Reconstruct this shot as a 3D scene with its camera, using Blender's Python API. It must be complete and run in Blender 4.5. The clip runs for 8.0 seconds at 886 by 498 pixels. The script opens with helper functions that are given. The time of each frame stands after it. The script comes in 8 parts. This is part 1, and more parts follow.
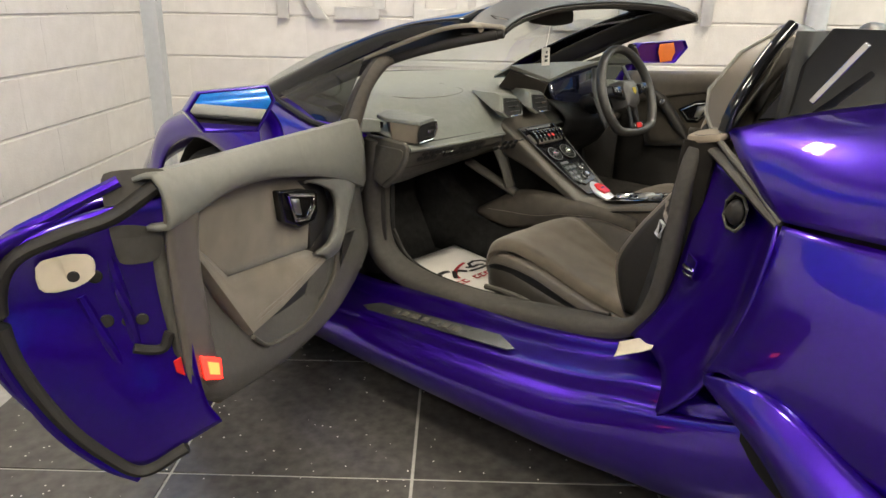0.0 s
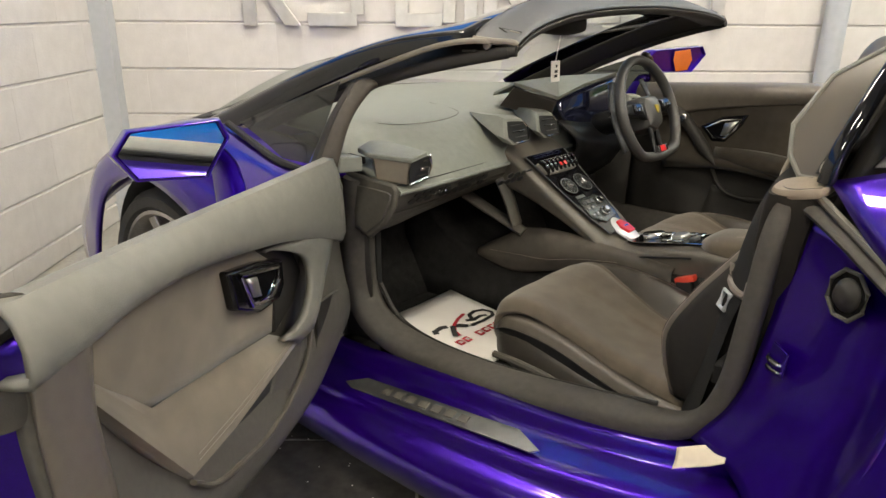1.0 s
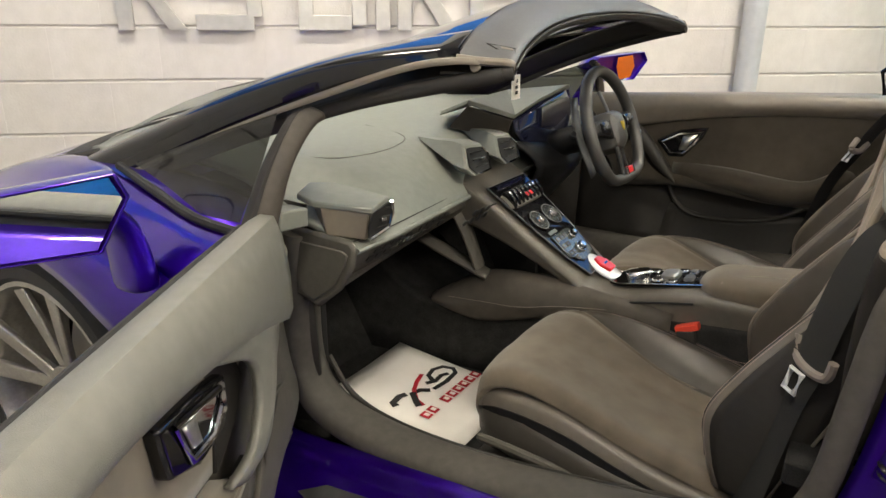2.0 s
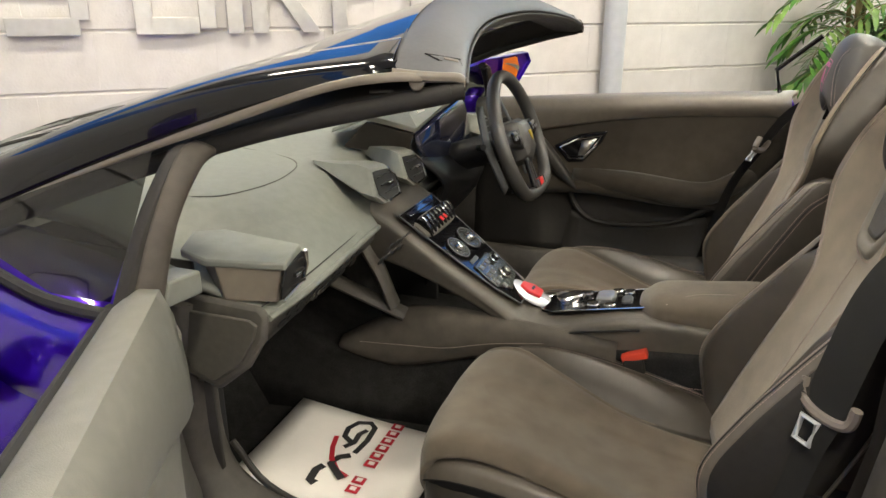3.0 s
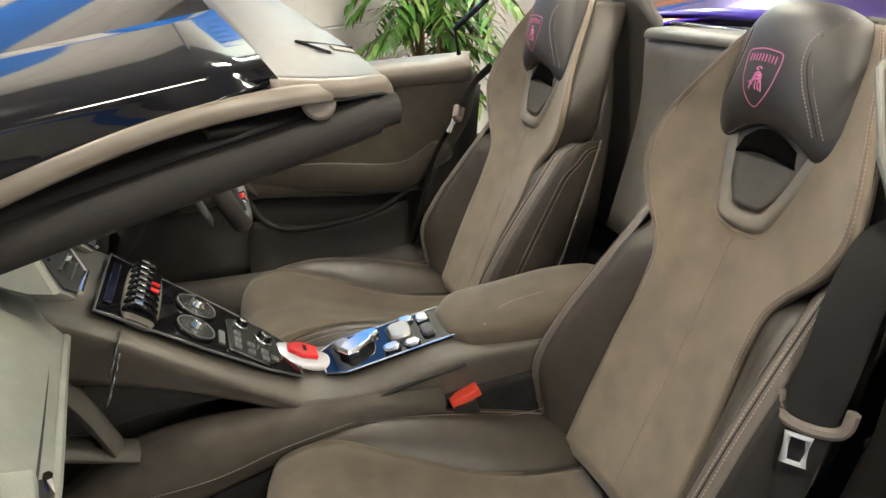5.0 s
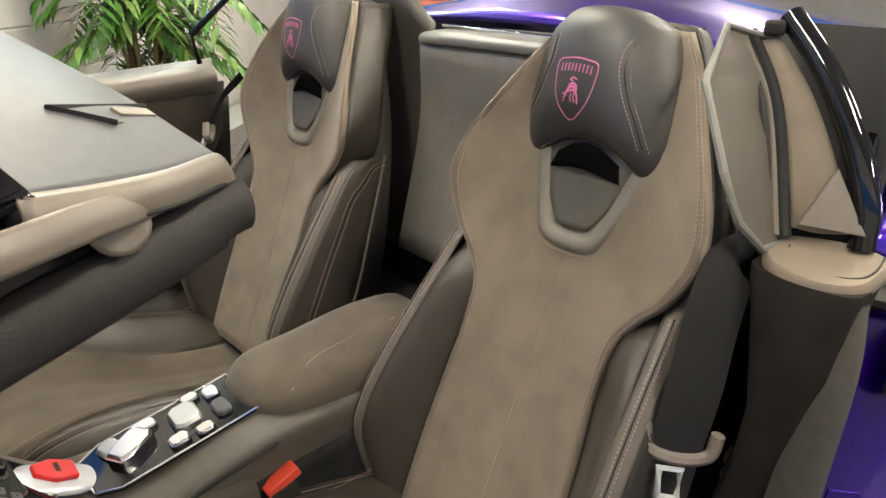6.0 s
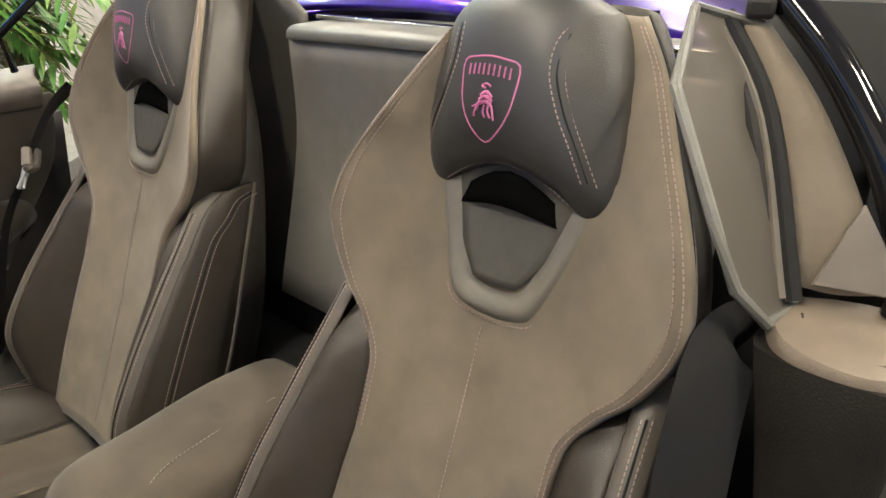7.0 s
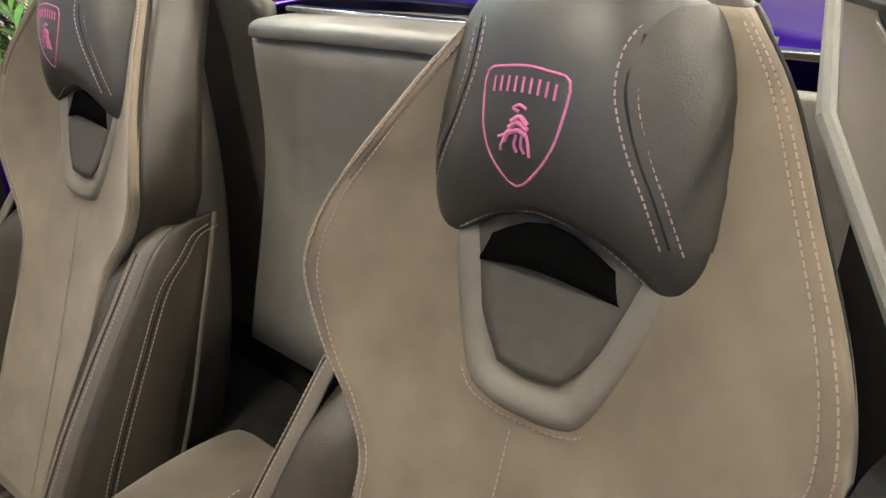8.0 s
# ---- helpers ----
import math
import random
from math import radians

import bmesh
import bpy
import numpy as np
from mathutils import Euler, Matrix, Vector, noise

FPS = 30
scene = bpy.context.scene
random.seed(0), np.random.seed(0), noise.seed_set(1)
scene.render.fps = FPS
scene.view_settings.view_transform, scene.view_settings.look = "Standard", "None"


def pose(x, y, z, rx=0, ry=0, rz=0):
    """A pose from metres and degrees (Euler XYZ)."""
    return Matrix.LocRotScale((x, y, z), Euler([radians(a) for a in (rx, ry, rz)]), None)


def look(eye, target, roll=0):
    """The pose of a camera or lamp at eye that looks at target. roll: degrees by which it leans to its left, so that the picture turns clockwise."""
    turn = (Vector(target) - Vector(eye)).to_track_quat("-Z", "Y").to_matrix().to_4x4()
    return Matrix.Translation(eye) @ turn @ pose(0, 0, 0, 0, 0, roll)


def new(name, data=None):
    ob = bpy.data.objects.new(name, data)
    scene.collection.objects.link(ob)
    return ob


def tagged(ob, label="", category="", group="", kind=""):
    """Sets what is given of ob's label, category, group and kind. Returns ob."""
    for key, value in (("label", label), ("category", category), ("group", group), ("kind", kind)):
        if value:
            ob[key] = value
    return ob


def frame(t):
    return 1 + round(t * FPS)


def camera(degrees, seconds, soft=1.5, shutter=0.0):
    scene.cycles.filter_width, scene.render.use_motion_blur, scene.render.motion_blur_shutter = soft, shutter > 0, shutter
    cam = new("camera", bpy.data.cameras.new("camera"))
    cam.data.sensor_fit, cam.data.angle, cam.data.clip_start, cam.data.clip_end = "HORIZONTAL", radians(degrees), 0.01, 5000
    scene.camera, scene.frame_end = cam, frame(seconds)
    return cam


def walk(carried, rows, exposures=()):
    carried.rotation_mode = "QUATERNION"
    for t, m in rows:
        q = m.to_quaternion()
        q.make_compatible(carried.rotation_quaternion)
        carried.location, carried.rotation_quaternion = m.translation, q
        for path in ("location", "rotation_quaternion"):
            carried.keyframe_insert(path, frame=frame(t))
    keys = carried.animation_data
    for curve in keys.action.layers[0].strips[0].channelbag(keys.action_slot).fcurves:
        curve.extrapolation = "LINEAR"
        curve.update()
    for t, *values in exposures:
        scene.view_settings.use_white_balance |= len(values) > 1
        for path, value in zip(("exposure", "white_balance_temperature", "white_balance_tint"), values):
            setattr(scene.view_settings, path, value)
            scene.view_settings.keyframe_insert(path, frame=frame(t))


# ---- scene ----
from mathutils import geometry
cam = camera(64.5, 8.0)
PATH = [
    (0, (2.247, -2.029, 1.114), (0.952, -0.652, 0.459), 1.1),
    (0.5, (2.097, -1.879, 1.121), (0.808, -0.498, 0.465), 0.7),
    (1, (1.943, -1.763, 1.135), (0.685, -0.353, 0.479), 0.4),
    (2.5, (1.451, -1.511, 1.155), (0.622, 0.184, 0.492), 0.4),
    (3, (1.357, -1.434, 1.155), (0.723, 0.342, 0.491), 0.1),
    (3.5, (1.239, -1.366, 1.149), (0.870, 0.479, 0.472), -0.1),
    (4, (1.130, -1.290, 1.139), (1.038, 0.585, 0.447), -0.4),
    (4.2, (1.091, -1.252, 1.134), (1.112, 0.623, 0.438), -0.7),
    (5.3, (0.944, -0.961, 1.141), (1.717, 0.716, 0.373), -0.0),
    (5.5, (0.938, -0.930, 1.144), (1.848, 0.678, 0.377), 0.3),
    (6, (0.970, -0.834, 1.141), (2.160, 0.581, 0.375), 0.7),
    (6.5, (1.070, -0.746, 1.135), (2.373, 0.551, 0.349), 0.1),
    (7, (1.158, -0.668, 1.118), (2.513, 0.575, 0.332), 0.0),
    (7.5, (1.231, -0.596, 1.111), (2.594, 0.625, 0.303), -0.3),
    (8, (1.282, -0.530, 1.105), (2.655, 0.676, 0.292), -0.3),
]
walk(cam, [(t, look(eye, target, roll)) for t, eye, target, roll in PATH], [(0, 0.03), (2.5, 0.12), (4.2, 0.28), (5.5, 0.34), (6.2, 0.29), (8, 0.37)])

# ---- light ----
world = bpy.data.worlds.new("showroom_world")
scene.world = world
world.use_nodes = True
world.node_tree.nodes["Background"].inputs[0].default_value = (0.9, 0.95, 1.0, 1)
world.node_tree.nodes["Background"].inputs[1].default_value = 0.02

# room axes: the car stands askew in the room
TURN = radians(42.57)
UX, VX = Vector((math.cos(TURN), math.sin(TURN), 0)), Vector((-math.sin(TURN), math.cos(TURN), 0))
ROOM = Vector((0.389, -2.151, 0))
WALL_U, WALL_V, FAR_U, FAR_V, HIGH = -0.33, 3.05, 9.6, -6.4, 3.0


def room(u, v, z=0.0):
    return ROOM + UX * u + VX * v + Vector((0, 0, z))


ROOM_M = Matrix.Translation(ROOM) @ Matrix.Rotation(TURN, 4, "Z")


# ---- materials ----
def material(name, color, rough=0.5, metal=0.0, grain=0.0, scale=40.0, bump=0.0, bump_scale=300.0, coat=0.0, spec=0.5, sheen=0.0, vary=0.0):
    """Principled surface with two scales of colour variation and fine relief."""
    m = bpy.data.materials.new(name)
    m.use_nodes = True
    nt = m.node_tree
    b = nt.nodes["Principled BSDF"]
    b.inputs["Base Color"].default_value = (*color, 1)
    b.inputs["Roughness"].default_value = rough
    b.inputs["Metallic"].default_value = metal
    b.inputs["Coat Weight"].default_value = coat
    b.inputs["Coat Roughness"].default_value = 0.04
    b.inputs["Specular IOR Level"].default_value = spec
    b.inputs["Sheen Weight"].default_value = sheen
    tc = nt.nodes.new("ShaderNodeTexCoord")
    if grain:
        mixed = None
        for sc, amount in ((scale, grain), (scale * 0.09, grain * 0.8)):
            n = nt.nodes.new("ShaderNodeTexNoise")
            n.inputs["Scale"].default_value, n.inputs["Detail"].default_value = sc, 5
            nt.links.new(tc.outputs["Object"], n.inputs["Vector"])
            r = nt.nodes.new("ShaderNodeMapRange")
            r.inputs["From Min"].default_value, r.inputs["From Max"].default_value = 0.3, 0.7
            r.inputs["To Min"].default_value, r.inputs["To Max"].default_value = 1 - amount, 1 + amount
            nt.links.new(n.outputs["Fac"], r.inputs["Value"])
            if mixed is None:
                mixed = r.outputs[0]
            else:
                mul = nt.nodes.new("ShaderNodeMath")
                mul.operation = "MULTIPLY"
                nt.links.new(mixed, mul.inputs[0])
                nt.links.new(r.outputs[0], mul.inputs[1])
                mixed = mul.outputs[0]
        if vary:
            oi = nt.nodes.new("ShaderNodeObjectInfo")
            r = nt.nodes.new("ShaderNodeMapRange")
            r.inputs["To Min"].default_value, r.inputs["To Max"].default_value = 1 - vary, 1 + vary
            nt.links.new(oi.outputs["Random"], r.inputs["Value"])
            mul = nt.nodes.new("ShaderNodeMath")
            mul.operation = "MULTIPLY"
            nt.links.new(mixed, mul.inputs[0])
            nt.links.new(r.outputs[0], mul.inputs[1])
            mixed = mul.outputs[0]
        hs = nt.nodes.new("ShaderNodeVectorMath")
        hs.operation = "SCALE"
        hs.inputs[0].default_value = color
        nt.links.new(mixed, hs.inputs["Scale"])
        nt.links.new(hs.outputs[0], b.inputs["Base Color"])
    if bump:
        n = nt.nodes.new("ShaderNodeTexNoise")
        n.inputs["Scale"].default_value, n.inputs["Detail"].default_value = bump_scale, 3
        nt.links.new(tc.outputs["Object"], n.inputs["Vector"])
        bp = nt.nodes.new("ShaderNodeBump")
        bp.inputs["Strength"].default_value, bp.inputs["Distance"].default_value = bump, 0.002
        nt.links.new(n.outputs["Fac"], bp.inputs["Height"])
        nt.links.new(bp.outputs[0], b.inputs["Normal"])
    return m


def glowing(name, color, strength):
    m = bpy.data.materials.new(name)
    m.use_nodes = True
    b = m.node_tree.nodes["Principled BSDF"]
    b.inputs["Base Color"].default_value = (*color, 1)
    b.inputs["Emission Color"].default_value = (*color, 1)
    b.inputs["Emission Strength"].default_value = strength
    return m


def glass(name, tint, rough=0.0, through_part=0.85):
    """Thin pane: mostly clear with a mirror gloss that grows at grazing angles."""
    m = bpy.data.materials.new(name)
    m.use_nodes = True
    nt = m.node_tree
    nt.nodes.clear()
    out = nt.nodes.new("ShaderNodeOutputMaterial")
    mix = nt.nodes.new("ShaderNodeMixShader")
    tr, gl, fr = nt.nodes.new("ShaderNodeBsdfTransparent"), nt.nodes.new("ShaderNodeBsdfGlossy"), nt.nodes.new("ShaderNodeFresnel")
    tr.inputs["Color"].default_value = (*tint, 1)
    gl.inputs["Roughness"].default_value = rough
    fr.inputs["IOR"].default_value = 1.5
    nt.links.new(fr.outputs[0], mix.inputs[0])
    nt.links.new(tr.outputs[0], mix.inputs[1])
    nt.links.new(gl.outputs[0], mix.inputs[2])
    nt.links.new(mix.outputs[0], out.inputs[0])
    return m


PAINT = material("purple_paint", (0.034, 0.0008, 0.30), 0.30, 0.80, 0.10, 900, coat=1.0)
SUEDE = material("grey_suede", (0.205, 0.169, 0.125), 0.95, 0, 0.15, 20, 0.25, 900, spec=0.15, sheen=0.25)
# same suede as the backrests, darkened for the shade low in the cabin
SUEDE_SHADED = material("shaded_suede", (0.094, 0.077, 0.058), 0.95, 0, 0.17, 20, 0.25, 900, spec=0.15, sheen=0.2)
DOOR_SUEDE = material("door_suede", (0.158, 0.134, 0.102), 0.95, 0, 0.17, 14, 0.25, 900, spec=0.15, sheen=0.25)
# one leather in two tones: ridge paled as lit, bolster faces darkened as shaded
LEATHER_RIDGE = material("ridge_leather", (0.115, 0.100, 0.083), 0.36, 0, 0.08, 60, 0.25, 700, spec=0.5)
LEATHER_FACE = material("bolster_leather", (0.046, 0.039, 0.031), 0.40, 0, 0.14, 30, 0.25, 800, spec=0.45)
LEATHER_RIM = material("rim_leather", (0.178, 0.162, 0.135), 0.5, 0, 0.07, 50, 0.3, 800, spec=0.4)
# door suede with the far side's shade put into its colour
SUEDE_FAR_SHADE = material("far_shade_suede", (0.034, 0.028, 0.021), 0.95, 0, 0.16, 30, 0.25, 900, spec=0.15, sheen=0.2)
LEATHER = material("black_leather", (0.042, 0.037, 0.031), 0.40, 0, 0.10, 60, 0.3, 700, spec=0.5)
LEATHER_HEAD = material("head_leather", (0.034, 0.0325, 0.031), 0.46, 0, 0.08, 60, 0.1, 900, spec=0.65)
# head rest leather with the light on its side put into the colour
HEAD_SIDE_LIT = material("lit_head_side_leather", (0.048, 0.044, 0.038), 0.46, 0, 0.08, 60, 0.2, 800, spec=0.5)
LEATHER_GREY = material("grey_leather", (0.085, 0.076, 0.063), 0.48, 0, 0.08, 60, 0.3, 700, spec=0.4)
# paler copy of the dash leather, reflected light put into its colour
DASH_LIT = material("lit_dash_leather", (0.188, 0.195, 0.172), 0.48, 0, 0.07, 50, 0.2, 800, spec=0.45)
LEATHER_DASH = material("dash_leather", (0.165, 0.162, 0.142), 0.5, 0, 0.07, 50, 0.3, 800, spec=0.4)
PLASTIC = material("dark_plastic", (0.022, 0.020, 0.018), 0.6, 0, 0.1, 80, 0.2, 900, spec=0.3)
PLASTIC_GREY = material("grey_plastic", (0.078, 0.072, 0.061), 0.6, 0, 0.1, 80, 0.25, 900)
RUBBER = material("seal_rubber", (0.052, 0.047, 0.040), 0.75, 0, 0.15, 60, 0.2, 600)
COLUMN_BLACK = material("column_black", (0.010, 0.010, 0.011), 0.45, 0, 0.1, 60, 0.2, 700, spec=0.25)
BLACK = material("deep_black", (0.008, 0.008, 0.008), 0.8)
LEDGE_LEATHER = material("ledge_leather", (0.125, 0.122, 0.112), 0.42, 0, 0.06, 50, 0.2, 700, spec=0.5)
KNEE_LEATHER = material("knee_leather", (0.076, 0.067, 0.056), 0.8, 0, 0.14, 30, 0.25, 900, spec=0.2)
POST_TRIM = material("post_trim", (0.070, 0.061, 0.052), 0.7, 0, 0.1, 60, 0.2, 700, spec=0.25)
FOOT_LEATHER = material("foot_leather", (0.185, 0.150, 0.112), 0.55, 0, 0.10, 30, 0.25, 700, spec=0.35)
CELL_BLACK = material("cell_black", (0.012, 0.012, 0.012), 0.45, 0, 0.1, 80)
SILL_STEEL = material("sill_steel", (0.20, 0.20, 0.205), 0.36, 0.9, 0.10, 40, 0.1, 400)
TONGUE_STEEL = material("tongue_steel", (0.62, 0.64, 0.66), 0.35, 0.25, 0.05, 60)
# near-black without gloss, used as painted shade
GAP_SHADE = material("painted_gap_shade", (0.004, 0.004, 0.004), 1.0, spec=0.0)
LEG_LINING = material("leg_lining", (0.018, 0.0155, 0.013), 0.8, 0, 0.2, 18, 0.3, 500, spec=0.15)
CARPET = material("carpet", (0.022, 0.0215, 0.021), 1.0, 0, 0.3, 400, 0.6, 1500, spec=0.1)
GLOSS = material("gloss_black", (0.005, 0.005, 0.006), 0.05, 0, spec=0.5)
CHROME = material("chrome", (0.75, 0.75, 0.75), 0.12, 1.0, 0.05, 200)
SILVER = material("silver_plastic", (0.080, 0.082, 0.086), 0.5, 0.25, 0.06, 150, spec=0.4)
STEEL = material("brushed_steel", (0.62, 0.61, 0.58), 0.38, 1.0, 0.07, 25)
MIRROR = material("mirror_face", (0.85, 0.87, 0.88), 0.01, 1.0)
RED = material("red_plastic", (0.55, 0.010, 0.012), 0.3, 0, coat=0.6)
BUCKLE_RED = material("buckle_red", (0.65, 0.06, 0.03), 0.45)
WHITE_CARD = material("white_paper", (0.86, 0.83, 0.78), 0.85, 0, 0.03, 15, 0.1, 200)
THREAD_PALE = material("pale_thread", (0.36, 0.27, 0.24), 0.8)
PINK = material("pink_thread", (0.55, 0.16, 0.32), 0.7, 0, 0.15, 400)
THREAD = material("grey_thread", (0.30, 0.26, 0.22), 0.8)
CREAM = material("cream_plastic", (0.62, 0.54, 0.42), 0.5, 0, 0.04, 60)
TYRE = material("tyre_rubber", (0.018, 0.018, 0.018), 0.8, 0, 0.2, 80, 0.3, 300)
RIM = material("wheel_metal", (0.36, 0.345, 0.32), 0.32, 0.9, 0.1, 120)
SCREEN = material("dark_screen", (0.01, 0.012, 0.03), 0.08, 0, coat=1.0)
RED_GLOW = glowing("red_lamp", (1.0, 0.02, 0.012), 5.0)
ORANGE = material("orange_paint", (0.75, 0.16, 0.008), 0.3, 0.1, 0.05, 300, coat=1.0)
BLUE = material("blue_paint", (0.0, 0.16, 0.62), 0.25, 0.3, 0.08, 600, coat=1.0)
BELT = material("belt_web", (0.008, 0.0077, 0.0070), 0.8, 0, 0.1, 300, 0.5, 1800)
BELT_GUIDE = material("belt_guide", (0.17, 0.145, 0.125), 0.5)
REFLECT_BLUE = material("blue_reflect_paint", (0.0, 0.15, 0.60), 0.6, 0, 0.05, 10)
WALL_PAINT = material("wall_paint", (0.57, 0.55, 0.53), 0.7, 0, 0.05, 14, 0.5, 120, vary=0.03)
UNSEEN_GREY = material("unseen_wall_grey", (0.26, 0.255, 0.25), 0.75, 0, 0.05, 14, 0.3, 120)
MORTAR = material("wall_mortar", (0.56, 0.54, 0.52), 0.85, 0, 0.08, 30, 0.4, 200)
TRUNK_GREY = material("grey_trunking", (0.42, 0.44, 0.47), 0.5, 0, 0.04, 30)
CEIL = material("ceiling_grey", (0.42, 0.42, 0.41), 0.9, 0, 0.04, 5)
GROUT = material("floor_grout", (0.36, 0.35, 0.32), 0.9, 0, 0.1, 60)
TAN_TRIM = material("tan_grey_trim", (0.150, 0.128, 0.100), 0.40, 0, 0.06, 60, 0.04, 700)
LAMP = glowing("lamp_panel", (1.0, 0.915, 0.755), 138.0)
COOL_FILL = glowing("cool_fill_panel", (0.82, 1.0, 0.90), 95.0)
LEAF = material("leaf_green", (0.055, 0.17, 0.02), 0.45, 0, 0.35, 20)
LEAF_LIGHT = material("leaf_light", (0.16, 0.27, 0.06), 0.45, 0, 0.3, 20)
STEM = material("plant_stem", (0.16, 0.13, 0.05), 0.8, 0, 0.3, 30)
POT = material("pot_grey", (0.10, 0.10, 0.10), 0.5, 0, 0.1, 30)
BULK_LEATHER = material("bulkhead_leather", (0.185, 0.172, 0.155), 0.45, 0, 0.08, 40, 0.3, 700)


def smoked(name):
    """Smoked pane with a hazy brown body: part clear, part matt, with a gloss."""
    m = glass(name, (0.46, 0.40, 0.33))
    nt = m.node_tree
    mix = [n for n in nt.nodes if n.type == "MIX_SHADER"][0]
    body, half = nt.nodes.new("ShaderNodeBsdfDiffuse"), nt.nodes.new("ShaderNodeMixShader")
    body.inputs["Color"].default_value = (0.150, 0.132, 0.108, 1)
    [n for n in nt.nodes if n.type == "BSDF_GLOSSY"][0].inputs["Roughness"].default_value = 0.35
    half.inputs[0].default_value = 0.62
    nt.links.new(mix.inputs[1].links[0].from_socket, half.inputs[1])
    nt.links.new(body.outputs[0], half.inputs[2])
    nt.links.new(half.outputs[0], mix.inputs[1])
    return m


SMOKE = smoked("smoked_glass")
CLEAR = glass("clear_glass", (0.90, 0.94, 0.91))
DARK_GLASS = glass("tinted_glass", (0.09, 0.10, 0.085))


def tile_material():
    """Black quartz floor tile: polished, with mirror flecks."""
    m = material("floor_tile", (0.078, 0.073, 0.068), 0.17, 0, 0.25, 30, spec=0.5, vary=0.12)
    nt = m.node_tree
    b = nt.nodes["Principled BSDF"]
    tc = nt.nodes.new("ShaderNodeTexCoord")
    geo = nt.nodes.new("ShaderNodeNewGeometry")
    v = nt.nodes.new("ShaderNodeTexVoronoi")
    v.inputs["Scale"].default_value = 42
    nt.links.new(geo.outputs["Position"], v.inputs["Vector"])
    lt = nt.nodes.new("ShaderNodeMath")
    lt.operation = "LESS_THAN"
    lt.inputs[1].default_value = 0.10
    nt.links.new(v.outputs["Distance"], lt.inputs[0])
    sep = nt.nodes.new("ShaderNodeSeparateColor")
    nt.links.new(v.outputs["Color"], sep.inputs[0])
    pick = nt.nodes.new("ShaderNodeMath")
    pick.operation = "GREATER_THAN"
    pick.inputs[1].default_value = 0.55
    nt.links.new(sep.outputs[0], pick.inputs[0])
    both = nt.nodes.new("ShaderNodeMath")
    both.operation = "MULTIPLY"
    nt.links.new(lt.outputs[0], both.inputs[0])
    nt.links.new(pick.outputs[0], both.inputs[1])
    base = b.inputs["Base Color"].links[0].from_socket
    mix = nt.nodes.new("ShaderNodeMix")
    mix.data_type = "RGBA"
    nt.links.new(both.outputs[0], mix.inputs["Factor"])
    nt.links.new(base, mix.inputs["A"])
    mix.inputs["B"].default_value = (0.75, 0.72, 0.66, 1)
    nt.links.new(mix.outputs["Result"], b.inputs["Base Color"])
    return m


TILE = tile_material()


# ---- shape helpers ----
def smooth_line(points, n=6, closed=False):
    """Catmull-Rom line through the points."""
    p = [Vector(q) for q in points]
    out, k = [], len(p)
    last = k if closed else k - 1
    for i in range(last):
        b, c = p[i], p[(i + 1) % k]
        a = p[i - 1] if (closed or i) else b * 2 - c
        d = p[(i + 2) % k] if (closed or i + 2 < k) else c * 2 - b
        for j in range(n):
            t = j / n
            out.append(0.5 * (2 * b + (c - a) * t + (2 * a - 5 * b + 4 * c - d) * t * t + (3 * b - a - 3 * c + d) * t ** 3))
    if not closed:
        out.append(p[-1])
    return out


def finish(name, bm, mat, parent=None, label="", smooth=True, bevel=0.0, solid=0.0, offset=-1.0, angle=40):
    """Links a bmesh as one mesh object, under a parent when one is given."""
    bmesh.ops.recalc_face_normals(bm, faces=bm.faces[:])
    me = bpy.data.meshes.new(name)
    bm.to_mesh(me)
    bm.free()
    me.materials.append(mat)
    if smooth:
        me.polygons.foreach_set("use_smooth", [True] * len(me.polygons))
        me.set_sharp_from_angle(angle=radians(angle))
    ob = new(name, me)
    if parent is not None:
        ob.parent = parent
        if label:
            ob["label"] = label
    if solid:
        md = ob.modifiers.new("thick", "SOLIDIFY")
        md.thickness, md.offset = solid, offset
    if bevel:
        md = ob.modifiers.new("edge", "BEVEL")
        md.width, md.segments, md.limit_method, md.angle_limit = bevel, 2, "ANGLE", radians(35)
    return ob


def add_loft(bm, rings, closed=True, caps=True):
    vs = [[bm.verts.new(p) for p in ring] for ring in rings]
    n = len(vs[0])
    for a, b in zip(vs, vs[1:]):
        for i in range(n if closed else n - 1):
            bm.faces.new((a[i], a[(i + 1) % n], b[(i + 1) % n], b[i]))
    if caps and closed:
        bm.faces.new(vs[0][::-1])
        bm.faces.new(vs[-1])


def loft(name, rings, mat, parent=None, label="", closed=True, caps=True, **kw):
    bm = bmesh.new()
    add_loft(bm, rings, closed, caps)
    return finish(name, bm, mat, parent, label, **kw)


def oval(c, a, b, w, h, e=2.5, n=24):
    """Superellipse ring round c with axes a and b."""
    c, a, b = Vector(c), Vector(a).normalized(), Vector(b).normalized()
    pts = []
    for i in range(n):
        t = 2 * math.pi * i / n
        x, y = math.cos(t), math.sin(t)
        pts.append(c + a * (w * math.copysign(abs(x) ** (2 / e), x)) + b * (h * math.copysign(abs(y) ** (2 / e), y)))
    return pts


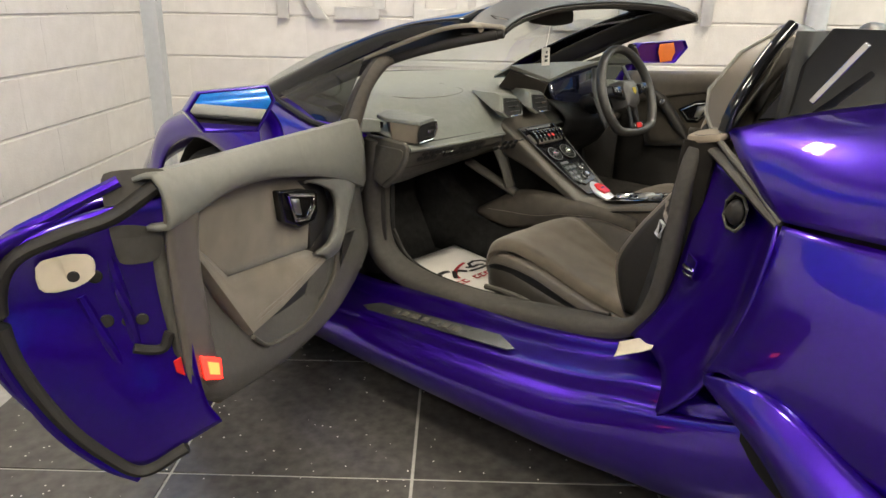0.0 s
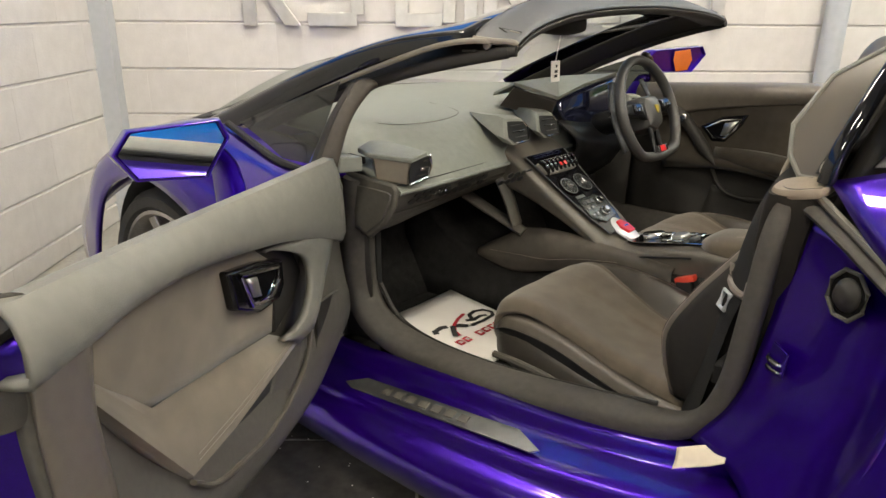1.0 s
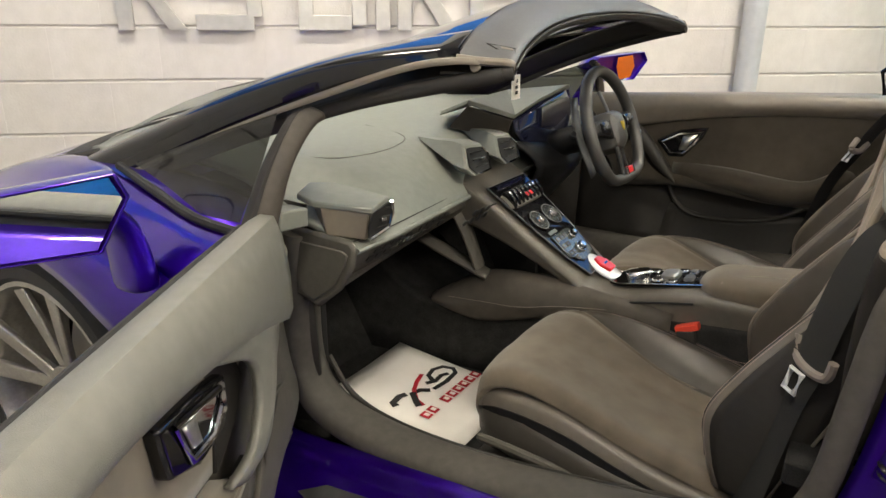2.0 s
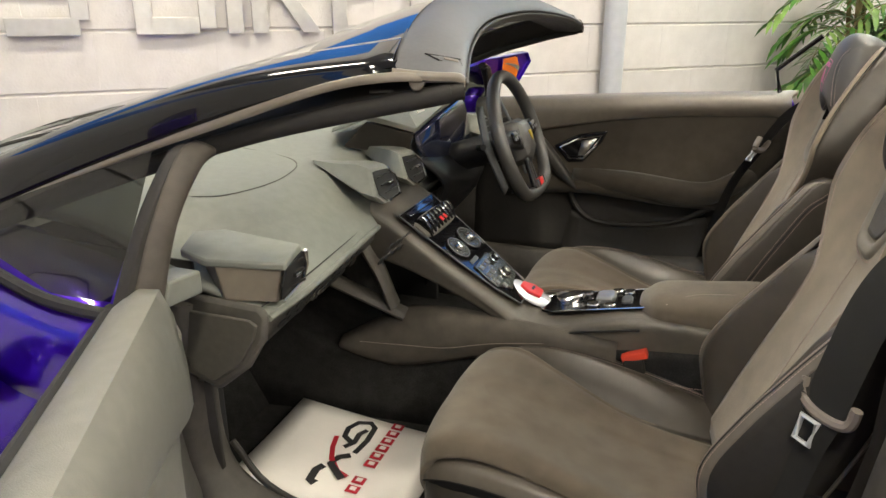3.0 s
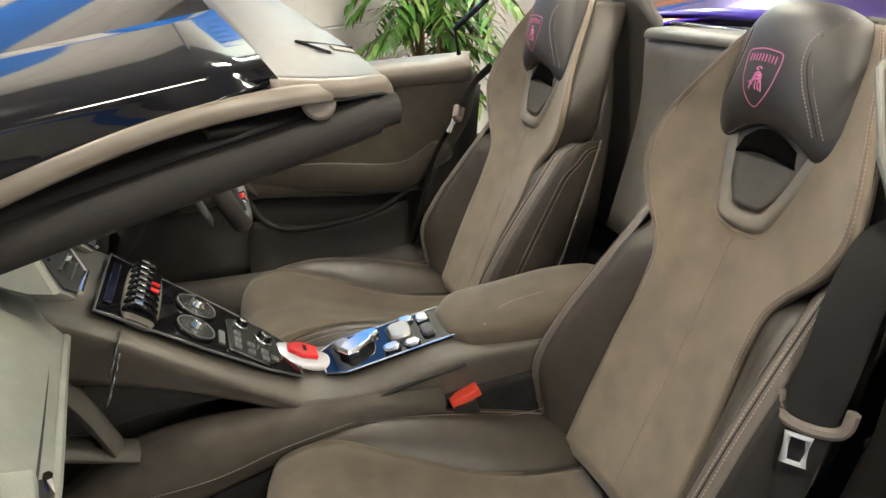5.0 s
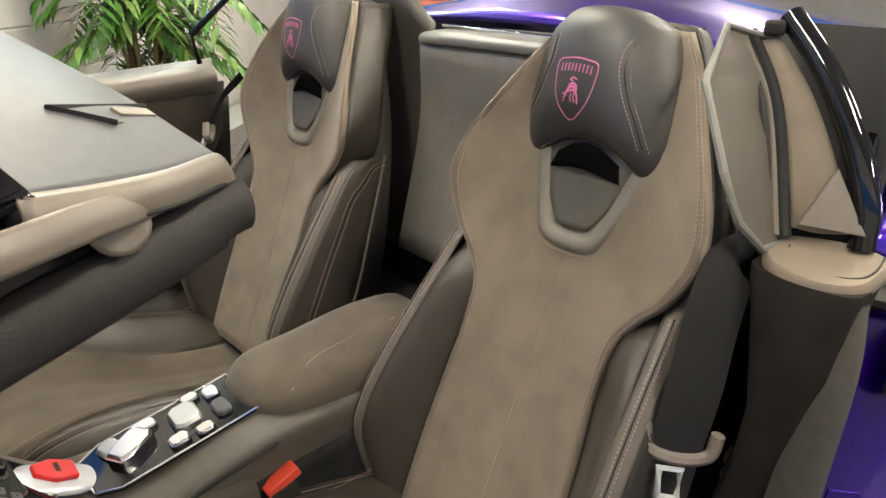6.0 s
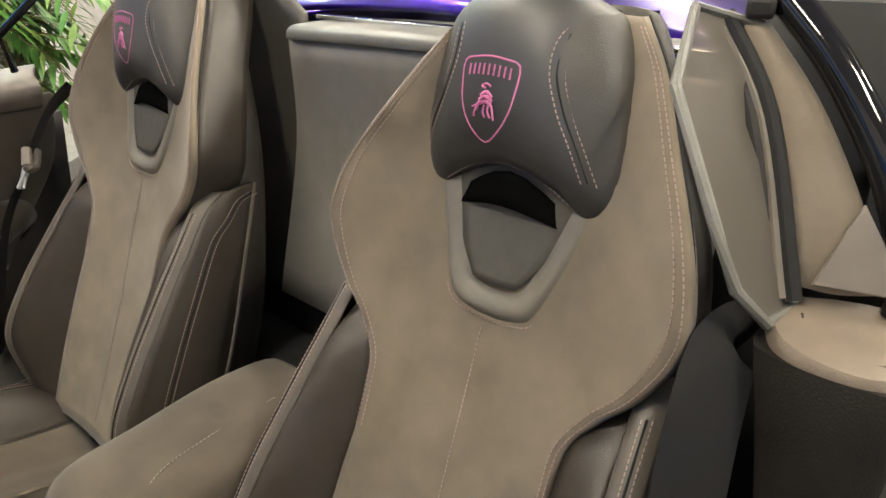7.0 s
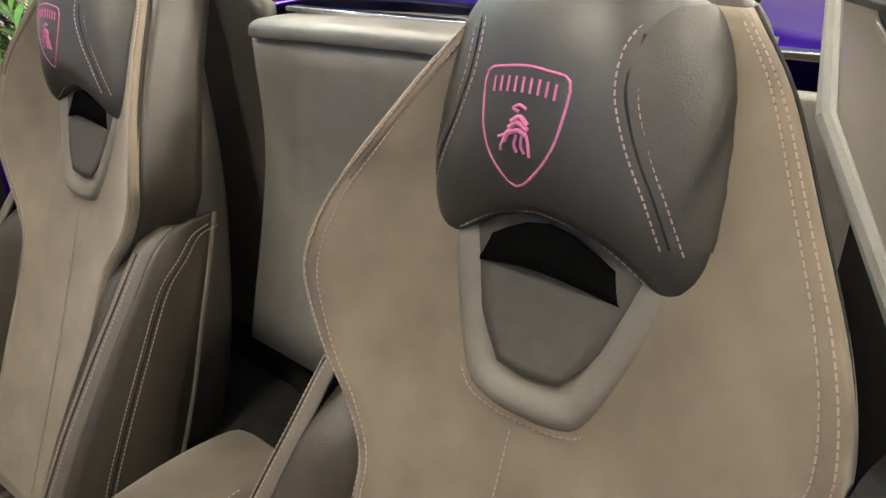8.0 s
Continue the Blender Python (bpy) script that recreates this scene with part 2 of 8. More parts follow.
def pad(name, stations, mat, parent=None, label="", n=24, steps=4, round_ends=True, **kw):
    """Cushion-like loft: stations (centre, width axis, height axis, half width, half height, squareness)."""
    st = list(stations)
    if round_ends:
        def end(s, t, f, g):
            c = Vector(s[0]) + (Vector(s[0]) - Vector(t[0])).normalized() * g
            return (c, s[1], s[2], s[3] * f, s[4] * f, s[5])
        g = min(st[0][3], st[0][4]) * 0.5
        h = min(st[-1][3], st[-1][4]) * 0.5
        head = [end(st[0], st[1], 0.25, g), end(st[0], st[1], 0.7, g * 0.75)]
        tail = [end(st[-1], st[-2], 0.7, h * 0.75), end(st[-1], st[-2], 0.25, h)]
        st = head + st + tail
    rings = [oval(*s, n=n) for s in st]
    cols = [smooth_line([r[i] for r in rings], steps) for i in range(n)]
    return loft(name, [[col[j] for col in cols] for j in range(len(cols[0]))], mat, parent, label, **kw)


def sheet(name, rows, mat, parent=None, label="", nu=5, nv=5, solid=0.01, offset=-1.0, flip=False, angle=0):
    """Smooth surface through a grid of control points, given a thickness."""
    rows = [smooth_line(r, nv) for r in rows]
    cols = [smooth_line([r[i] for r in rows], nu) for i in range(len(rows[0]))]
    bm = bmesh.new()
    grid = [[bm.verts.new(p) for p in col] for col in cols]
    for a, b in zip(grid, grid[1:]):
        for i in range(len(a) - 1):
            f = (a[i], a[i + 1], b[i + 1], b[i])
            bm.faces.new(f[::-1] if flip else f)
    me = bpy.data.meshes.new(name)
    bm.to_mesh(me)
    bm.free()
    me.materials.append(mat)
    me.polygons.foreach_set("use_smooth", [True] * len(me.polygons))
    if angle:
        me.set_sharp_from_angle(angle=radians(angle))
    ob = new(name, me)
    if parent is not None:
        ob.parent = parent
        if label:
            ob["label"] = label
    if solid:
        md = ob.modifiers.new("thick", "SOLIDIFY")
        md.thickness, md.offset = solid, offset
    return ob


def tube(name, points, r, mat, parent=None, label="", n=10, steps=5, closed=False, flat=1.0, up=(0, 0, 1), straight=False, **kw):
    """Round or flattened bar swept along a smooth line."""
    line = [Vector(p) for p in points] if straight else smooth_line(points, steps, closed)
    rings, k = [], len(line)
    for i, p in enumerate(line):
        t = (line[(i + 1) % k] - line[i - 1]) if closed else (line[min(i + 1, k - 1)] - line[max(i - 1, 0)])
        t.normalize()
        a = t.cross(Vector(up))
        a = a.normalized() if a.length > 1e-4 else t.orthogonal().normalized()
        b = a.cross(t)
        rings.append([p + a * (r * math.cos(q)) + b * (r * flat * math.sin(q)) for q in (2 * math.pi * j / n for j in range(n))])
    if closed:
        rings.append(rings[0])
    return loft(name, rings, mat, parent, label, caps=not closed, **kw)


def plate(name, outline, out_dir, thick, mat, parent=None, label="", bevel=0.003, **kw):
    """Flat outline with a thickness along out_dir and broken edges."""
    d = Vector(out_dir).normalized() * thick
    bm = bmesh.new()
    lo = [bm.verts.new(Vector(p)) for p in outline]
    hi = [bm.verts.new(Vector(p) + d) for p in outline]
    bm.faces.new(lo[::-1])
    bm.faces.new(hi)
    n = len(lo)
    for i in range(n):
        bm.faces.new((lo[i], lo[(i + 1) % n], hi[(i + 1) % n], hi[i]))
    return finish(name, bm, mat, parent, label, bevel=bevel, **kw)


def block(name, c, ax, ay, az, mat, parent=None, label="", bevel=0.004, **kw):
    """Box with half-extent vectors ax, ay, az and broken edges."""
    c, ax, ay, az = Vector(c), Vector(ax), Vector(ay), Vector(az)
    return plate(name, [c - ax - ay - az, c + ax - ay - az, c + ax + ay - az, c - ax + ay - az], az, 2 * az.length, mat, parent, label, bevel, **kw)


def disc(name, c, axis, r, thick, mat, parent=None, label="", n=24, bevel=0.002, r2=None, **kw):
    axis = Vector(axis).normalized()
    a = axis.orthogonal().normalized()
    b = axis.cross(a)
    c = Vector(c)
    r2 = r if r2 is None else r2
    rings = [[c + axis * h + a * (q * math.cos(2 * math.pi * i / n)) + b * (q * math.sin(2 * math.pi * i / n)) for i in range(n)] for h, q in ((0, r), (thick, r2))]
    return loft(name, rings, mat, parent, label, bevel=bevel, **kw)


def stitches(name, points, mat, parent, step=0.0052, length=0.0036, r=0.00065, steps=8):
    """A row of thread stitches along a line, one mesh."""
    line = smooth_line(points, steps)
    bm = bmesh.new()
    todo = 0.0
    for a, b in zip(line, line[1:]):
        seg = (b - a).length
        if seg < 1e-6:
            continue
        d = (b - a) / seg
        while todo < seg:
            p = a + d * todo
            x = d.orthogonal().normalized() * r
            y = d.cross(x)
            ring = [[bm.verts.new(p + d * h + x * k + y * m) for k, m in ((1, 0), (0, 1), (-1, 0), (0, -1))] for h in (0, length)]
            for i in range(4):
                bm.faces.new((ring[0][i], ring[0][(i + 1) % 4], ring[1][(i + 1) % 4], ring[1][i]))
            bm.faces.new(ring[0][::-1])
            bm.faces.new(ring[1])
            todo += step
        todo -= seg
    return finish(name, bm, mat, parent, smooth=False)


def snap(ob, points, way, lift=0.0005):
    """Moves points along a direction on to a mesh, meeting it from outside."""
    way = Vector(way).normalized()
    ob.data.calc_loop_triangles()
    tris = [[ob.data.vertices[i].co for i in t.vertices] for t in ob.data.loop_triangles]
    out = []
    for p in points:
        start = Vector(p) - way * 0.05
        hits = [geometry.intersect_ray_tri(a, b, c, way, start, True) for a, b, c in tris]
        hits = [h for h in hits if h is not None and (h - start).dot(way) < 0.10]
        at = min(hits, key=lambda h: (h - start).dot(way)) if hits else Vector(p)
        out.append(at - way * lift)
    return out


def drape(ob, points, lift=0.001):
    """Lays (y, z) points on the side of a mesh that faces -x."""
    me = ob.data
    me.calc_loop_triangles()
    co = [v.co for v in me.vertices]
    tris = [[co[i] for i in t.vertices] for t in me.loop_triangles]
    out = []
    for y, z in points:
        best = None
        for a, b, c in tris:
            d = (b.y - a.y) * (c.z - a.z) - (c.y - a.y) * (b.z - a.z)
            if abs(d) < 1e-12:
                continue
            u = ((y - a.y) * (c.z - a.z) - (c.y - a.y) * (z - a.z)) / d
            v = ((b.y - a.y) * (z - a.z) - (y - a.y) * (b.z - a.z)) / d
            if u >= -1e-4 and v >= -1e-4 and u + v <= 1.0001:
                x = a.x + u * (b.x - a.x) + v * (c.x - a.x)
                best = x if best is None else min(best, x)
        if best is not None:
            out.append(Vector((best - lift, y, z)))
    return out


# ---- the room ----
def room_slab(name, u0, v0, u1, v1, z0, z1, mat, label, category):
    bm = bmesh.new()
    bmesh.ops.create_cube(bm, size=1)
    for v in bm.verts:
        v.co = Vector(((u0 + u1) / 2 + v.co.x * (u1 - u0), (v0 + v1) / 2 + v.co.y * (v1 - v0), (z0 + z1) / 2 + v.co.z * (z1 - z0)))
    ob = finish(name, bm, mat, smooth=False)
    ob.matrix_basis = ROOM_M
    return tagged(ob, label, category, kind="structure")


floor = room_slab("floor", WALL_U - 0.2, FAR_V - 0.2, FAR_U + 0.2, WALL_V + 0.2, -0.10, -0.003, GROUT, "pale grouted floor bed under polished black tiles", "floor")
wall_back = room_slab("wall_back", WALL_U - 0.2, WALL_V, FAR_U + 0.2, WALL_V + 0.2, 0, HIGH, MORTAR, "painted pale grey blockwork wall with steel sign", "wall")
wall_left = room_slab("wall_left", WALL_U - 0.2, FAR_V, WALL_U, WALL_V, 0, HIGH, MORTAR, "painted pale grey blockwork side wall", "wall")
# the next two walls are unseen; mid grey keeps fill and reflections down
wall_right = room_slab("wall_right", FAR_U, FAR_V, FAR_U + 0.2, WALL_V, 0, HIGH, UNSEEN_GREY, "unseen end wall, grey to cut bounced light", "wall")
wall_front = room_slab("wall_front", WALL_U - 0.2, FAR_V - 0.2, FAR_U + 0.2, FAR_V, 0, HIGH, UNSEEN_GREY, "unseen wall behind the viewer, grey to cut bounced light", "wall")
ceiling = room_slab("ceiling", WALL_U - 0.2, FAR_V - 0.2, FAR_U + 0.2, WALL_V + 0.2, HIGH, HIGH + 0.1, CEIL, "plain grey showroom ceiling", "ceiling")

# unseen blue bands, added only to be reflected in paint and glass
for bn, bu0, bv0, bu1, bv1 in (("reflect_band_back", WALL_U + 0.02, WALL_V - 0.025, FAR_U, WALL_V - 0.012), ("reflect_band_left", WALL_U + 0.012, FAR_V + 0.03, WALL_U + 0.025, WALL_V - 0.03), ("reflect_band_right", FAR_U - 0.025, FAR_V + 0.03, FAR_U - 0.012, WALL_V - 0.03), ("reflect_band_front", WALL_U + 0.03, FAR_V + 0.012, FAR_U - 0.03, FAR_V + 0.025)):
    room_slab(bn, bu0, bv0, bu1, bv1, 1.70, 2.25, REFLECT_BLUE, "unseen blue band added high on the wall for reflections", "wall band")

# surface trunking in the corner and the round grey pipe on the back wall
trunk = room_slab("trim", WALL_U + 0.002, WALL_V - 0.09, WALL_U + 0.10, WALL_V - 0.003, 0, HIGH, TRUNK_GREY, "narrow grey boxed trunking in the wall corner", "trunking")
pipe = tube("wall_pipe", [room(3.455, WALL_V - 0.075, 0), room(3.455, WALL_V - 0.075, HIGH)], 0.057, TRUNK_GREY, n=20, straight=True)
tagged(pipe, "round grey painted pipe standing against the block wall", "pipe")


def ceiling_light(u, v, lu, lv, lit):
    top = new("ceiling_light")
    top.matrix_basis = Matrix.Translation(room(u, v, HIGH - 0.045)) @ Matrix.Rotation(TURN, 4, "Z")
    tagged(top, "short white ceiling light with two lit tubes", "ceiling light", "ceiling lights")
    block("frame", (0, 0, 0.02), (lu / 2 + 0.02, 0, 0), (0, lv / 2 + 0.02, 0), (0, 0, 0.022), CEIL, top)
    for y in (-0.09, 0.09):
        tube("lamp_tube", [(-lu / 2 + 0.02, y, -0.030), (lu / 2 - 0.02, y, -0.030)], 0.036, lit, top, "lit white tube", n=14, straight=True)
    return top


for lu in (1.0, 3.3, 6.2):
    for lv in (-3.3, -0.9, 1.6):
        ceiling_light(lu, lv, 0.62, 0.32, LAMP)
# unseen extra fixture, added to brighten and cool the wall by the plant
ceiling_light(5.2, 2.45, 0.62, 0.32, COOL_FILL)


def sign_shape(name, strokes, u, w):
    """A plain brushed-steel sign form built from flat strokes, standing off the wall."""
    top = new(name)
    top.matrix_basis = Matrix.Translation(room(u, WALL_V - 0.035, 1.03)) @ Matrix.Rotation(TURN, 4, "Z")
    tagged(top, "brushed steel sign form standing off the block wall", "sign", "wall sign forms")
    for pts in strokes:
        plate("stroke", [(x, 0, z) for x, z in pts], (0, -1, 0), 0.02, STEEL, top, bevel=0.002)
    return top


def bar(x, z0, z1, w=0.066):
    return [(x, z0), (x + w, z0), (x + w, z1), (x, z1)]


def foot(x0, x1, z=0.0, h=0.066):
    return [(x0, z), (x1, z), (x1, z + h), (x0, z + h)]


SLANT = [(0.10, 0.17), (0.17, 0.17), (0.29, 0.0), (0.21, 0.0)]
RISE = 0.40
sign_shape("sign_form", [bar(0, 0, RISE), SLANT, foot(0.057, 0.24, 0.172)], 0.44, 0.28)
sign_shape("sign_form", [foot(0.0, 0.25), bar(0.222, 0.057, 0.2), foot(0.0, 0.22, 0.172)], 0.765, 0.28)
sign_shape("sign_form", [bar(0, 0, RISE), foot(0.057, 0.24), bar(0.242, 0.02, RISE - 0.02)], 1.21, 0.3)
sign_shape("sign_form", [bar(0, 0, RISE)], 1.56, 0.05)
sign_shape("sign_form", [bar(0, 0, RISE), SLANT, foot(0.057, 0.24, 0.172)], 1.66, 0.29)
sign_shape("sign_form", [bar(0, 0.02, RISE), foot(0.0, 0.27, -0.037), foot(0.057, 0.24, 0.172)], 2.0, 0.28)
sign_shape("sign_form", [bar(0, 0.02, RISE), foot(0.02, 0.27, -0.037)], 2.36, 0.28)
sign_shape("sign_form", [bar(0.12, 0, RISE)], 2.7, 0.28)


def block_wall(parent, along, across, length, name):
    """Painted blocks as pieces on a wall; course height 0.235, joints recessed."""
    course, long, gap = 0.235, 0.46, 0.005
    base_z = 1.045 - 4 * course
    meshes = {}

    def mesh_for(w, h):
        key = (round(w, 3), round(h, 3))
        if key not in meshes:
            bm = bmesh.new()
            bmesh.ops.create_cube(bm, size=1)
            for v in bm.verts:
                k = 0.0 if v.co.y > 0 else 0.006
                sx, sz = 1 if v.co.x > 0 else -1, 1 if v.co.z > 0 else -1
                v.co = Vector((v.co.x * w - sx * k * 0.03, v.co.y * 0.008, v.co.z * h - sz * k))
            me = bpy.data.meshes.new(name)
            bm.to_mesh(me)
            bm.free()
            me.materials.append(WALL_PAINT)
            meshes[key] = me
        return meshes[key]

    row = 0
    z = base_z - course
    while z < HIGH:
        z0, z1 = max(z, 0), min(z + course, HIGH)
        x = -long * (0.5 if row % 2 else 0.0)
        while x < length:
            x0, x1 = max(x, 0), min(x + long, length)
            if x1 - x0 > 0.05 and z1 - z0 > 0.05:
                ob = new(name, mesh_for(x1 - x0 - 0.0002, z1 - z0 - gap))
                ob.matrix_basis = along @ Matrix.Translation(((x0 + x1) / 2, -0.005, (z0 + z1) / 2))
                ob.parent = parent
            x += long
        z += course
        row += 1

# ---- the sports car: setting out ----
car = new("sports_car")
tagged(car, "metallic purple open two-seat sports car, one door open, grey suede cabin", "car")
YM = 0.02  # the car's middle plane


def flip_y(p):
    return Vector((p[0], 2 * YM - p[1], p[2]))


def far_side(p):
    """The mirrored side of the windscreen frame, which stands a little higher and further forward."""
    q = flip_y(p)
    k = min(1.0, max(0.0, (q.x - 0.05) / 0.95))
    return q + Vector((-0.045 * k, 0, 0.036 * k))


# outer skin
def front_body():
    """Bonnet between the wings, and each wing with its wheel arch."""
    rows = []
    for k in range(-4, 5):
        y = k / 4
        c = 1 - y * y
        rows.append([(-0.04 - 0.33 * c, YM + 0.72 * y, 0.79), (-0.20 - 0.25 * c, YM + 0.70 * y, 0.775 - 0.01 * c), (-0.42 - 0.20 * c, YM + 0.66 * y, 0.70), (-0.60 - 0.20 * c, YM + 0.60 * y, 0.58), (-0.66 - 0.22 * c, YM + 0.55 * y, 0.45)])
    sheet("bonnet", rows, PAINT, car, "purple bonnet", nu=4, nv=5, solid=0.01)
    st = [(-0.64, 0.50, 0.60, 0.78, 0.20), (-0.52, 0.60, 0.66, 0.84, 0.21), (-0.36, 0.70, 0.70, 0.89, 0.22), (-0.235, 0.745, 0.72, 0.915, 0.36), (-0.17, 0.765, 0.72, 0.925, 0.47), (-0.09, 0.785, 0.72, 0.93, 0.59), (0.02, 0.802, 0.725, 0.935, 0.665),
          (0.20, 0.815, 0.735, 0.94, 0.71), (0.36, 0.812, 0.745, 0.935, 0.675), (0.46, 0.80, 0.75, 0.925, 0.60), (0.54, 0.785, 0.76, 0.91, 0.50), (0.60, 0.765, 0.765, 0.90, 0.36), (0.63, 0.75, 0.77, 0.895, 0.24)]
    for side in (-1, 1):
        rows = []
        for x, zc, yc, ys, zl in st:
            x, ys = x - 0.02 * min(1.0, max(0.0, (0.6 - x) / 0.2)), ys + 0.026 * min(1.0, max(0.0, (0.62 - x) / 0.2))
            rows.append([(x, YM + side * k, z) for k, z in ((yc - 0.12, zc - 0.03), (yc, zc), (yc + (ys - yc) * 0.55, zc - 0.045), (ys, zc * 0.55 + zl * 0.45), (ys + 0.004, zl))])
        sheet("front_wing", rows, PAINT, car, nu=5, nv=4, solid=0.012, flip=side > 0)


front_body()


def wheel(x, side, r=0.335, wide=0.245):
    """Tyre, rim with barrel and ten flat spokes, hub cap."""
    yo = YM + side * 0.940
    c = Vector((x, yo, r))
    out = Vector((0, side, 0))
    prof = [(0.20, r * 0.80), (0.0, r * 0.815), (-0.010, r * 0.85), (-0.010, r * 0.93), (0.012, r * 0.985), (0.04, r), (0.12, r * 1.003), (0.20, r)]

    def spin(name, profile, mat, parent, n=48):
        rings = []
        for i in range(n):
            t = 2 * math.pi * i / n
            d = Vector((math.cos(t), 0, math.sin(t)))
            rings.append([c - out * h + d * q for h, q in profile])
        rings.append(rings[0])
        return loft(name, rings, mat, parent, closed=False, caps=False)

    hub = disc("wheel", c - out * 0.09, out, 0.07, 0.06, RIM, car, "dark grey alloy wheel with five twin spokes")
    spin("tyre", prof, TYRE, hub)
    spin("rim", [(-0.002, r * 0.82), (-0.004, r * 0.79), (0.012, r * 0.765), (0.03, r * 0.74), (0.18, r * 0.72)], RIM, hub)
    disc("brake_disc", c - out * 0.17, out, r * 0.55, 0.02, STEEL, hub)
    disc("centre_cap", c - out * 0.03, out, 0.032, 0.008, GLOSS, hub, n=20)
    for i in range(5):
        t = 2 * math.pi * (i + 0.3) / 5
        for k in (-1, 1):
            d0, d1 = t + k * 0.10, t + k * 0.24
            p, q = Vector((math.cos(d0), 0, math.sin(d0))), Vector((math.cos(d1), 0, math.sin(d1)))
            a, b = c + p * 0.05, c + q * (r * 0.765)
            along = (b - a).normalized()
            w = along.cross(out) * 0.016
            plate("spoke", [a - w - out * 0.055, a + w - out * 0.055, b + w * 1.3 - out * 0.020, b - w * 1.3 - out * 0.020], out, 0.016, RIM, hub, bevel=0.004)
    return hub


for wx, sd in ((0.185, -1), (0.185, 1), (2.82, -1), (2.82, 1)):
    wheel(wx, sd)

# dark wheel house behind the front wheel
for sd in (-1, 1):
    sheet("wheel_house", [[(0.20 + 0.385 * math.cos(t), YM + sd * k, 0.34 + 0.385 * math.sin(t)) for k in (0.55, 0.75, 0.915)] for t in (radians(a) for a in range(-10, 200, 15))], BLACK, car, nu=2, nv=2, solid=0.005)
    block("inner_wall", (0.20, YM + sd * 0.56, 0.4), (0.42, 0, 0), (0, 0.01, 0), (0, 0, 0.3), BLACK, car)


def sill(side):
    """Stepped purple door sill and skirt, lofted along the car."""
    st = [(0.48, 0.0, -0.035), (0.70, 0.0, -0.03), (0.80, 0.0, -0.02), (1.05, -0.005, 0.0), (1.30, -0.018, 0.018), (1.50, -0.03, 0.045), (1.62, -0.035, 0.075), (1.75, -0.03, 0.10), (1.88, -0.03, 0.115), (2.02, -0.03, 0.125)]
    rise = {1.62: 0.012, 1.75: 0.035, 1.88: 0.07, 2.02: 0.12}
    prof = [(0.640, 0.325), (0.662, 0.346), (0.672, 0.349), (0.690, 0.347), (0.700, 0.341), (0.712, 0.321), (0.722, 0.316), (0.745, 0.314), (0.785, 0.312), (0.808, 0.309), (0.820, 0.303), (0.829, 0.284),
            (0.838, 0.277), (0.852, 0.273), (0.868, 0.263), (0.882, 0.246), (0.891, 0.225), (0.893, 0.205), (0.885, 0.175), (0.850, 0.13), (0.70, 0.11)]
    rows = []
    for x, dy, dz in st:
        rows.append([(x, side * (k + dy), z + (dz - 0.024) * min(1.0, max(0.0, (z - 0.20) / 0.10)) + rise.get(x, 0.0) * min(1.0, max(0.0, (k - 0.83) / 0.03))) for k, z in prof])
    ob = sheet("sill", rows, PAINT, car, nu=6, nv=2, solid=0.008, flip=side < 0)
    return ob


sill_left = sill(-1)

# brushed plate let into the sill, with plain bars where lettering runs
d_s = (Vector((1.312, -0.768, 0.314)) - Vector((0.762, -0.790, 0.264)))
m_s = d_s.normalized()
n_s = Vector((0.02, -0.30, 0.95)).normalized()
w_s = n_s.cross(m_s).normalized()
p_s = Vector((0.762, -0.790, 0.262))
sill_plate = plate("sill_plate", [p_s + n_s * 0.004, p_s + m_s * 0.05 + w_s * 0.030 + n_s * 0.004, p_s + d_s * 0.88 + w_s * 0.032 + n_s * 0.004, p_s + d_s + n_s * 0.004, p_s + d_s * 0.97 - w_s * 0.012 + n_s * 0.004, p_s + m_s * 0.03 - w_s * 0.012 + n_s * 0.004], n_s, 0.004, SILL_STEEL, sill_left, "brushed steel sill plate with dark raised bars", bevel=0.001)
for i in range(7):
    q = p_s + d_s * (0.24 + 0.068 * i) + w_s * 0.010 + n_s * 0.0085
    block("raised_bar", q, m_s * 0.012, w_s * 0.010, n_s * 0.0012, PLASTIC_GREY, sill_left, bevel=0.0005)
lab = [Vector((1.548, -0.696, 0.375)), Vector((1.580, -0.692, 0.392)), Vector((1.608, -0.688, 0.406)), Vector((1.630, -0.684, 0.420))]
sheet("sticker", [[p + Vector((0.004, -0.020, -0.008)), p, p + Vector((-0.006, 0.018, 0.012))] for p in lab], CREAM, sill_left, "pale cream paper sticker", solid=0.001)

# soft seal round the door opening
SEAL = [(0.660, -0.650, 0.735), (0.648, -0.645, 0.66), (0.630, -0.64, 0.56), (0.640, -0.64, 0.42), (0.705, -0.64, 0.345), (0.85, -0.64, 0.315), (1.05, -0.64, 0.318), (1.28, -0.635, 0.345),
        (1.45, -0.628, 0.372), (1.55, -0.622, 0.415), (1.598, -0.628, 0.51), (1.618, -0.630, 0.66), (1.630, -0.630, 0.78), (1.640, -0.620, 0.850)]
line = smooth_line(SEAL, 6)
rings = []
for i, p in enumerate(line):
    t = (line[min(i + 1, len(line) - 1)] - line[max(i - 1, 0)]).normalized()
    a = t.cross(Vector((0, 1, 0))).normalized()
    wide, thick = float(np.interp(p.x, (1.40, 1.60), (0.048, 0.024))), float(np.interp(p.x, (1.40, 1.60), (0.029, 0.019)))
    c = p + Vector((0, max(0.0, wide - 0.030), 0))
    rings.append([c + a * (thick * math.copysign(abs(math.cos(q)) ** 0.75, math.cos(q))) + Vector((0, wide * math.copysign(abs(math.sin(q)) ** 0.75, math.sin(q)), 0)) for q in (2 * math.pi * k / 20 for k in range(20))])
loft("door_seal", rings, RUBBER, car, "soft grey rubber door seal")
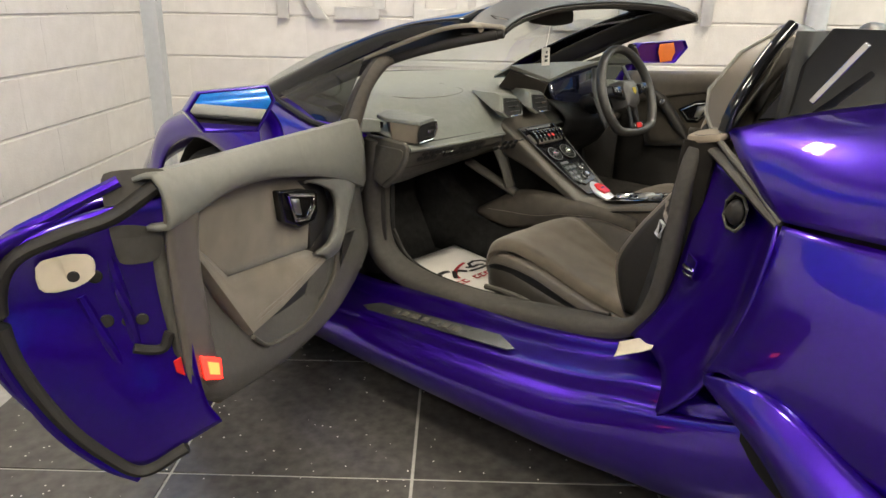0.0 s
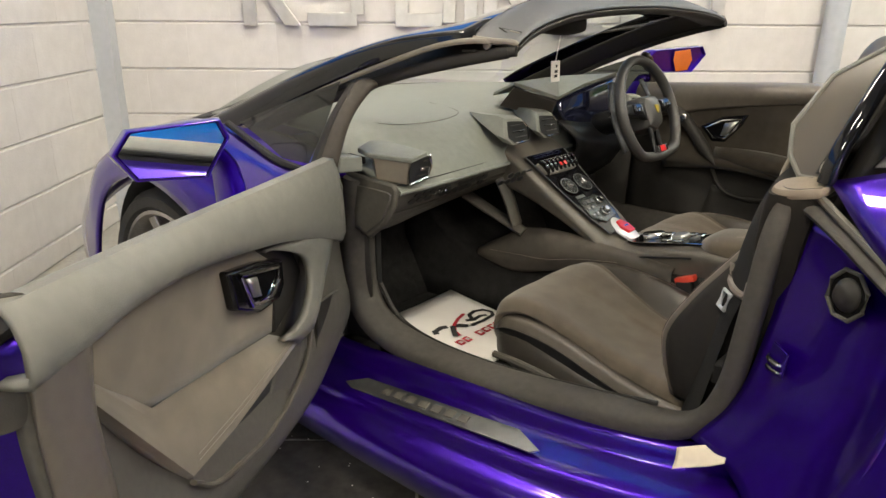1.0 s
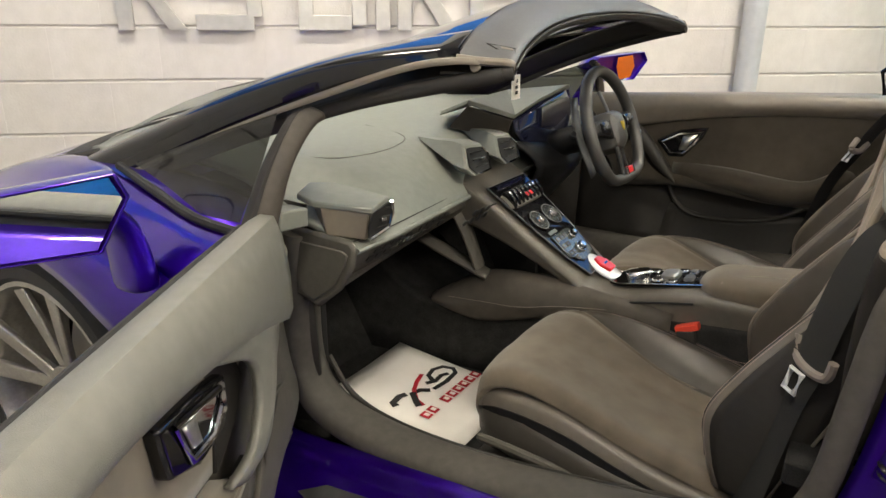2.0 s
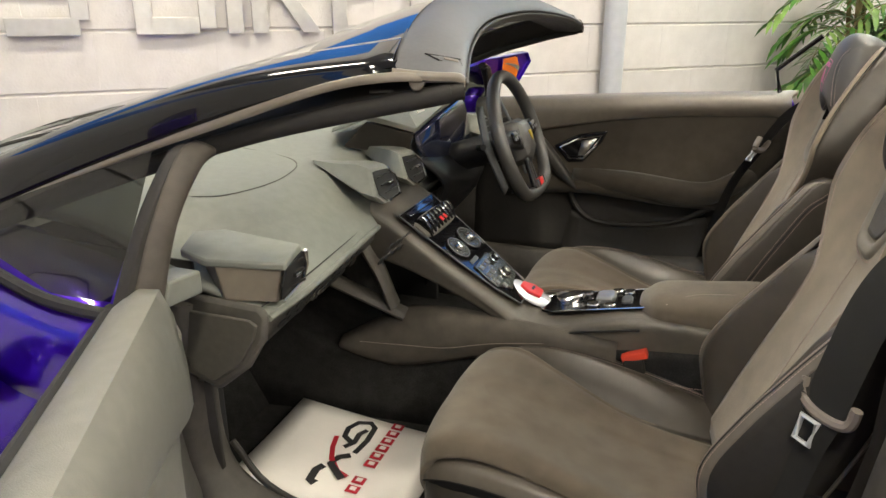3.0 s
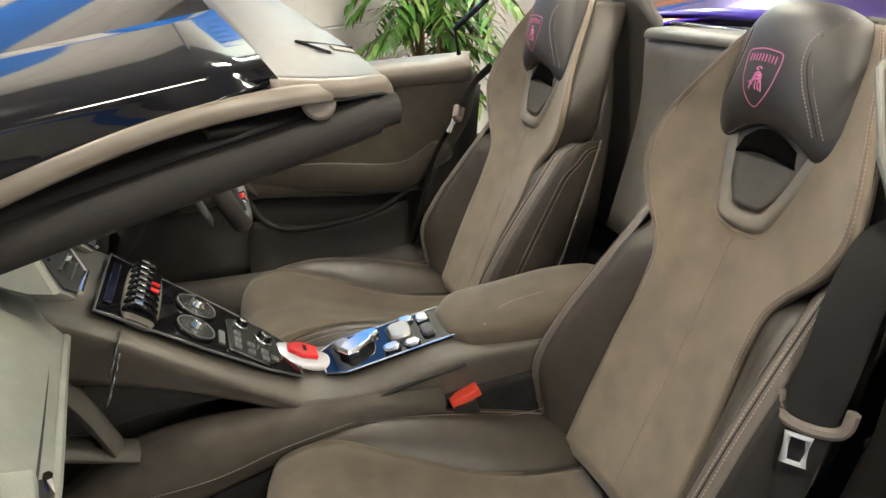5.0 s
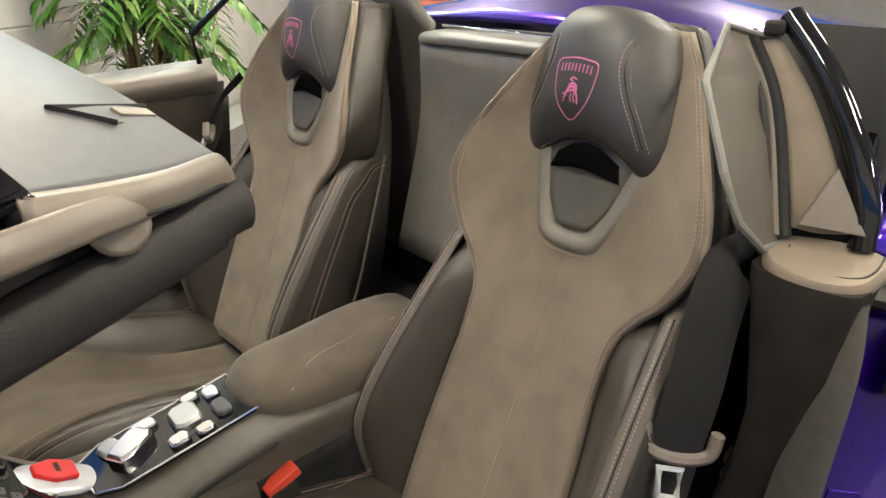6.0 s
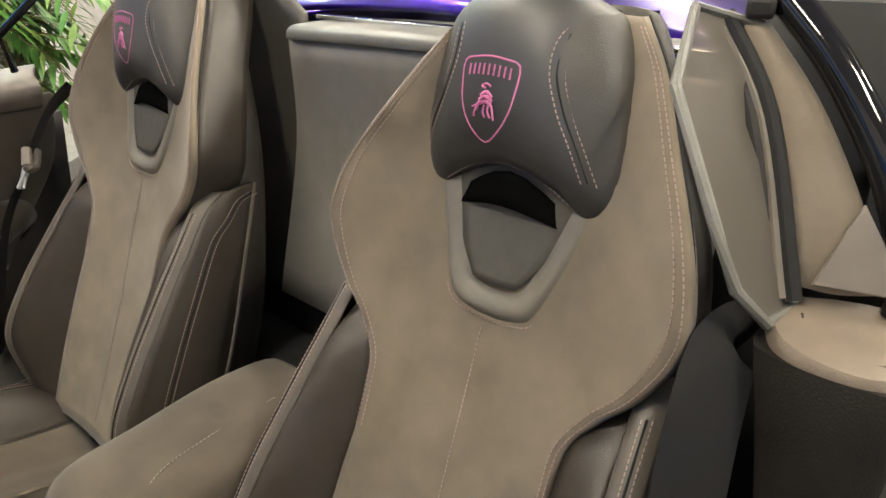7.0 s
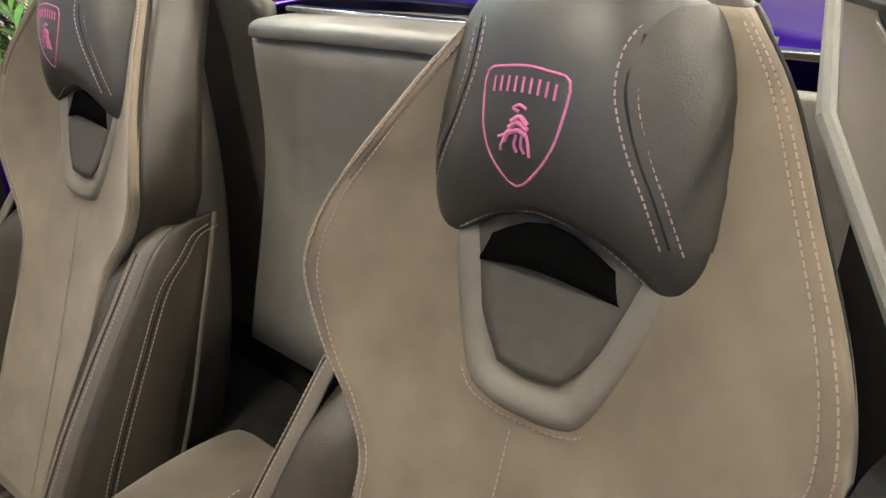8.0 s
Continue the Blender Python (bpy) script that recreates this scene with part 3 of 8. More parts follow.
tube("seal_lip", [(p[0] + (0.024 if p[0] < 0.75 else 0), p[1] + 0.062, p[2] + (0.016 if p[2] < 0.45 else 0)) for p in SEAL[3:9]], 0.006, PLASTIC, car, "dark lip along the door seal", n=8, up=(0, 1, 0))


def rear_quarter():
    """Purple door jamb, rear wing with shoulder, and the side air scoop."""
    # jamb: concave sheet from the seal out to the wing's front edge
    rows = [
        [(1.560, -0.655, 0.402), (1.640, -0.70, 0.400), (1.700, -0.77, 0.385), (1.72, -0.83, 0.33)],
        [(1.618, -0.636, 0.50), (1.690, -0.675, 0.50), (1.760, -0.745, 0.48), (1.80, -0.83, 0.43)],
        [(1.643, -0.622, 0.62), (1.725, -0.65, 0.62), (1.81, -0.72, 0.60), (1.85, -0.82, 0.57)],
        [(1.654, -0.608, 0.74), (1.735, -0.635, 0.73), (1.82, -0.69, 0.72), (1.87, -0.78, 0.72)],
        [(1.652, -0.602, 0.835), (1.72, -0.63, 0.815), (1.80, -0.66, 0.79), (1.855, -0.73, 0.785)]]
    jamb = sheet("door_jamb", rows, PAINT, car, "purple painted door jamb", nu=6, nv=6, solid=0.006)
    # rubber strip between jamb and wing
    tube("jamb_seal", [(1.640, -0.605, 0.858), (1.690, -0.636, 0.842), (1.745, -0.675, 0.818), (1.805, -0.712, 0.785), (1.866, -0.748, 0.755)], 0.015, RUBBER, car, "grey rubber channel along the rear wing", n=10, flat=0.7)
    tube("jamb_rib", [(1.672, -0.618, 0.874), (1.722, -0.660, 0.850), (1.778, -0.698, 0.820), (1.825, -0.728, 0.790), (1.868, -0.756, 0.762)], 0.007, PLASTIC_GREY, car, n=8)
    # shoulder of the rear wing
    rows = [
        [(1.692, -0.603, 0.882), (1.740, -0.660, 0.852), (1.805, -0.710, 0.805), (1.868, -0.750, 0.766)],
        [(1.90, -0.600, 0.945), (1.92, -0.700, 0.905), (1.95, -0.775, 0.840), (1.97, -0.80, 0.775)],
        [(2.20, -0.600, 1.00), (2.20, -0.74, 0.945), (2.20, -0.83, 0.865), (2.20, -0.85, 0.785)],
        [(2.60, -0.600, 0.98), (2.60, -0.77, 0.93), (2.60, -0.88, 0.86), (2.60, -0.92, 0.79)],
        [(3.05, -0.55, 0.93), (3.05, -0.74, 0.89), (3.05, -0.86, 0.83), (3.05, -0.90, 0.77)],
        [(3.40, -0.45, 0.86), (3.40, -0.60, 0.82), (3.40, -0.70, 0.75), (3.40, -0.74, 0.65)]]
    for nm, f in (("rear_shoulder", lambda p: Vector(p)), ("rear_shoulder", flip_y)):
        sheet(nm, [[f(p) for p in r] for r in rows], PAINT, car, nu=6, nv=6, solid=0.01)
    # flank below the shoulder
    rows = [
        [(1.875, -0.757, 0.758), (1.868, -0.785, 0.68), (1.838, -0.800, 0.58), (1.800, -0.815, 0.462)],
        [(1.97, -0.80, 0.765), (1.96, -0.840, 0.68), (1.925, -0.862, 0.58), (1.885, -0.866, 0.494)],
        [(2.20, -0.85, 0.775), (2.19, -0.90, 0.66), (2.16, -0.922, 0.53), (2.125, -0.918, 0.428)],
        [(2.42, -0.90, 0.78), (2.42, -0.94, 0.72), (2.42, -0.955, 0.60), (2.40, -0.955, 0.42)]]
    sheet("rear_flank", rows, PAINT, car, nu=6, nv=6, solid=0.008)
    # blade over the scoop, with the dark throat below it
    rows = [
        [(1.808, -0.828, 0.462), (1.812, -0.832, 0.458), (1.814, -0.832, 0.452)],
        [(1.885, -0.868, 0.492), (1.885, -0.892, 0.462), (1.880, -0.878, 0.438)],
        [(1.970, -0.892, 0.492), (1.965, -0.930, 0.440), (1.955, -0.910, 0.400)],
        [(2.120, -0.920, 0.425), (2.080, -0.965, 0.365), (2.050, -0.940, 0.320)],
        [(2.320, -0.960, 0.340), (2.240, -0.990, 0.270), (2.180, -0.960, 0.215)]]
    sheet("scoop_blade", rows, PAINT, car, "bright purple blade over the side scoop", nu=6, nv=4, solid=0.01)
    sheet("scoop_throat", [[(1.90, -0.868, 0.44), (1.90, -0.868, 0.41), (1.90, -0.868, 0.39)], [(1.97, -0.880, 0.42), (1.96, -0.880, 0.36), (1.96, -0.875, 0.33)], [(2.16, -0.91, 0.34), (2.14, -0.91, 0.26), (2.12, -0.90, 0.24)]], BLACK, car, "black throat of the side scoop", nu=4, nv=4, solid=0.008)
    # striker, access hole, bump stop
    cup_n = Vector((-0.55, -0.82, 0.1)).normalized()
    cup_c = Vector((1.757, -0.669, 0.742))
    cup_a = cup_n.cross(Vector((0, 0, 1))).normalized()
    cup_b = cup_a.cross(cup_n)
    octa = [cup_c + (cup_a * math.cos(w) * 0.036 + cup_b * math.sin(w) * 0.038) for w in (math.pi * (2 * i + 1) / 8 for i in range(8))]
    cup = plate("jamb_cup", octa, cup_n, 0.004, GLOSS, jamb, "black eight-sided cup in the jamb", bevel=0.002)
    tube("cup_rim", [p + cup_n * 0.005 for p in octa], 0.0035, PLASTIC_GREY, cup, n=8, closed=True, steps=1)
    pad("bump_stop", [(cup_c + cup_n * 0.004, cup_a, cup_b, 0.024, 0.026, 2), (cup_c + cup_n * 0.012, cup_a, cup_b, 0.018, 0.020, 2)], PLASTIC, cup, "dark rubber bump stop", n=18)
    plate("striker_plate", [(1.655, -0.640, 0.575), (1.690, -0.668, 0.578), (1.693, -0.668, 0.622), (1.664, -0.645, 0.628)], (-0.6, -0.8, 0), 0.003, PAINT, jamb, "purple striker plate", bevel=0.001)
    for z, q in ((0.603, 0.0045), (0.590, 0.003)):
        tube("striker", [(1.660, -0.650, z), (1.664, -0.662, z), (1.682, -0.672, z - 0.002), (1.686, -0.664, z - 0.002)], q, CHROME, jamb, "chrome door striker", n=8)


rear_quarter()

# black flying buttress with chrome strip, and the trim cap at the foot of the side window
butt = plate("rear_buttress", [(1.735, -0.585, 0.91), (1.835, -0.56, 1.088), (2.35, -0.50, 1.085), (2.80, -0.52, 0.985), (2.2, -0.60, 1.0)], (0, 1, 0), 0.02, GLOSS, car, "gloss black buttress panel behind the cabin")
block("chrome_strip", (1.868, -0.589, 1.01), (0.038, 0, 0.055), (0.005, 0, -0.0035), (0, 0.003, 0), CHROME, butt, bevel=0.002)

# engine deck and rear end
sheet("engine_deck", [[(1.86, YM - 0.52, 1.02), (1.86, YM, 1.05), (1.86, YM + 0.52, 1.02)], [(2.1, YM - 0.55, 1.03), (2.1, YM, 1.10), (2.1, YM + 0.55, 1.03)], [(2.7, YM - 0.55, 0.98), (2.7, YM, 1.03), (2.7, YM + 0.55, 0.98)], [(3.35, YM - 0.5, 0.88), (3.35, YM, 0.90), (3.35, YM + 0.5, 0.88)]], PAINT, car, "purple engine cover behind the seats", nu=5, nv=5, solid=0.01)
sheet("tail_panel", [[(3.38, YM - 0.70, 0.82), (3.42, YM, 0.86), (3.38, YM + 0.70, 0.82)], [(3.46, YM - 0.78, 0.55), (3.52, YM, 0.55), (3.46, YM + 0.78, 0.55)], [(3.38, YM - 0.75, 0.2), (3.42, YM, 0.2), (3.38, YM + 0.75, 0.2)]], PAINT, car, nu=4, nv=4, solid=0.01)
for sd in (-1, 1):
    sheet("rear_wing", [[(2.40, YM + sd * 0.95, 0.78), (2.38, YM + sd * 0.965, 0.72), (2.36, YM + sd * 0.97, 0.4)], [(2.82, YM + sd * 0.95, 0.80), (2.82, YM + sd * 0.97, 0.76), (2.82, YM + sd * 0.97, 0.70)], [(3.3, YM + sd * 0.85, 0.76), (3.32, YM + sd * 0.88, 0.6), (3.33, YM + sd * 0.86, 0.25)]], PAINT, car, nu=5, nv=4, solid=0.01)
sheet("right_quarter", [[(1.98, 0.90, 0.850), (2.15, 0.89, 0.865), (2.45, 0.89, 0.83)], [(1.88, 0.930, 0.800), (2.12, 0.94, 0.855), (2.42, 0.955, 0.81)], [(1.80, 0.965, 0.70), (2.05, 0.985, 0.72), (2.40, 0.99, 0.72)], [(1.66, 0.905, 0.42), (2.0, 0.95, 0.42), (2.37, 0.985, 0.40)]], PAINT, car, "purple rear quarter panel", nu=4, nv=4, solid=0.008, flip=True)
block("underbody", (1.3, YM, 0.14), (1.95, 0, 0), (0, 0.70, 0), (0, 0, 0.02), BLACK, car)
block("right_sill_skin", (1.25, YM + 0.86, 0.28), (0.72, 0, 0), (0, 0.02, 0), (0, 0, 0.14), PAINT, car)


# windscreen frame: one side pillar, mirrored
def pillar(f, mirrored):
    top = [(0.06, -0.722, 0.800), (0.25, -0.712, 0.872), (0.55, -0.693, 0.984), (0.79, -0.670, 1.056), (0.994, -0.606, 1.0890)]
    gl = [(0.05, -0.740, 0.740), (0.25, -0.728, 0.810), (0.55, -0.697, 0.930), (0.79, -0.672, 1.017), (1.0035, -0.615, 1.0765)]
    tan = [(0.05, -0.741, 0.728), (0.25, -0.729, 0.799), (0.55, -0.698, 0.921), (0.79, -0.673, 1.007), (1.015, -0.622, 1.066)]
    low = [(0.08, -0.710, 0.728), (0.27, -0.700, 0.795), (0.57, -0.676, 0.900), (0.80, -0.650, 0.974), (1.06, -0.598, 1.044)]
    under = [(0.10, -0.655, 0.755), (0.28, -0.648, 0.812), (0.58, -0.633, 0.900), (0.82, -0.612, 0.972), (1.080, -0.577, 1.046)]
    border = [(0.10, -0.640, 0.838), (0.25, -0.612, 0.900), (0.54, -0.598, 1.004), (0.77, -0.580, 1.072), (0.973, -0.525, 1.1105)]
    mix = lambda a, b, k, d: f(Vector(a) * (1 - k) + Vector(b) * k + Vector(d))
    puff = (1.0, 1.0, 1.0, 0.8, 0.15)
    black = [[mix(a, b, k, (0, -dy * q, dz * q)) for a, b, q in zip(p, r, puff)] for p, r, k, dy, dz in ((border, border, 0, 0, 0.003), (border, top, 0.5, 0, 0.007), (border, top, 0.85, 0, 0.006), (top, gl, 0.12, 0.003, 0.002), (top, gl, 0.5, 0.004, 0.002), (gl, gl, 0, 0, 0))]
    sheet("pillar_strip", black, GLOSS, car, "gloss black windscreen pillar strip", nv=6, nu=4, solid=0.006, flip=mirrored)
    upper = gl[:3] + [(0.79, -0.672, 1.017), (0.92, -0.642, 1.060), (1.000, -0.621, 1.0735), (1.045, -0.594, 1.0690), (1.076, -0.568, 1.0640)]
    lower = tan[:3] + [(0.79, -0.673, 1.004), (0.92, -0.643, 1.048), (1.003, -0.624, 1.062), (1.045, -0.597, 1.0600), (1.076, -0.570, 1.0585)]
    sheet("pillar_trim", [[mix(a, a, 0, (0.0, -0.002, 0.0)) for a in upper], [mix(a, b, 0.5, (0, -0.004, 0)) for a, b in zip(upper, lower)], [mix(a, a, 0, (0, -0.002, 0)) for a in lower]], TAN_TRIM, car, "matt tan-grey pillar trim", nv=6, nu=3, solid=0.006, flip=mirrored)
    seal = [(0.05, -0.712, 0.718), (0.25, -0.696, 0.791), (0.55, -0.670, 0.905), (0.79, -0.642, 0.984), (0.94, -0.617, 1.021), (1.03, -0.596, 1.040), (1.064, -0.584, 1.0470)]
    tube("pillar_seal", [f(p) for p in seal], 0.0088, PLASTIC, car, "dark rubber pillar seal", n=14, flat=1.5)
    tube("seal_tip", [f(seal[-1]), f((1.074, -0.580, 1.0485)), f((1.080, -0.578, 1.049))], 0.0072, PLASTIC, car, n=12, flat=1.5)
    sheet("pillar_lining", [[mix(a, a, 0, (0, 0.006, 0.006)) for a in seal[:6]], [mix(a, a, 0, (-0.01, 0.045, 0.030)) for a in seal[:6]], [mix(a, a, 0, (-0.03, 0.080, 0.050)) for a in seal[:6]]], PLASTIC, car, "dark inner pillar lining", nv=5, nu=3, solid=0.004)


pillar(lambda p: Vector(p), False)
pillar(far_side, True)

BOW = 0.085
# header rail of the windscreen, swept across the car
def rail(k, x, y_half, z, crown):
    c = 1 - (k / 4) ** 2
    f = ((k + 4) / 8) ** 1.3
    x, z = x - 0.045 * f, z + 0.036 * f
    drop = 0.007 * (1 - math.cos(math.pi / 2 * max(0.0, abs(k) - 3.3) / 0.7))
    return (x - BOW * c, YM + k * y_half / 4, z - drop + (crown + 0.010) * (1 - abs(k / 4) ** 2.5))


steps_k = (-4, -3.85, -3.6, -3, -2, -1, 0, 1, 2, 3, 3.6, 3.85, 4)
RAIL = [[rail(k, 0.998, 0.636, 1.084, 0.066), rail(k, 1.022, 0.628, 1.081, 0.073), rail(k, 1.047, 0.618, 1.079, 0.063), rail(k, 1.071, 0.600, 1.077, 0.044), rail(k, 1.079, 0.590, 1.070, 0.038)] for k in steps_k]
header = sheet("header_rail", RAIL, SILVER, car, "silver grey windscreen header rail", nu=4, nv=4, solid=0.010, flip=True)
rows = [[Vector(r[4]) + Vector((-0.001, 0, -0.004)), Vector(r[4]) + Vector((-0.012, 0, -0.016)), Vector(r[3]) + Vector((-0.05, 0, -0.024)), Vector(r[1]) + Vector((-0.06, 0, -0.026))] for r in RAIL]
sheet("header_lining", rows, PLASTIC, car, "dark lining under the header rail", nu=4, nv=4, solid=0.005)
for f in (lambda p: Vector(p), far_side):
    end_line = [Vector(p) for p in RAIL[0]]
    ends = [[f(p + Vector(d)) for p in end_line] for d in ((0, 0.003, 0.0012), (0.0003, -0.001, 0.0003), (0.0008, -0.0035, -0.003), (0.0006, -0.004, -0.0065), (0, -0.0035, -0.010))]
    # silver like the rail; tan colour here paints in a warm reflection
    sheet("header_end", ends, TAN_TRIM, car, "rounded end of the header rail, tan for its warm reflection", nu=3, nv=5, solid=0.002)
    tube("end_seam", [f(p + Vector((0, -0.0030, -0.0100))) for p in end_line[:-1]] + [f(end_line[-1] + Vector((-0.001, -0.002, -0.009)))], 0.0011, BLACK, car, n=6)
    quad = [Vector(p) for p in ((1.022, -0.563, 1.0950), (1.061, -0.537, 1.0850), (1.0665, -0.546, 1.0760), (1.042, -0.566, 1.0860))]
    out = Vector((0.40, -0.45, 0.80)).normalized()
    quad = snap(header, quad, -out, 0.0)
    tab = disc("latch_tab", f((1.026, -0.603, 1.0600)), f((0, -0.9, 0.2)) - f((0, 0, 0)), 0.0105, 0.004, TAN_TRIM, car, "small rounded trim tab", n=20)
    slot = plate("latch_pocket", [f(p - out * 0.0050) for p in quad], f(out) - f((0, 0, 0)), 0.0058, PLASTIC, car, "dark latch slot in the header rail", bevel=0.001)
    tube("slot_edge", [f(p + out * 0.0008) for p in (quad[3], quad[0], quad[1])], 0.0012, BLACK, slot, n=6, straight=True)
    block("latch_plate", f(quad[1].lerp(quad[3], 0.45) + out * 0.0008), f((0.008, 0.005, -0.002)) - f((0, 0, 0)), f((0.0012, -0.002, -0.0012)) - f((0, 0, 0)), f(out * 0.0012) - f((0, 0, 0)), TAN_TRIM, slot, bevel=0.0004)

# windscreen, built as one curved pane
rows = []
for k in range(-4, 5):
    y = k / 4
    rows.append([(0.03 - 0.33 * (1 - y * y), YM + 0.70 * y, 0.82), (0.50 - 0.12 * (1 - y * y), YM + 0.685 * y, 0.995), Vector(rail(k, 1.000, 0.636, 1.0845, 0.066))])
ws = sheet("windscreen", rows, CLEAR, car, "clear raked windscreen glass", nu=4, nv=5, solid=0.0)
ws.visible_shadow = False
band = []
for r in rows:
    a, b, c = (Vector(p) for p in r)
    band.append([c + Vector((0.001, 0, 0.001)), c.lerp(b, 0.10) + Vector((0, 0, 0.0035)), c.lerp(b, 0.14) + Vector((0, 0, 0.0040)), c.lerp(b, 0.30) + Vector((0, 0, 0.0045))])
sheet("header_band", band, GLOSS, car, "black printed band along the top of the windscreen", nu=4, nv=4, solid=0.0)
rows = []
for k in range(-4, 5):
    y = k / 4
    rows.append([(0.06 - 0.33 * (1 - y * y), YM + 0.69 * y, 0.825), (0.02 - 0.33 * (1 - y * y), YM + 0.71 * y, 0.815), (-0.04 - 0.33 * (1 - y * y), YM + 0.74 * y, 0.80)])
sheet("scuttle", rows, PLASTIC, car, nu=4, nv=3, solid=0.01)


# quarter window and its upright post
def quarter(f):
    q = sheet("quarter_window", [[f((0.33, -0.752, 0.845)), f((0.53, -0.742, 0.915)), f((0.712, -0.728, 0.975))], [f((0.47, -0.785, 0.825)), f((0.60, -0.778, 0.855)), f((0.705, -0.770, 0.885))], [f((0.60, -0.818, 0.80)), f((0.65, -0.818, 0.80)), f((0.695, -0.815, 0.80))]], DARK_GLASS, car, "dark tinted quarter window", nu=4, nv=4, solid=0.0)
    q.visible_shadow = False
    tube("window_post", [f((0.722, -0.664, 0.970)), f((0.719, -0.700, 0.957)), f((0.715, -0.762, 0.885)), f((0.71, -0.815, 0.79))], 0.013, PLASTIC, car, n=8, flat=0.8)
    sheet("post_trim", [[f((0.728, -0.664, 0.975)), f((0.726, -0.700, 0.962)), f((0.725, -0.762, 0.885)), f((0.720, -0.812, 0.785))], [f((0.742, -0.660, 0.971)), f((0.740, -0.694, 0.957)), f((0.737, -0.753, 0.885)), f((0.733, -0.800, 0.785))], [f((0.748, -0.652, 0.967)), f((0.744, -0.684, 0.952)), f((0.739, -0.739, 0.885)), f((0.733, -0.780, 0.78))], [f((0.742, -0.642, 0.963)), f((0.735, -0.674, 0.947)), f((0.725, -0.724, 0.885)), f((0.715, -0.76, 0.78))]], POST_TRIM, car, "dark trim on the window post", nu=4, nv=4, solid=0.006)
    tube("window_sill_seal", [f((0.29, -0.760, 0.838)), f((0.46, -0.795, 0.81)), f((0.60, -0.825, 0.793)), f((0.73, -0.825, 0.785))], 0.009, BLACK, car, n=8)
    sheet("wing_corner", [[f((0.25, -0.765, 0.835)), f((0.45, -0.80, 0.803)), f((0.60, -0.828, 0.787)), f((0.70, -0.83, 0.782))], [f((0.27, -0.80, 0.822)), f((0.46, -0.835, 0.785)), f((0.60, -0.86, 0.765)), f((0.69, -0.862, 0.76))], [f((0.30, -0.85, 0.79)), f((0.46, -0.875, 0.74)), f((0.60, -0.893, 0.70)), f((0.68, -0.893, 0.69))]], PAINT, car, nu=4, nv=5, solid=0.008)


quarter(lambda p: Vector(p))
quarter(flip_y)


def door_mirror(c, face, right, label, size, wide=1.0, span=None):
    """Six-sided painted shell with a set-in mirror face, on a painted stalk."""
    c, face, right = Vector(c), Vector(face).normalized(), Vector(right).normalized()
    up = face.cross(right).normalized()
    hexa = [(x * size * wide, z * size) for x, z in ((-0.125, 0.0), (-0.090, 0.038), (0.104, 0.050), (0.122, 0.018), (0.068, -0.050), (-0.084, -0.046))]
    ring = lambda k, back, lift=0.0: [c + right * (x * k) + up * (z * k + lift) - face * back for x, z in hexa]
    fine = lambda pts: [q for a, b in zip(pts, pts[1:] + pts[:1]) for q in (a, a * 0.9 + b * 0.1, a * 0.5 + b * 0.5, a * 0.1 + b * 0.9)]
    shell = loft("mirror_shell", [fine(ring(0.93, 0.010)), fine(ring(0.95, -0.004)), fine(ring(1.0, 0.0)), fine(ring(1.04, 0.03)), fine(ring(0.92, 0.075)), fine(ring(0.60, 0.115)), fine(ring(0.1, 0.125))], PAINT, car, label, angle=50, bevel=0.003)
    pane = ring(0.90, 0.006)
    if span:
        pane = [c + right * (x * 0.12 * size * wide) + up * (z * size) - face * 0.004 for x, z in span]
    plate("mirror_face", pane, face, 0.006 if span else 0.003, MIRROR, shell, "mirror glass", bevel=0.0)
    return shell


ml = door_mirror((0.595, -1.075, 0.850), (0.94, -0.31, 0.045), (0.31, 0.94, -0.015), "purple wing mirror with angular glass", 1.20, 0.78)
pad("mirror_stalk", [((0.555, -0.975, 0.84), (1, 0, 0), (0, 1, 0), 0.04, 0.026, 2.8), ((0.545, -0.935, 0.79), (1, 0, 0), (0, 1, 0), 0.036, 0.026, 2.8), ((0.55, -0.925, 0.70), (1, 0, 0), (0, 1, 0), 0.04, 0.03, 2.8)], PAINT, car, "purple mirror stalk")
mr = door_mirror((0.720, 0.985, 0.937), (0.92, -0.39, -0.02), (0.39, 0.92, 0.0), "purple far wing mirror with angular glass", 1.0, 1.25, ((-0.10, 0.034), (0.42, 0.040), (0.52, 0.0), (0.40, -0.040), (0.0, -0.044), (-0.12, 0.0)))
pad("mirror_stalk", [((0.66, 0.85, 0.88), (1, 0, 0), (0, 1, 0), 0.03, 0.02, 2.5), ((0.645, 0.82, 0.84), (1, 0, 0), (0, 1, 0), 0.03, 0.02, 2.5), ((0.64, 0.80, 0.80), (1, 0, 0), (0, 1, 0), 0.035, 0.025, 2.5)], PAINT, car)

# ---- the open left door ----
DD = Vector((math.cos(radians(-57.5)), math.sin(radians(-57.5)), 0))
DN = Vector((-DD.y, DD.x, 0))


def dr(a, n, z):
    """A place on the open door: a along it from the hinge, n out of its inner face, z up."""
    return DD * (1.06 + a) + DN * (0.2 + n) + Vector((0, 0, z))


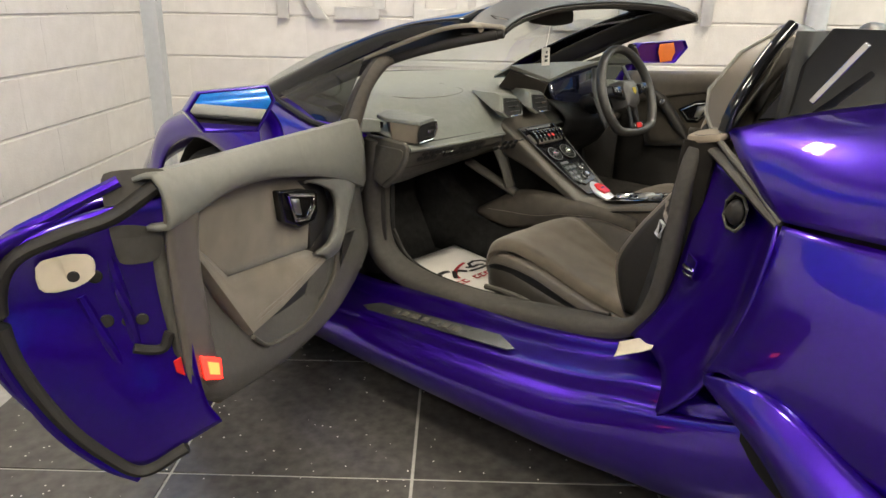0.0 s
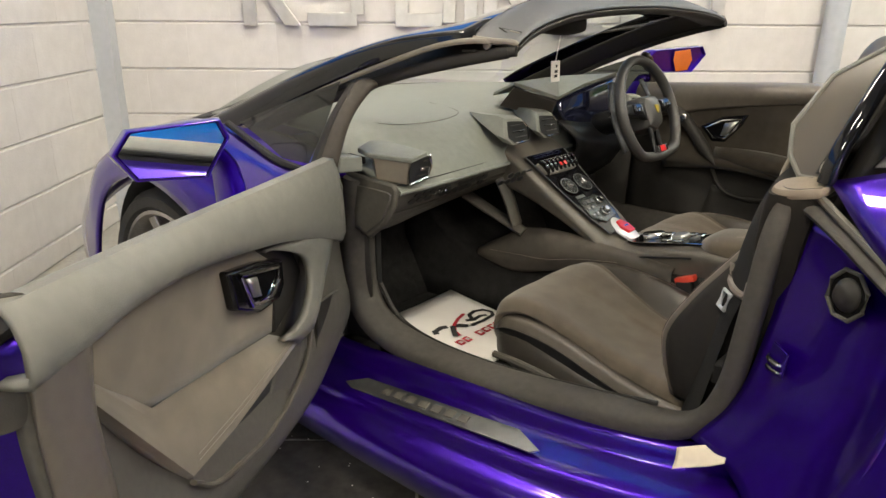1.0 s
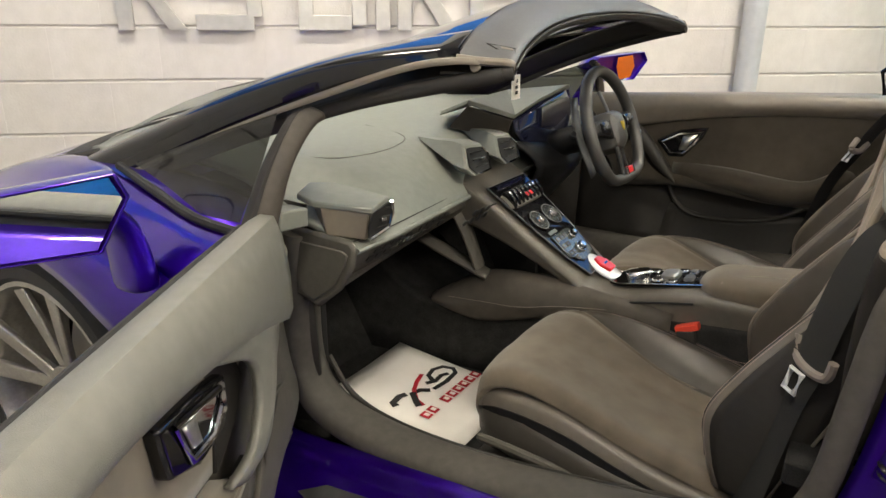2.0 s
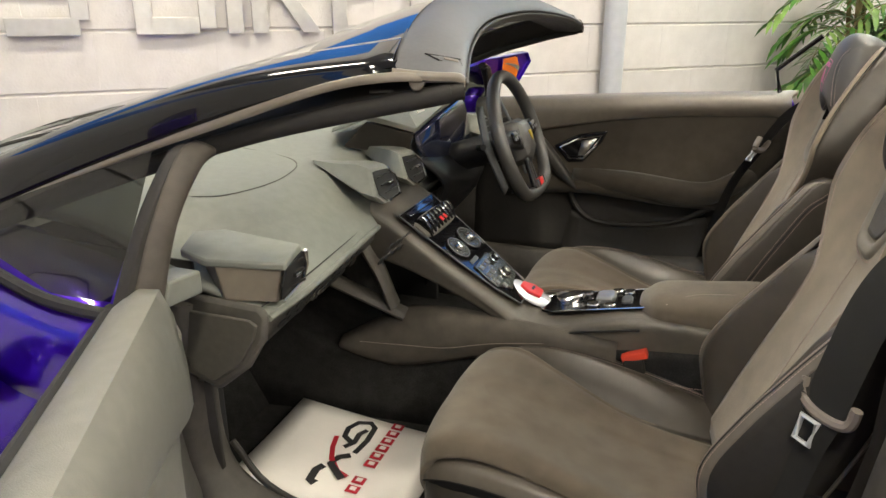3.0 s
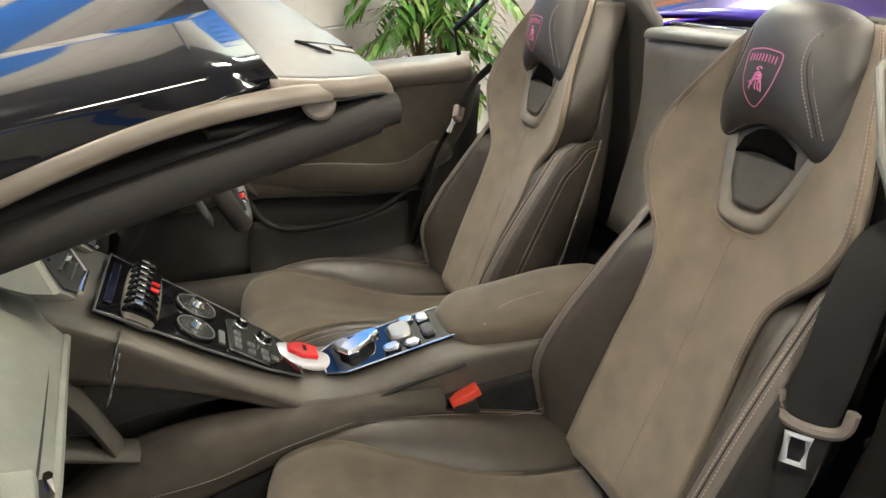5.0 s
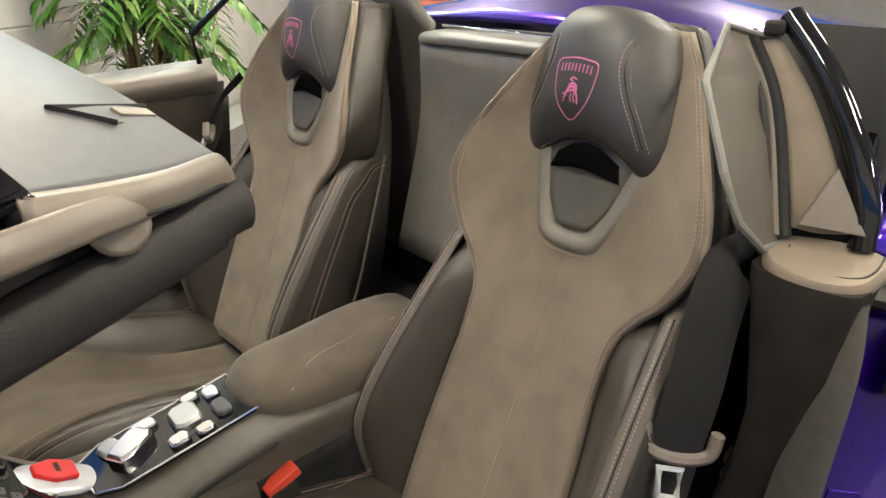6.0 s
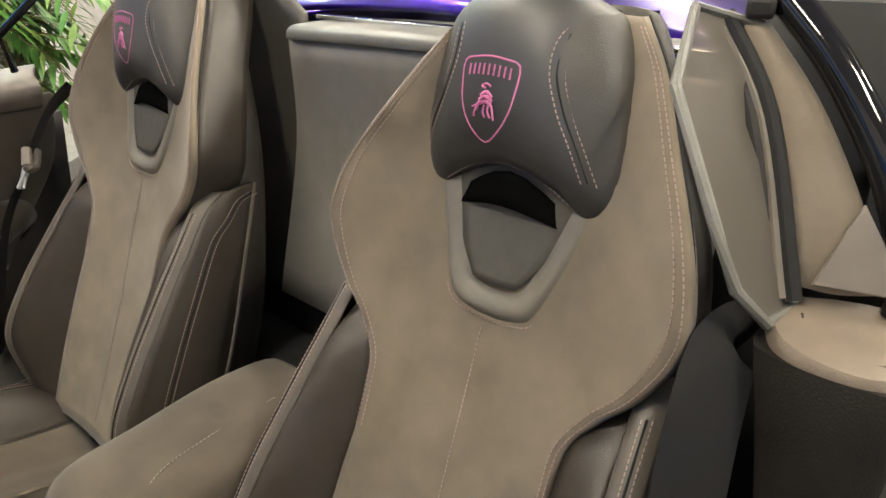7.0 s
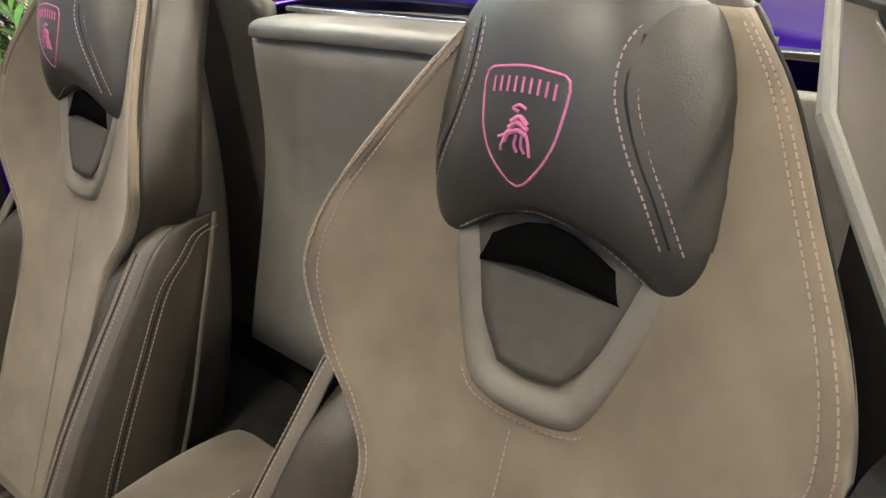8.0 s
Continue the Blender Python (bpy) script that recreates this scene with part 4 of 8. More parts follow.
def open_door():
    # outer skin
    rows = [[dr(-0.02, -0.070, 0.775), dr(0.45, -0.078, 0.800), dr(0.95, -0.095, 0.832), dr(1.10, -0.19, 0.79)],
            [dr(-0.04, -0.14, 0.66), dr(0.45, -0.21, 0.68), dr(0.95, -0.23, 0.69), dr(1.10, -0.23, 0.66)],
            [dr(-0.02, -0.14, 0.50), dr(0.45, -0.20, 0.50), dr(0.95, -0.20, 0.50), dr(1.06, -0.17, 0.50)],
            [dr(0.02, -0.08, 0.30), dr(0.45, -0.12, 0.30), dr(0.85, -0.10, 0.33), dr(0.97, -0.08, 0.365)]]
    door = sheet("door", rows, PAINT, car, "open purple door, suede-lined inside", nu=6, nv=6, solid=0.012)
    # painted end face of the door with its rim
    w = DD * 0.16 - DN * 0.22

    def ends(s, z, lift=0.0):
        return dr(0.94, 0, z) + w * s + (DD * 0.81 + DN * 0.59) * lift

    rows = [[ends(-0.05, 0.84), ends(0.25, 0.83), ends(0.55, 0.81), ends(0.85, 0.775)],
            [ends(-0.06, 0.72, -0.01), ends(0.25, 0.72, -0.02), ends(0.55, 0.71, -0.02), ends(0.88, 0.70, -0.01)],
            [ends(-0.08, 0.60, -0.01), ends(0.22, 0.60, -0.02), ends(0.50, 0.60, -0.01), ends(0.85, 0.62, 0)],
            [ends(-0.12, 0.49), ends(0.15, 0.48), ends(0.42, 0.48), ends(0.68, 0.51)],
            [ends(-0.20, 0.44), ends(0.05, 0.41), ends(0.25, 0.385), ends(0.45, 0.41)]]
    end = sheet("door_end", rows, PAINT, door, "purple painted end face of the door", nu=6, nv=6, solid=0.01)
    tube("edge_seal", [ends(0.02, 0.855, 0.006), ends(0.25, 0.815, 0.006), ends(0.50, 0.795, 0.006), ends(0.75, 0.765, 0.004), ends(0.85, 0.70, 0.004), ends(0.82, 0.61, 0.004), ends(0.66, 0.50, 0.004), ends(0.46, 0.42, 0.004), ends(0.28, 0.378, 0.004), ends(0.02, 0.405, 0.004)], 0.017, PLASTIC, door, "dark rubber edge seal", n=10, flat=0.7)
    tube("skin_lip", [ends(0.20, 0.865, 0.0), ends(0.50, 0.828, 0.0), ends(0.80, 0.785, 0.0), ends(0.92, 0.71, 0.0), ends(0.90, 0.62, 0.0), ends(0.72, 0.49, 0.0), ends(0.50, 0.405, 0.0), ends(0.31, 0.362, 0.0)], 0.009, PAINT, door, n=8)
    pad("latch_cover", [(ends(0.62, 0.731, 0.004), w, (0, 0, 1), 0.004, 0.016, 3), (ends(0.57, 0.735, 0.008), w, (0, 0, 1), 0.024, 0.026, 3), (ends(0.47, 0.742, 0.008), w, (0, 0, 1), 0.024, 0.023, 3), (ends(0.41, 0.744, 0.004), w, (0, 0, 1), 0.01, 0.013, 3)], CREAM, end, "cream plastic latch cover", n=12)
    disc("screw_hole", ends(0.48, 0.736, 0.022), DD * 0.81 + DN * 0.59, 0.0085, 0.004, PLASTIC, end)
    for s, z, r in ((0.385, 0.720, 0.011), (0.36, 0.645, 0.011), (0.255, 0.640, 0.008), (0.175, 0.640, 0.010), (0.145, 0.555, 0.006)):
        disc("plug", ends(s, z, -0.002 - 0.012), DD * 0.81 + DN * 0.59, r, 0.006, PLASTIC, end, n=14)
    disc("cap", ends(0.165, 0.525, -0.010), DD * 0.81 + DN * 0.59, 0.017, 0.006, PLASTIC_GREY, end, n=16)
    tube("latch_slot", [ends(0.24, 0.597, 0.0), ends(0.16, 0.590, 0.0), ends(0.08, 0.590, 0.0), ends(0.04, 0.615, 0.0)], 0.0085, PLASTIC, end, n=8)
    plate("red_reflector", [ends(-0.005, 0.572, 0.004), ends(0.04, 0.566, 0.004), ends(0.03, 0.545, 0.004), ends(-0.02, 0.535, 0.004)], DD * 0.81 + DN * 0.59, 0.003, RED, end)
    for a, b in (((0.47, 0.690), (0.27, 0.530)), ((0.56, 0.640), (0.44, 0.535)), ((0.30, 0.76), (0.22, 0.60))):
        p, q = ends(*a, -0.016), ends(*b, -0.016)
        tube("pressed_rib", [p, p.lerp(q, 0.5) + (DD * 0.81 + DN * 0.59) * 0.006, q], 0.009, PAINT, end, n=8)
    # soft cap where trim meets the top of the end face
    pad("corner_trim", [(ends(0.12, 0.868, -0.004), w, (0, 0, 1), 0.045, 0.010, 3), (ends(0.12, 0.83, 0.0), w, (0, 0, 1), 0.046, 0.02, 3), (ends(0.13, 0.785, 0.004), w, (0, 0, 1), 0.040, 0.02, 3), (ends(0.15, 0.750, 0.002), w, (0, 0, 1), 0.030, 0.012, 3)], RUBBER, door, "grey rubber corner trim", n=14)
    # inner lining: lower dark panel, top ledge, suede insert
    rows = [[dr(0.0, -0.02, 0.78), dr(0.3, -0.05, 0.80), dr(0.6, -0.05, 0.83), dr(0.945, -0.02, 0.86)],
            [dr(-0.02, -0.02, 0.66), dr(0.3, -0.060, 0.68), dr(0.6, -0.060, 0.70), dr(0.95, -0.02, 0.72)],
            [dr(-0.03, -0.01, 0.54), dr(0.3, -0.060, 0.55), dr(0.6, -0.060, 0.57), dr(0.945, -0.01, 0.60)],
            [dr(-0.035, 0.0, 0.44), dr(0.25, -0.014, 0.42), dr(0.6, -0.012, 0.44), dr(0.925, 0.0, 0.50)],
            [dr(0.0, -0.03, 0.345), dr(0.25, -0.01, 0.34), dr(0.55, -0.01, 0.365), dr(0.85, -0.01, 0.435)]]
    lining = sheet("door_lining", rows, PLASTIC_GREY, door, "dark grey lower door lining", nu=6, nv=6, solid=0.02)
    cols = (0.0, 0.15, 0.30, 0.45, 0.63, 0.77, 0.87, 0.955)
    top_z = (0.812, 0.822, 0.832, 0.842, 0.854, 0.862, 0.868, 0.872)
    low_z = (0.636, 0.688, 0.733, 0.768, 0.801, 0.811, 0.804, 0.800)
    rows = [[dr(a, -0.050, z - 0.030) for a, z in zip(cols, top_z)],
            [dr(a + 0.005, -0.030, z - 0.012) for a, z in zip(cols, top_z)],
            [dr(a + 0.010, 0.004, z - 0.003) for a, z in zip(cols, top_z)],
            [dr(a + 0.013, 0.020, z * 0.62 + y * 0.38 - 0.004) for a, z, y in zip(cols, top_z, low_z)],
            [dr(a + 0.014, 0.024, z * 0.22 + y * 0.78) for a, z, y in zip(cols, top_z, low_z)],
            [dr(a + 0.013, 0.020, z) for a, z in zip(cols, low_z)],
            [dr(a + 0.012, -0.012, z - 0.002) for a, z in zip(cols, low_z)]]
    sheet("top_ledge", rows, LEATHER_DASH, door, "grey leather top ledge", nu=2, nv=5, solid=0.008, angle=45)
    plate("ledge_end", [dr(0.0, -0.050, 0.782), dr(0.02, 0.008, 0.806), dr(0.025, 0.030, 0.752), dr(0.02, 0.0, 0.66), dr(0.0, -0.06, 0.66)], -DD, 0.02, LEATHER_DASH, door, bevel=0.008)
    # leather like the ledge's, coloured darker for the shade on the band
    sheet("rear_band", [[dr(0.955, 0.010, 0.85), dr(0.955, 0.008, 0.70), dr(0.935, 0.006, 0.50)], [dr(0.90, 0.020, 0.83), dr(0.90, 0.016, 0.70), dr(0.885, 0.012, 0.49)], [dr(0.874, 0.012, 0.80), dr(0.882, 0.010, 0.70), dr(0.85, 0.008, 0.47)]], LEATHER_RIDGE, door, "grey leather band at the rear of the lining", nu=4, nv=5, solid=0.008)
    tube("window_seal", [dr(-0.01, -0.056, 0.786), dr(0.3, -0.058, 0.806), dr(0.6, -0.058, 0.824), dr(0.95, -0.054, 0.842)], 0.008, BLACK, door, n=8)
    def door_rows(*rr):
        return [[dr(a, n - 0.022, z) for a, n, z in r] for r in rr]

    rows = door_rows([(0.882, 0.010, 0.806), (0.76, 0.010, 0.820), (0.62, 0.010, 0.812), (0.47, 0.010, 0.788), (0.30, 0.010, 0.750), (0.15, 0.010, 0.704)],
                     [(0.856, 0.008, 0.722), (0.71, 0.008, 0.706), (0.58, 0.008, 0.692), (0.45, 0.008, 0.675), (0.33, 0.008, 0.650), (0.22, 0.008, 0.620)],
                     [(0.735, 0.004, 0.630), (0.65, 0.004, 0.612), (0.56, 0.004, 0.595), (0.47, 0.004, 0.578), (0.38, 0.004, 0.560), (0.30, 0.004, 0.545)])
    sheet("suede_insert", rows, DOOR_SUEDE, door, "grey suede door insert", nu=4, nv=4, solid=0.012)
    # arm rest: a slanting suede face with a sharp lower corner, folding into the insert above
    inner = [(0.872, 0.792), (0.848, 0.740), (0.735, 0.628), (0.62, 0.606), (0.50, 0.584), (0.36, 0.556)]
    outer = [(0.886, 0.786), (0.872, 0.726), (0.702, 0.500), (0.58, 0.502), (0.45, 0.507), (0.30, 0.515)]
    mid = [((a + c) / 2, (b + d) / 2) for (a, b), (c, d) in zip(inner, outer)]
    rows = door_rows([(a, 0.006, z) for a, z in inner], [(a, 0.012 + 0.004 * i, z) for i, (a, z) in enumerate(mid)], [(a, 0.018 + 0.007 * min(i, 3), z) for i, (a, z) in enumerate(outer)], [(a, 0.004, z - 0.012) for a, z in outer])
    arm = sheet("arm_rest", rows, DOOR_SUEDE, door, "suede arm rest with twin stitching", nu=2, nv=1, solid=0.010, angle=30)
    for k in (0.0, 0.010):
        stitches("stitching", [dr(0.690, 0.0155, 0.520 + k), dr(0.55, 0.0185, 0.520 + k), dr(0.42, 0.0180, 0.523 + k), dr(0.33, 0.0175, 0.526 + k)], THREAD, arm)
    # pale pull grip shaped like a seven, over a dark plate painted as shade
    plate("grip_shade_plate", [dr(a, -0.020, z) for a, z in ((0.40, 0.735), (0.25, 0.705), (0.19, 0.62), (0.24, 0.57), (0.34, 0.55), (0.33, 0.62), (0.30, 0.67))], DN, 0.008, PLASTIC, door, "dark plate shading the hollow behind the grip", bevel=0.002)
    rows = door_rows([(0.378, 0.024, 0.731), (0.22, 0.040, 0.708), (0.055, 0.034, 0.667)], [(0.350, 0.030, 0.720), (0.21, 0.050, 0.690), (0.062, 0.040, 0.654)], [(0.252, 0.046, 0.672), (0.18, 0.058, 0.655), (0.105, 0.046, 0.625)], [(0.245, 0.052, 0.610), (0.205, 0.062, 0.595), (0.165, 0.046, 0.575)], [(0.300, 0.052, 0.562), (0.262, 0.060, 0.545), (0.222, 0.046, 0.515)], [(0.372, 0.040, 0.550), (0.338, 0.046, 0.535), (0.305, 0.040, 0.512)])
    sheet("pull_grip", rows, LEATHER_DASH, door, "pale grey moulded pull grip", nu=5, nv=5, solid=0.014)
    # door handle bezel
    bez = [(0.530, 0.744), (0.42, 0.722), (0.318, 0.692), (0.318, 0.640), (0.345, 0.622), (0.43, 0.632), (0.514, 0.672)]
    b = plate("handle_bezel", [dr(a, -0.016, z) for a, z in bez], DN, 0.022, GLOSS, door, "gloss black handle bezel with chrome frame", bevel=0.006)
    inn = [(0.498, 0.727), (0.352, 0.690), (0.352, 0.664), (0.388, 0.644), (0.462, 0.660)]
    tube("chrome_frame", [dr(a, 0.008, z) for a, z in inn], 0.0045, CHROME, b, n=8, closed=True, steps=1)
    sheet("handle_flap", door_rows([(0.475, 0.031, 0.712), (0.44, 0.031, 0.703)], [(0.455, 0.031, 0.672), (0.428, 0.031, 0.664)]), STEEL, b, nu=3, nv=3, solid=0.004)
    # map pocket: a flat black plate, the hollow's shade put into its colour
    plate("map_pocket", [dr(a, -0.012, z) for a, z in ((0.700, 0.500), (0.645, 0.452), (0.55, 0.428), (0.45, 0.412), (0.33, 0.425), (0.25, 0.455), (0.24, 0.510), (0.32, 0.517))], DN, 0.006, BLACK, door, "map pocket opening, black plate for its inner shade", bevel=0.0)
    sheet("pocket_wall", door_rows([(0.36, 0.018, 0.50), (0.30, 0.022, 0.51), (0.25, 0.030, 0.51)], [(0.40, 0.018, 0.455), (0.33, 0.022, 0.46), (0.25, 0.030, 0.455)], [(0.46, 0.018, 0.415), (0.40, 0.022, 0.418), (0.33, 0.030, 0.422)]), PLASTIC_GREY, door, "grey inner wall of the pocket", nu=3, nv=3, solid=0.004)
    tube("pocket_lip", [dr(a, 0.012, z) for a, z in ((0.708, 0.494), (0.645, 0.446), (0.55, 0.421), (0.45, 0.404), (0.33, 0.416), (0.25, 0.449), (0.212, 0.51), (0.165, 0.580), (0.085, 0.655), (0.050, 0.668))], 0.0055, LEATHER_GREY, door, "grey pocket lip", n=8, flat=0.8)
    spk = [(0.139, 0.527), (0.01, 0.505), (-0.03, 0.44), (-0.015, 0.378), (0.19, 0.392)]
    g = plate("speaker_grille", [dr(a, -0.002, z) for a, z in spk], DN, 0.006, PLASTIC, door, "dark speaker grille", bevel=0.002)
    tube("grille_rim", [dr(a, 0.004, z) for a, z in spk], 0.004, PLASTIC_GREY, g, n=6, closed=True, steps=1)
    lamp = plate("door_lamp", [dr(0.917, 0.020, 0.561), dr(0.856, 0.020, 0.526), dr(0.855, 0.020, 0.484), dr(0.909, 0.020, 0.512)], DN, 0.005, RED_GLOW, door, "lit red door warning lamp")
    plate("lamp_core", [dr(0.902, 0.0256, 0.543), dr(0.868, 0.0256, 0.523), dr(0.868, 0.0256, 0.500), dr(0.898, 0.0256, 0.517)], DN, 0.001, glowing("lamp_core", (1.0, 0.13, 0.03), 5.0), lamp, "bright core of the lamp", bevel=0.0)
    tube("hinge_arm", [dr(-0.05, -0.05, 0.60), dr(-0.09, -0.03, 0.60), Vector((0.64, -0.70, 0.60))], 0.02, PLASTIC, door, n=8)
    return door


open_door()


# ---- the closed right door ----
def right_door():
    rows = [[(0.62, 0.90, 0.80), (1.0, 0.90, 0.84), (1.4, 0.90, 0.86), (1.62, 0.88, 0.88)], [(0.62, 0.95, 0.66), (1.0, 0.96, 0.68), (1.4, 0.97, 0.70), (1.7, 0.95, 0.72)], [(0.62, 0.90, 0.36), (1.0, 0.91, 0.36), (1.4, 0.91, 0.38), (1.65, 0.90, 0.42)]]
    d = sheet("door", rows, PAINT, car, "closed purple door with suede lining", nu=5, nv=5, solid=0.01)
    rows = [[(0.70, 0.80, 0.848), (1.0, 0.80, 0.873), (1.3, 0.79, 0.893), (1.62, 0.77, 0.913)],
            [(0.70, 0.745, 0.855), (1.0, 0.742, 0.873), (1.3, 0.735, 0.890), (1.60, 0.725, 0.905)],
            [(0.70, 0.722, 0.826), (1.0, 0.718, 0.850), (1.3, 0.713, 0.874), (1.60, 0.708, 0.890)],
            [(0.70, 0.735, 0.73), (1.0, 0.732, 0.802), (1.3, 0.728, 0.848), (1.60, 0.722, 0.862)]]
    sheet("top_ledge", rows, LEATHER_RIDGE, d, "grey leather top ledge", nu=5, nv=6, solid=0.012, flip=True)
    rows = [[(0.72, 0.742, 0.79), (1.0, 0.734, 0.838), (1.3, 0.728, 0.866), (1.62, 0.722, 0.880)],
            [(0.74, 0.745, 0.70), (1.0, 0.74, 0.72), (1.3, 0.735, 0.74), (1.60, 0.725, 0.76)],
            [(0.80, 0.735, 0.65), (1.05, 0.72, 0.65), (1.3, 0.715, 0.65), (1.52, 0.705, 0.65)],
            [(0.82, 0.735, 0.60), (1.05, 0.70, 0.615), (1.3, 0.695, 0.60), (1.48, 0.695, 0.60)],
            [(0.82, 0.745, 0.57), (1.05, 0.735, 0.600), (1.3, 0.73, 0.585), (1.48, 0.725, 0.585)]]
    # insert and arm rest are coloured dark in place of cabin shade
    sheet("suede_insert", rows, SUEDE_FAR_SHADE, d, "grey suede door insert, darkened for cabin shade", nu=6, nv=6, solid=0.012, flip=True)
    rows = [[(1.02, 0.728, 0.668), (1.20, 0.716, 0.664), (1.40, 0.708, 0.652), (1.50, 0.712, 0.70)],
            [(1.02, 0.712, 0.650), (1.20, 0.684, 0.648), (1.40, 0.680, 0.634), (1.53, 0.700, 0.70)],
            [(1.03, 0.714, 0.626), (1.20, 0.682, 0.622), (1.40, 0.680, 0.606), (1.54, 0.700, 0.68)],
            [(1.04, 0.726, 0.612), (1.20, 0.712, 0.604), (1.40, 0.708, 0.590), (1.54, 0.715, 0.66)]]
    sheet("arm_rest", rows, SUEDE_FAR_SHADE, d, "suede arm rest, darkened for cabin shade", nu=4, nv=5, solid=0.010, flip=True)
    rows = [[(0.66, 0.765, 0.80), (1.0, 0.765, 0.80), (1.3, 0.762, 0.82), (1.64, 0.755, 0.84)], [(0.66, 0.765, 0.55), (1.0, 0.77, 0.56), (1.3, 0.765, 0.56), (1.62, 0.75, 0.56)], [(0.66, 0.76, 0.36), (1.0, 0.755, 0.38), (1.3, 0.75, 0.40), (1.62, 0.73, 0.42)]]
    # near-black stands in for shade; the open door's lining is grey
    sheet("door_lining", rows, PLASTIC, d, "door lining, blackened for cabin shade", nu=5, nv=5, solid=0.015, flip=True)
    tube("pocket_lip", [(1.00, 0.73, 0.615), (1.04, 0.722, 0.54), (1.10, 0.72, 0.505), (1.22, 0.72, 0.505), (1.34, 0.715, 0.53), (1.43, 0.705, 0.585)], 0.008, PLASTIC, d, "dark pocket lip", n=8, up=(0, 1, 0))
    rows = [[(1.02, 0.735, 0.53), (1.2, 0.73, 0.50), (1.42, 0.72, 0.55)], [(1.0, 0.73, 0.44), (1.2, 0.725, 0.44), (1.45, 0.715, 0.46)], [(1.0, 0.70, 0.36), (1.2, 0.70, 0.37), (1.5, 0.69, 0.39)]]
    sheet("lower_panel", rows, PLASTIC, d, nu=4, nv=4, solid=0.01, flip=True)
    bez = [(0.955, 0.735), (1.03, 0.775), (1.115, 0.790), (1.10, 0.755), (1.045, 0.688), (1.0, 0.685)]
    b = plate("handle_bezel", [(x, 0.728, z) for x, z in bez], (0, -1, 0), 0.010, GLOSS, d, "gloss black bezel with chrome handle frame", bevel=0.004)
    inn = [(0.975, 0.732), (1.03, 0.762), (1.098, 0.775), (1.075, 0.735), (1.045, 0.702), (1.005, 0.700)]
    tube("chrome_frame", [(x, 0.716, z) for x, z in inn], 0.004, CHROME, b, n=8, closed=True, steps=1)
    sheet("handle_flap", [[(1.04, 0.716, 0.755), (1.085, 0.716, 0.765)], [(1.03, 0.716, 0.71), (1.05, 0.716, 0.712)]], STEEL, b, nu=2, nv=2, solid=0.003)
    # window switch nose in front of the handle
    pad("switch_nose", [((0.80, 0.725, 0.80), (0, 0, 1), (0, 1, 0), 0.02, 0.02, 2.5), ((0.90, 0.705, 0.755), (0, 0, 1), (0, 1, 0), 0.026, 0.024, 2.5), ((0.97, 0.70, 0.68), (0, 0, 1), (0, 1, 0), 0.03, 0.022, 2.5), ((1.03, 0.705, 0.615), (0, 0, 1), (0, 1, 0), 0.012, 0.018, 2.5)], PLASTIC, d, n=14)
    disc("mirror_switch", (0.905, 0.682, 0.762), (0, -1, 0.2), 0.012, 0.008, CHROME, d, n=14)
    block("scuff_plate", (1.22, 0.66, 0.405), (0.30, 0, 0.006), (0, 0.004, 0), (0, 0, 0.004), STEEL, car, bevel=0.001)
    sheet("inner_sill", [[(0.6, 0.72, 0.36), (1.1, 0.71, 0.37), (1.6, 0.70, 0.42)], [(0.6, 0.66, 0.395), (1.1, 0.65, 0.40), (1.6, 0.64, 0.44)], [(0.6, 0.63, 0.20), (1.1, 0.62, 0.20), (1.6, 0.61, 0.22)]], RUBBER, car, nu=3, nv=4, solid=0.01, flip=True)
    return d


right_door()

# ---- cabin: tub, dashboard, console ----
block("cabin_floor", (1.05, YM, 0.215), (0.68, 0, 0), (0, 0.62, 0), (0, 0, 0.012), CARPET, car)
sheet("footwell_wall", [[(0.30, -0.62, 0.78), (0.30, YM, 0.80), (0.30, 0.66, 0.78)], [(0.33, -0.62, 0.5), (0.33, YM, 0.5), (0.33, 0.66, 0.5)], [(0.46, -0.62, 0.22), (0.46, YM, 0.22), (0.46, 0.66, 0.22)]], CARPET, car, nu=3, nv=3, solid=0.01)
sheet("kick_panel", [[(0.30, -0.64, 0.80), (0.66, -0.625, 0.78)], [(0.30, -0.64, 0.22), (0.68, -0.625, 0.30)]], PLASTIC, car, nu=2, nv=2, solid=0.01)
sheet("kick_panel", [[(0.30, 0.68, 0.80), (0.72, 0.68, 0.78)], [(0.30, 0.68, 0.22), (0.70, 0.68, 0.22)]], PLASTIC, car, nu=2, nv=2, solid=0.01)
sheet("inner_sill", [[(0.66, -0.61, 0.335), (1.1, -0.60, 0.325), (1.55, -0.585, 0.40)], [(0.66, -0.59, 0.31), (1.1, -0.575, 0.30), (1.55, -0.565, 0.37)], [(0.66, -0.58, 0.22), (1.1, -0.57, 0.21), (1.55, -0.56, 0.23)]], CARPET, car, nu=3, nv=4, solid=0.01)


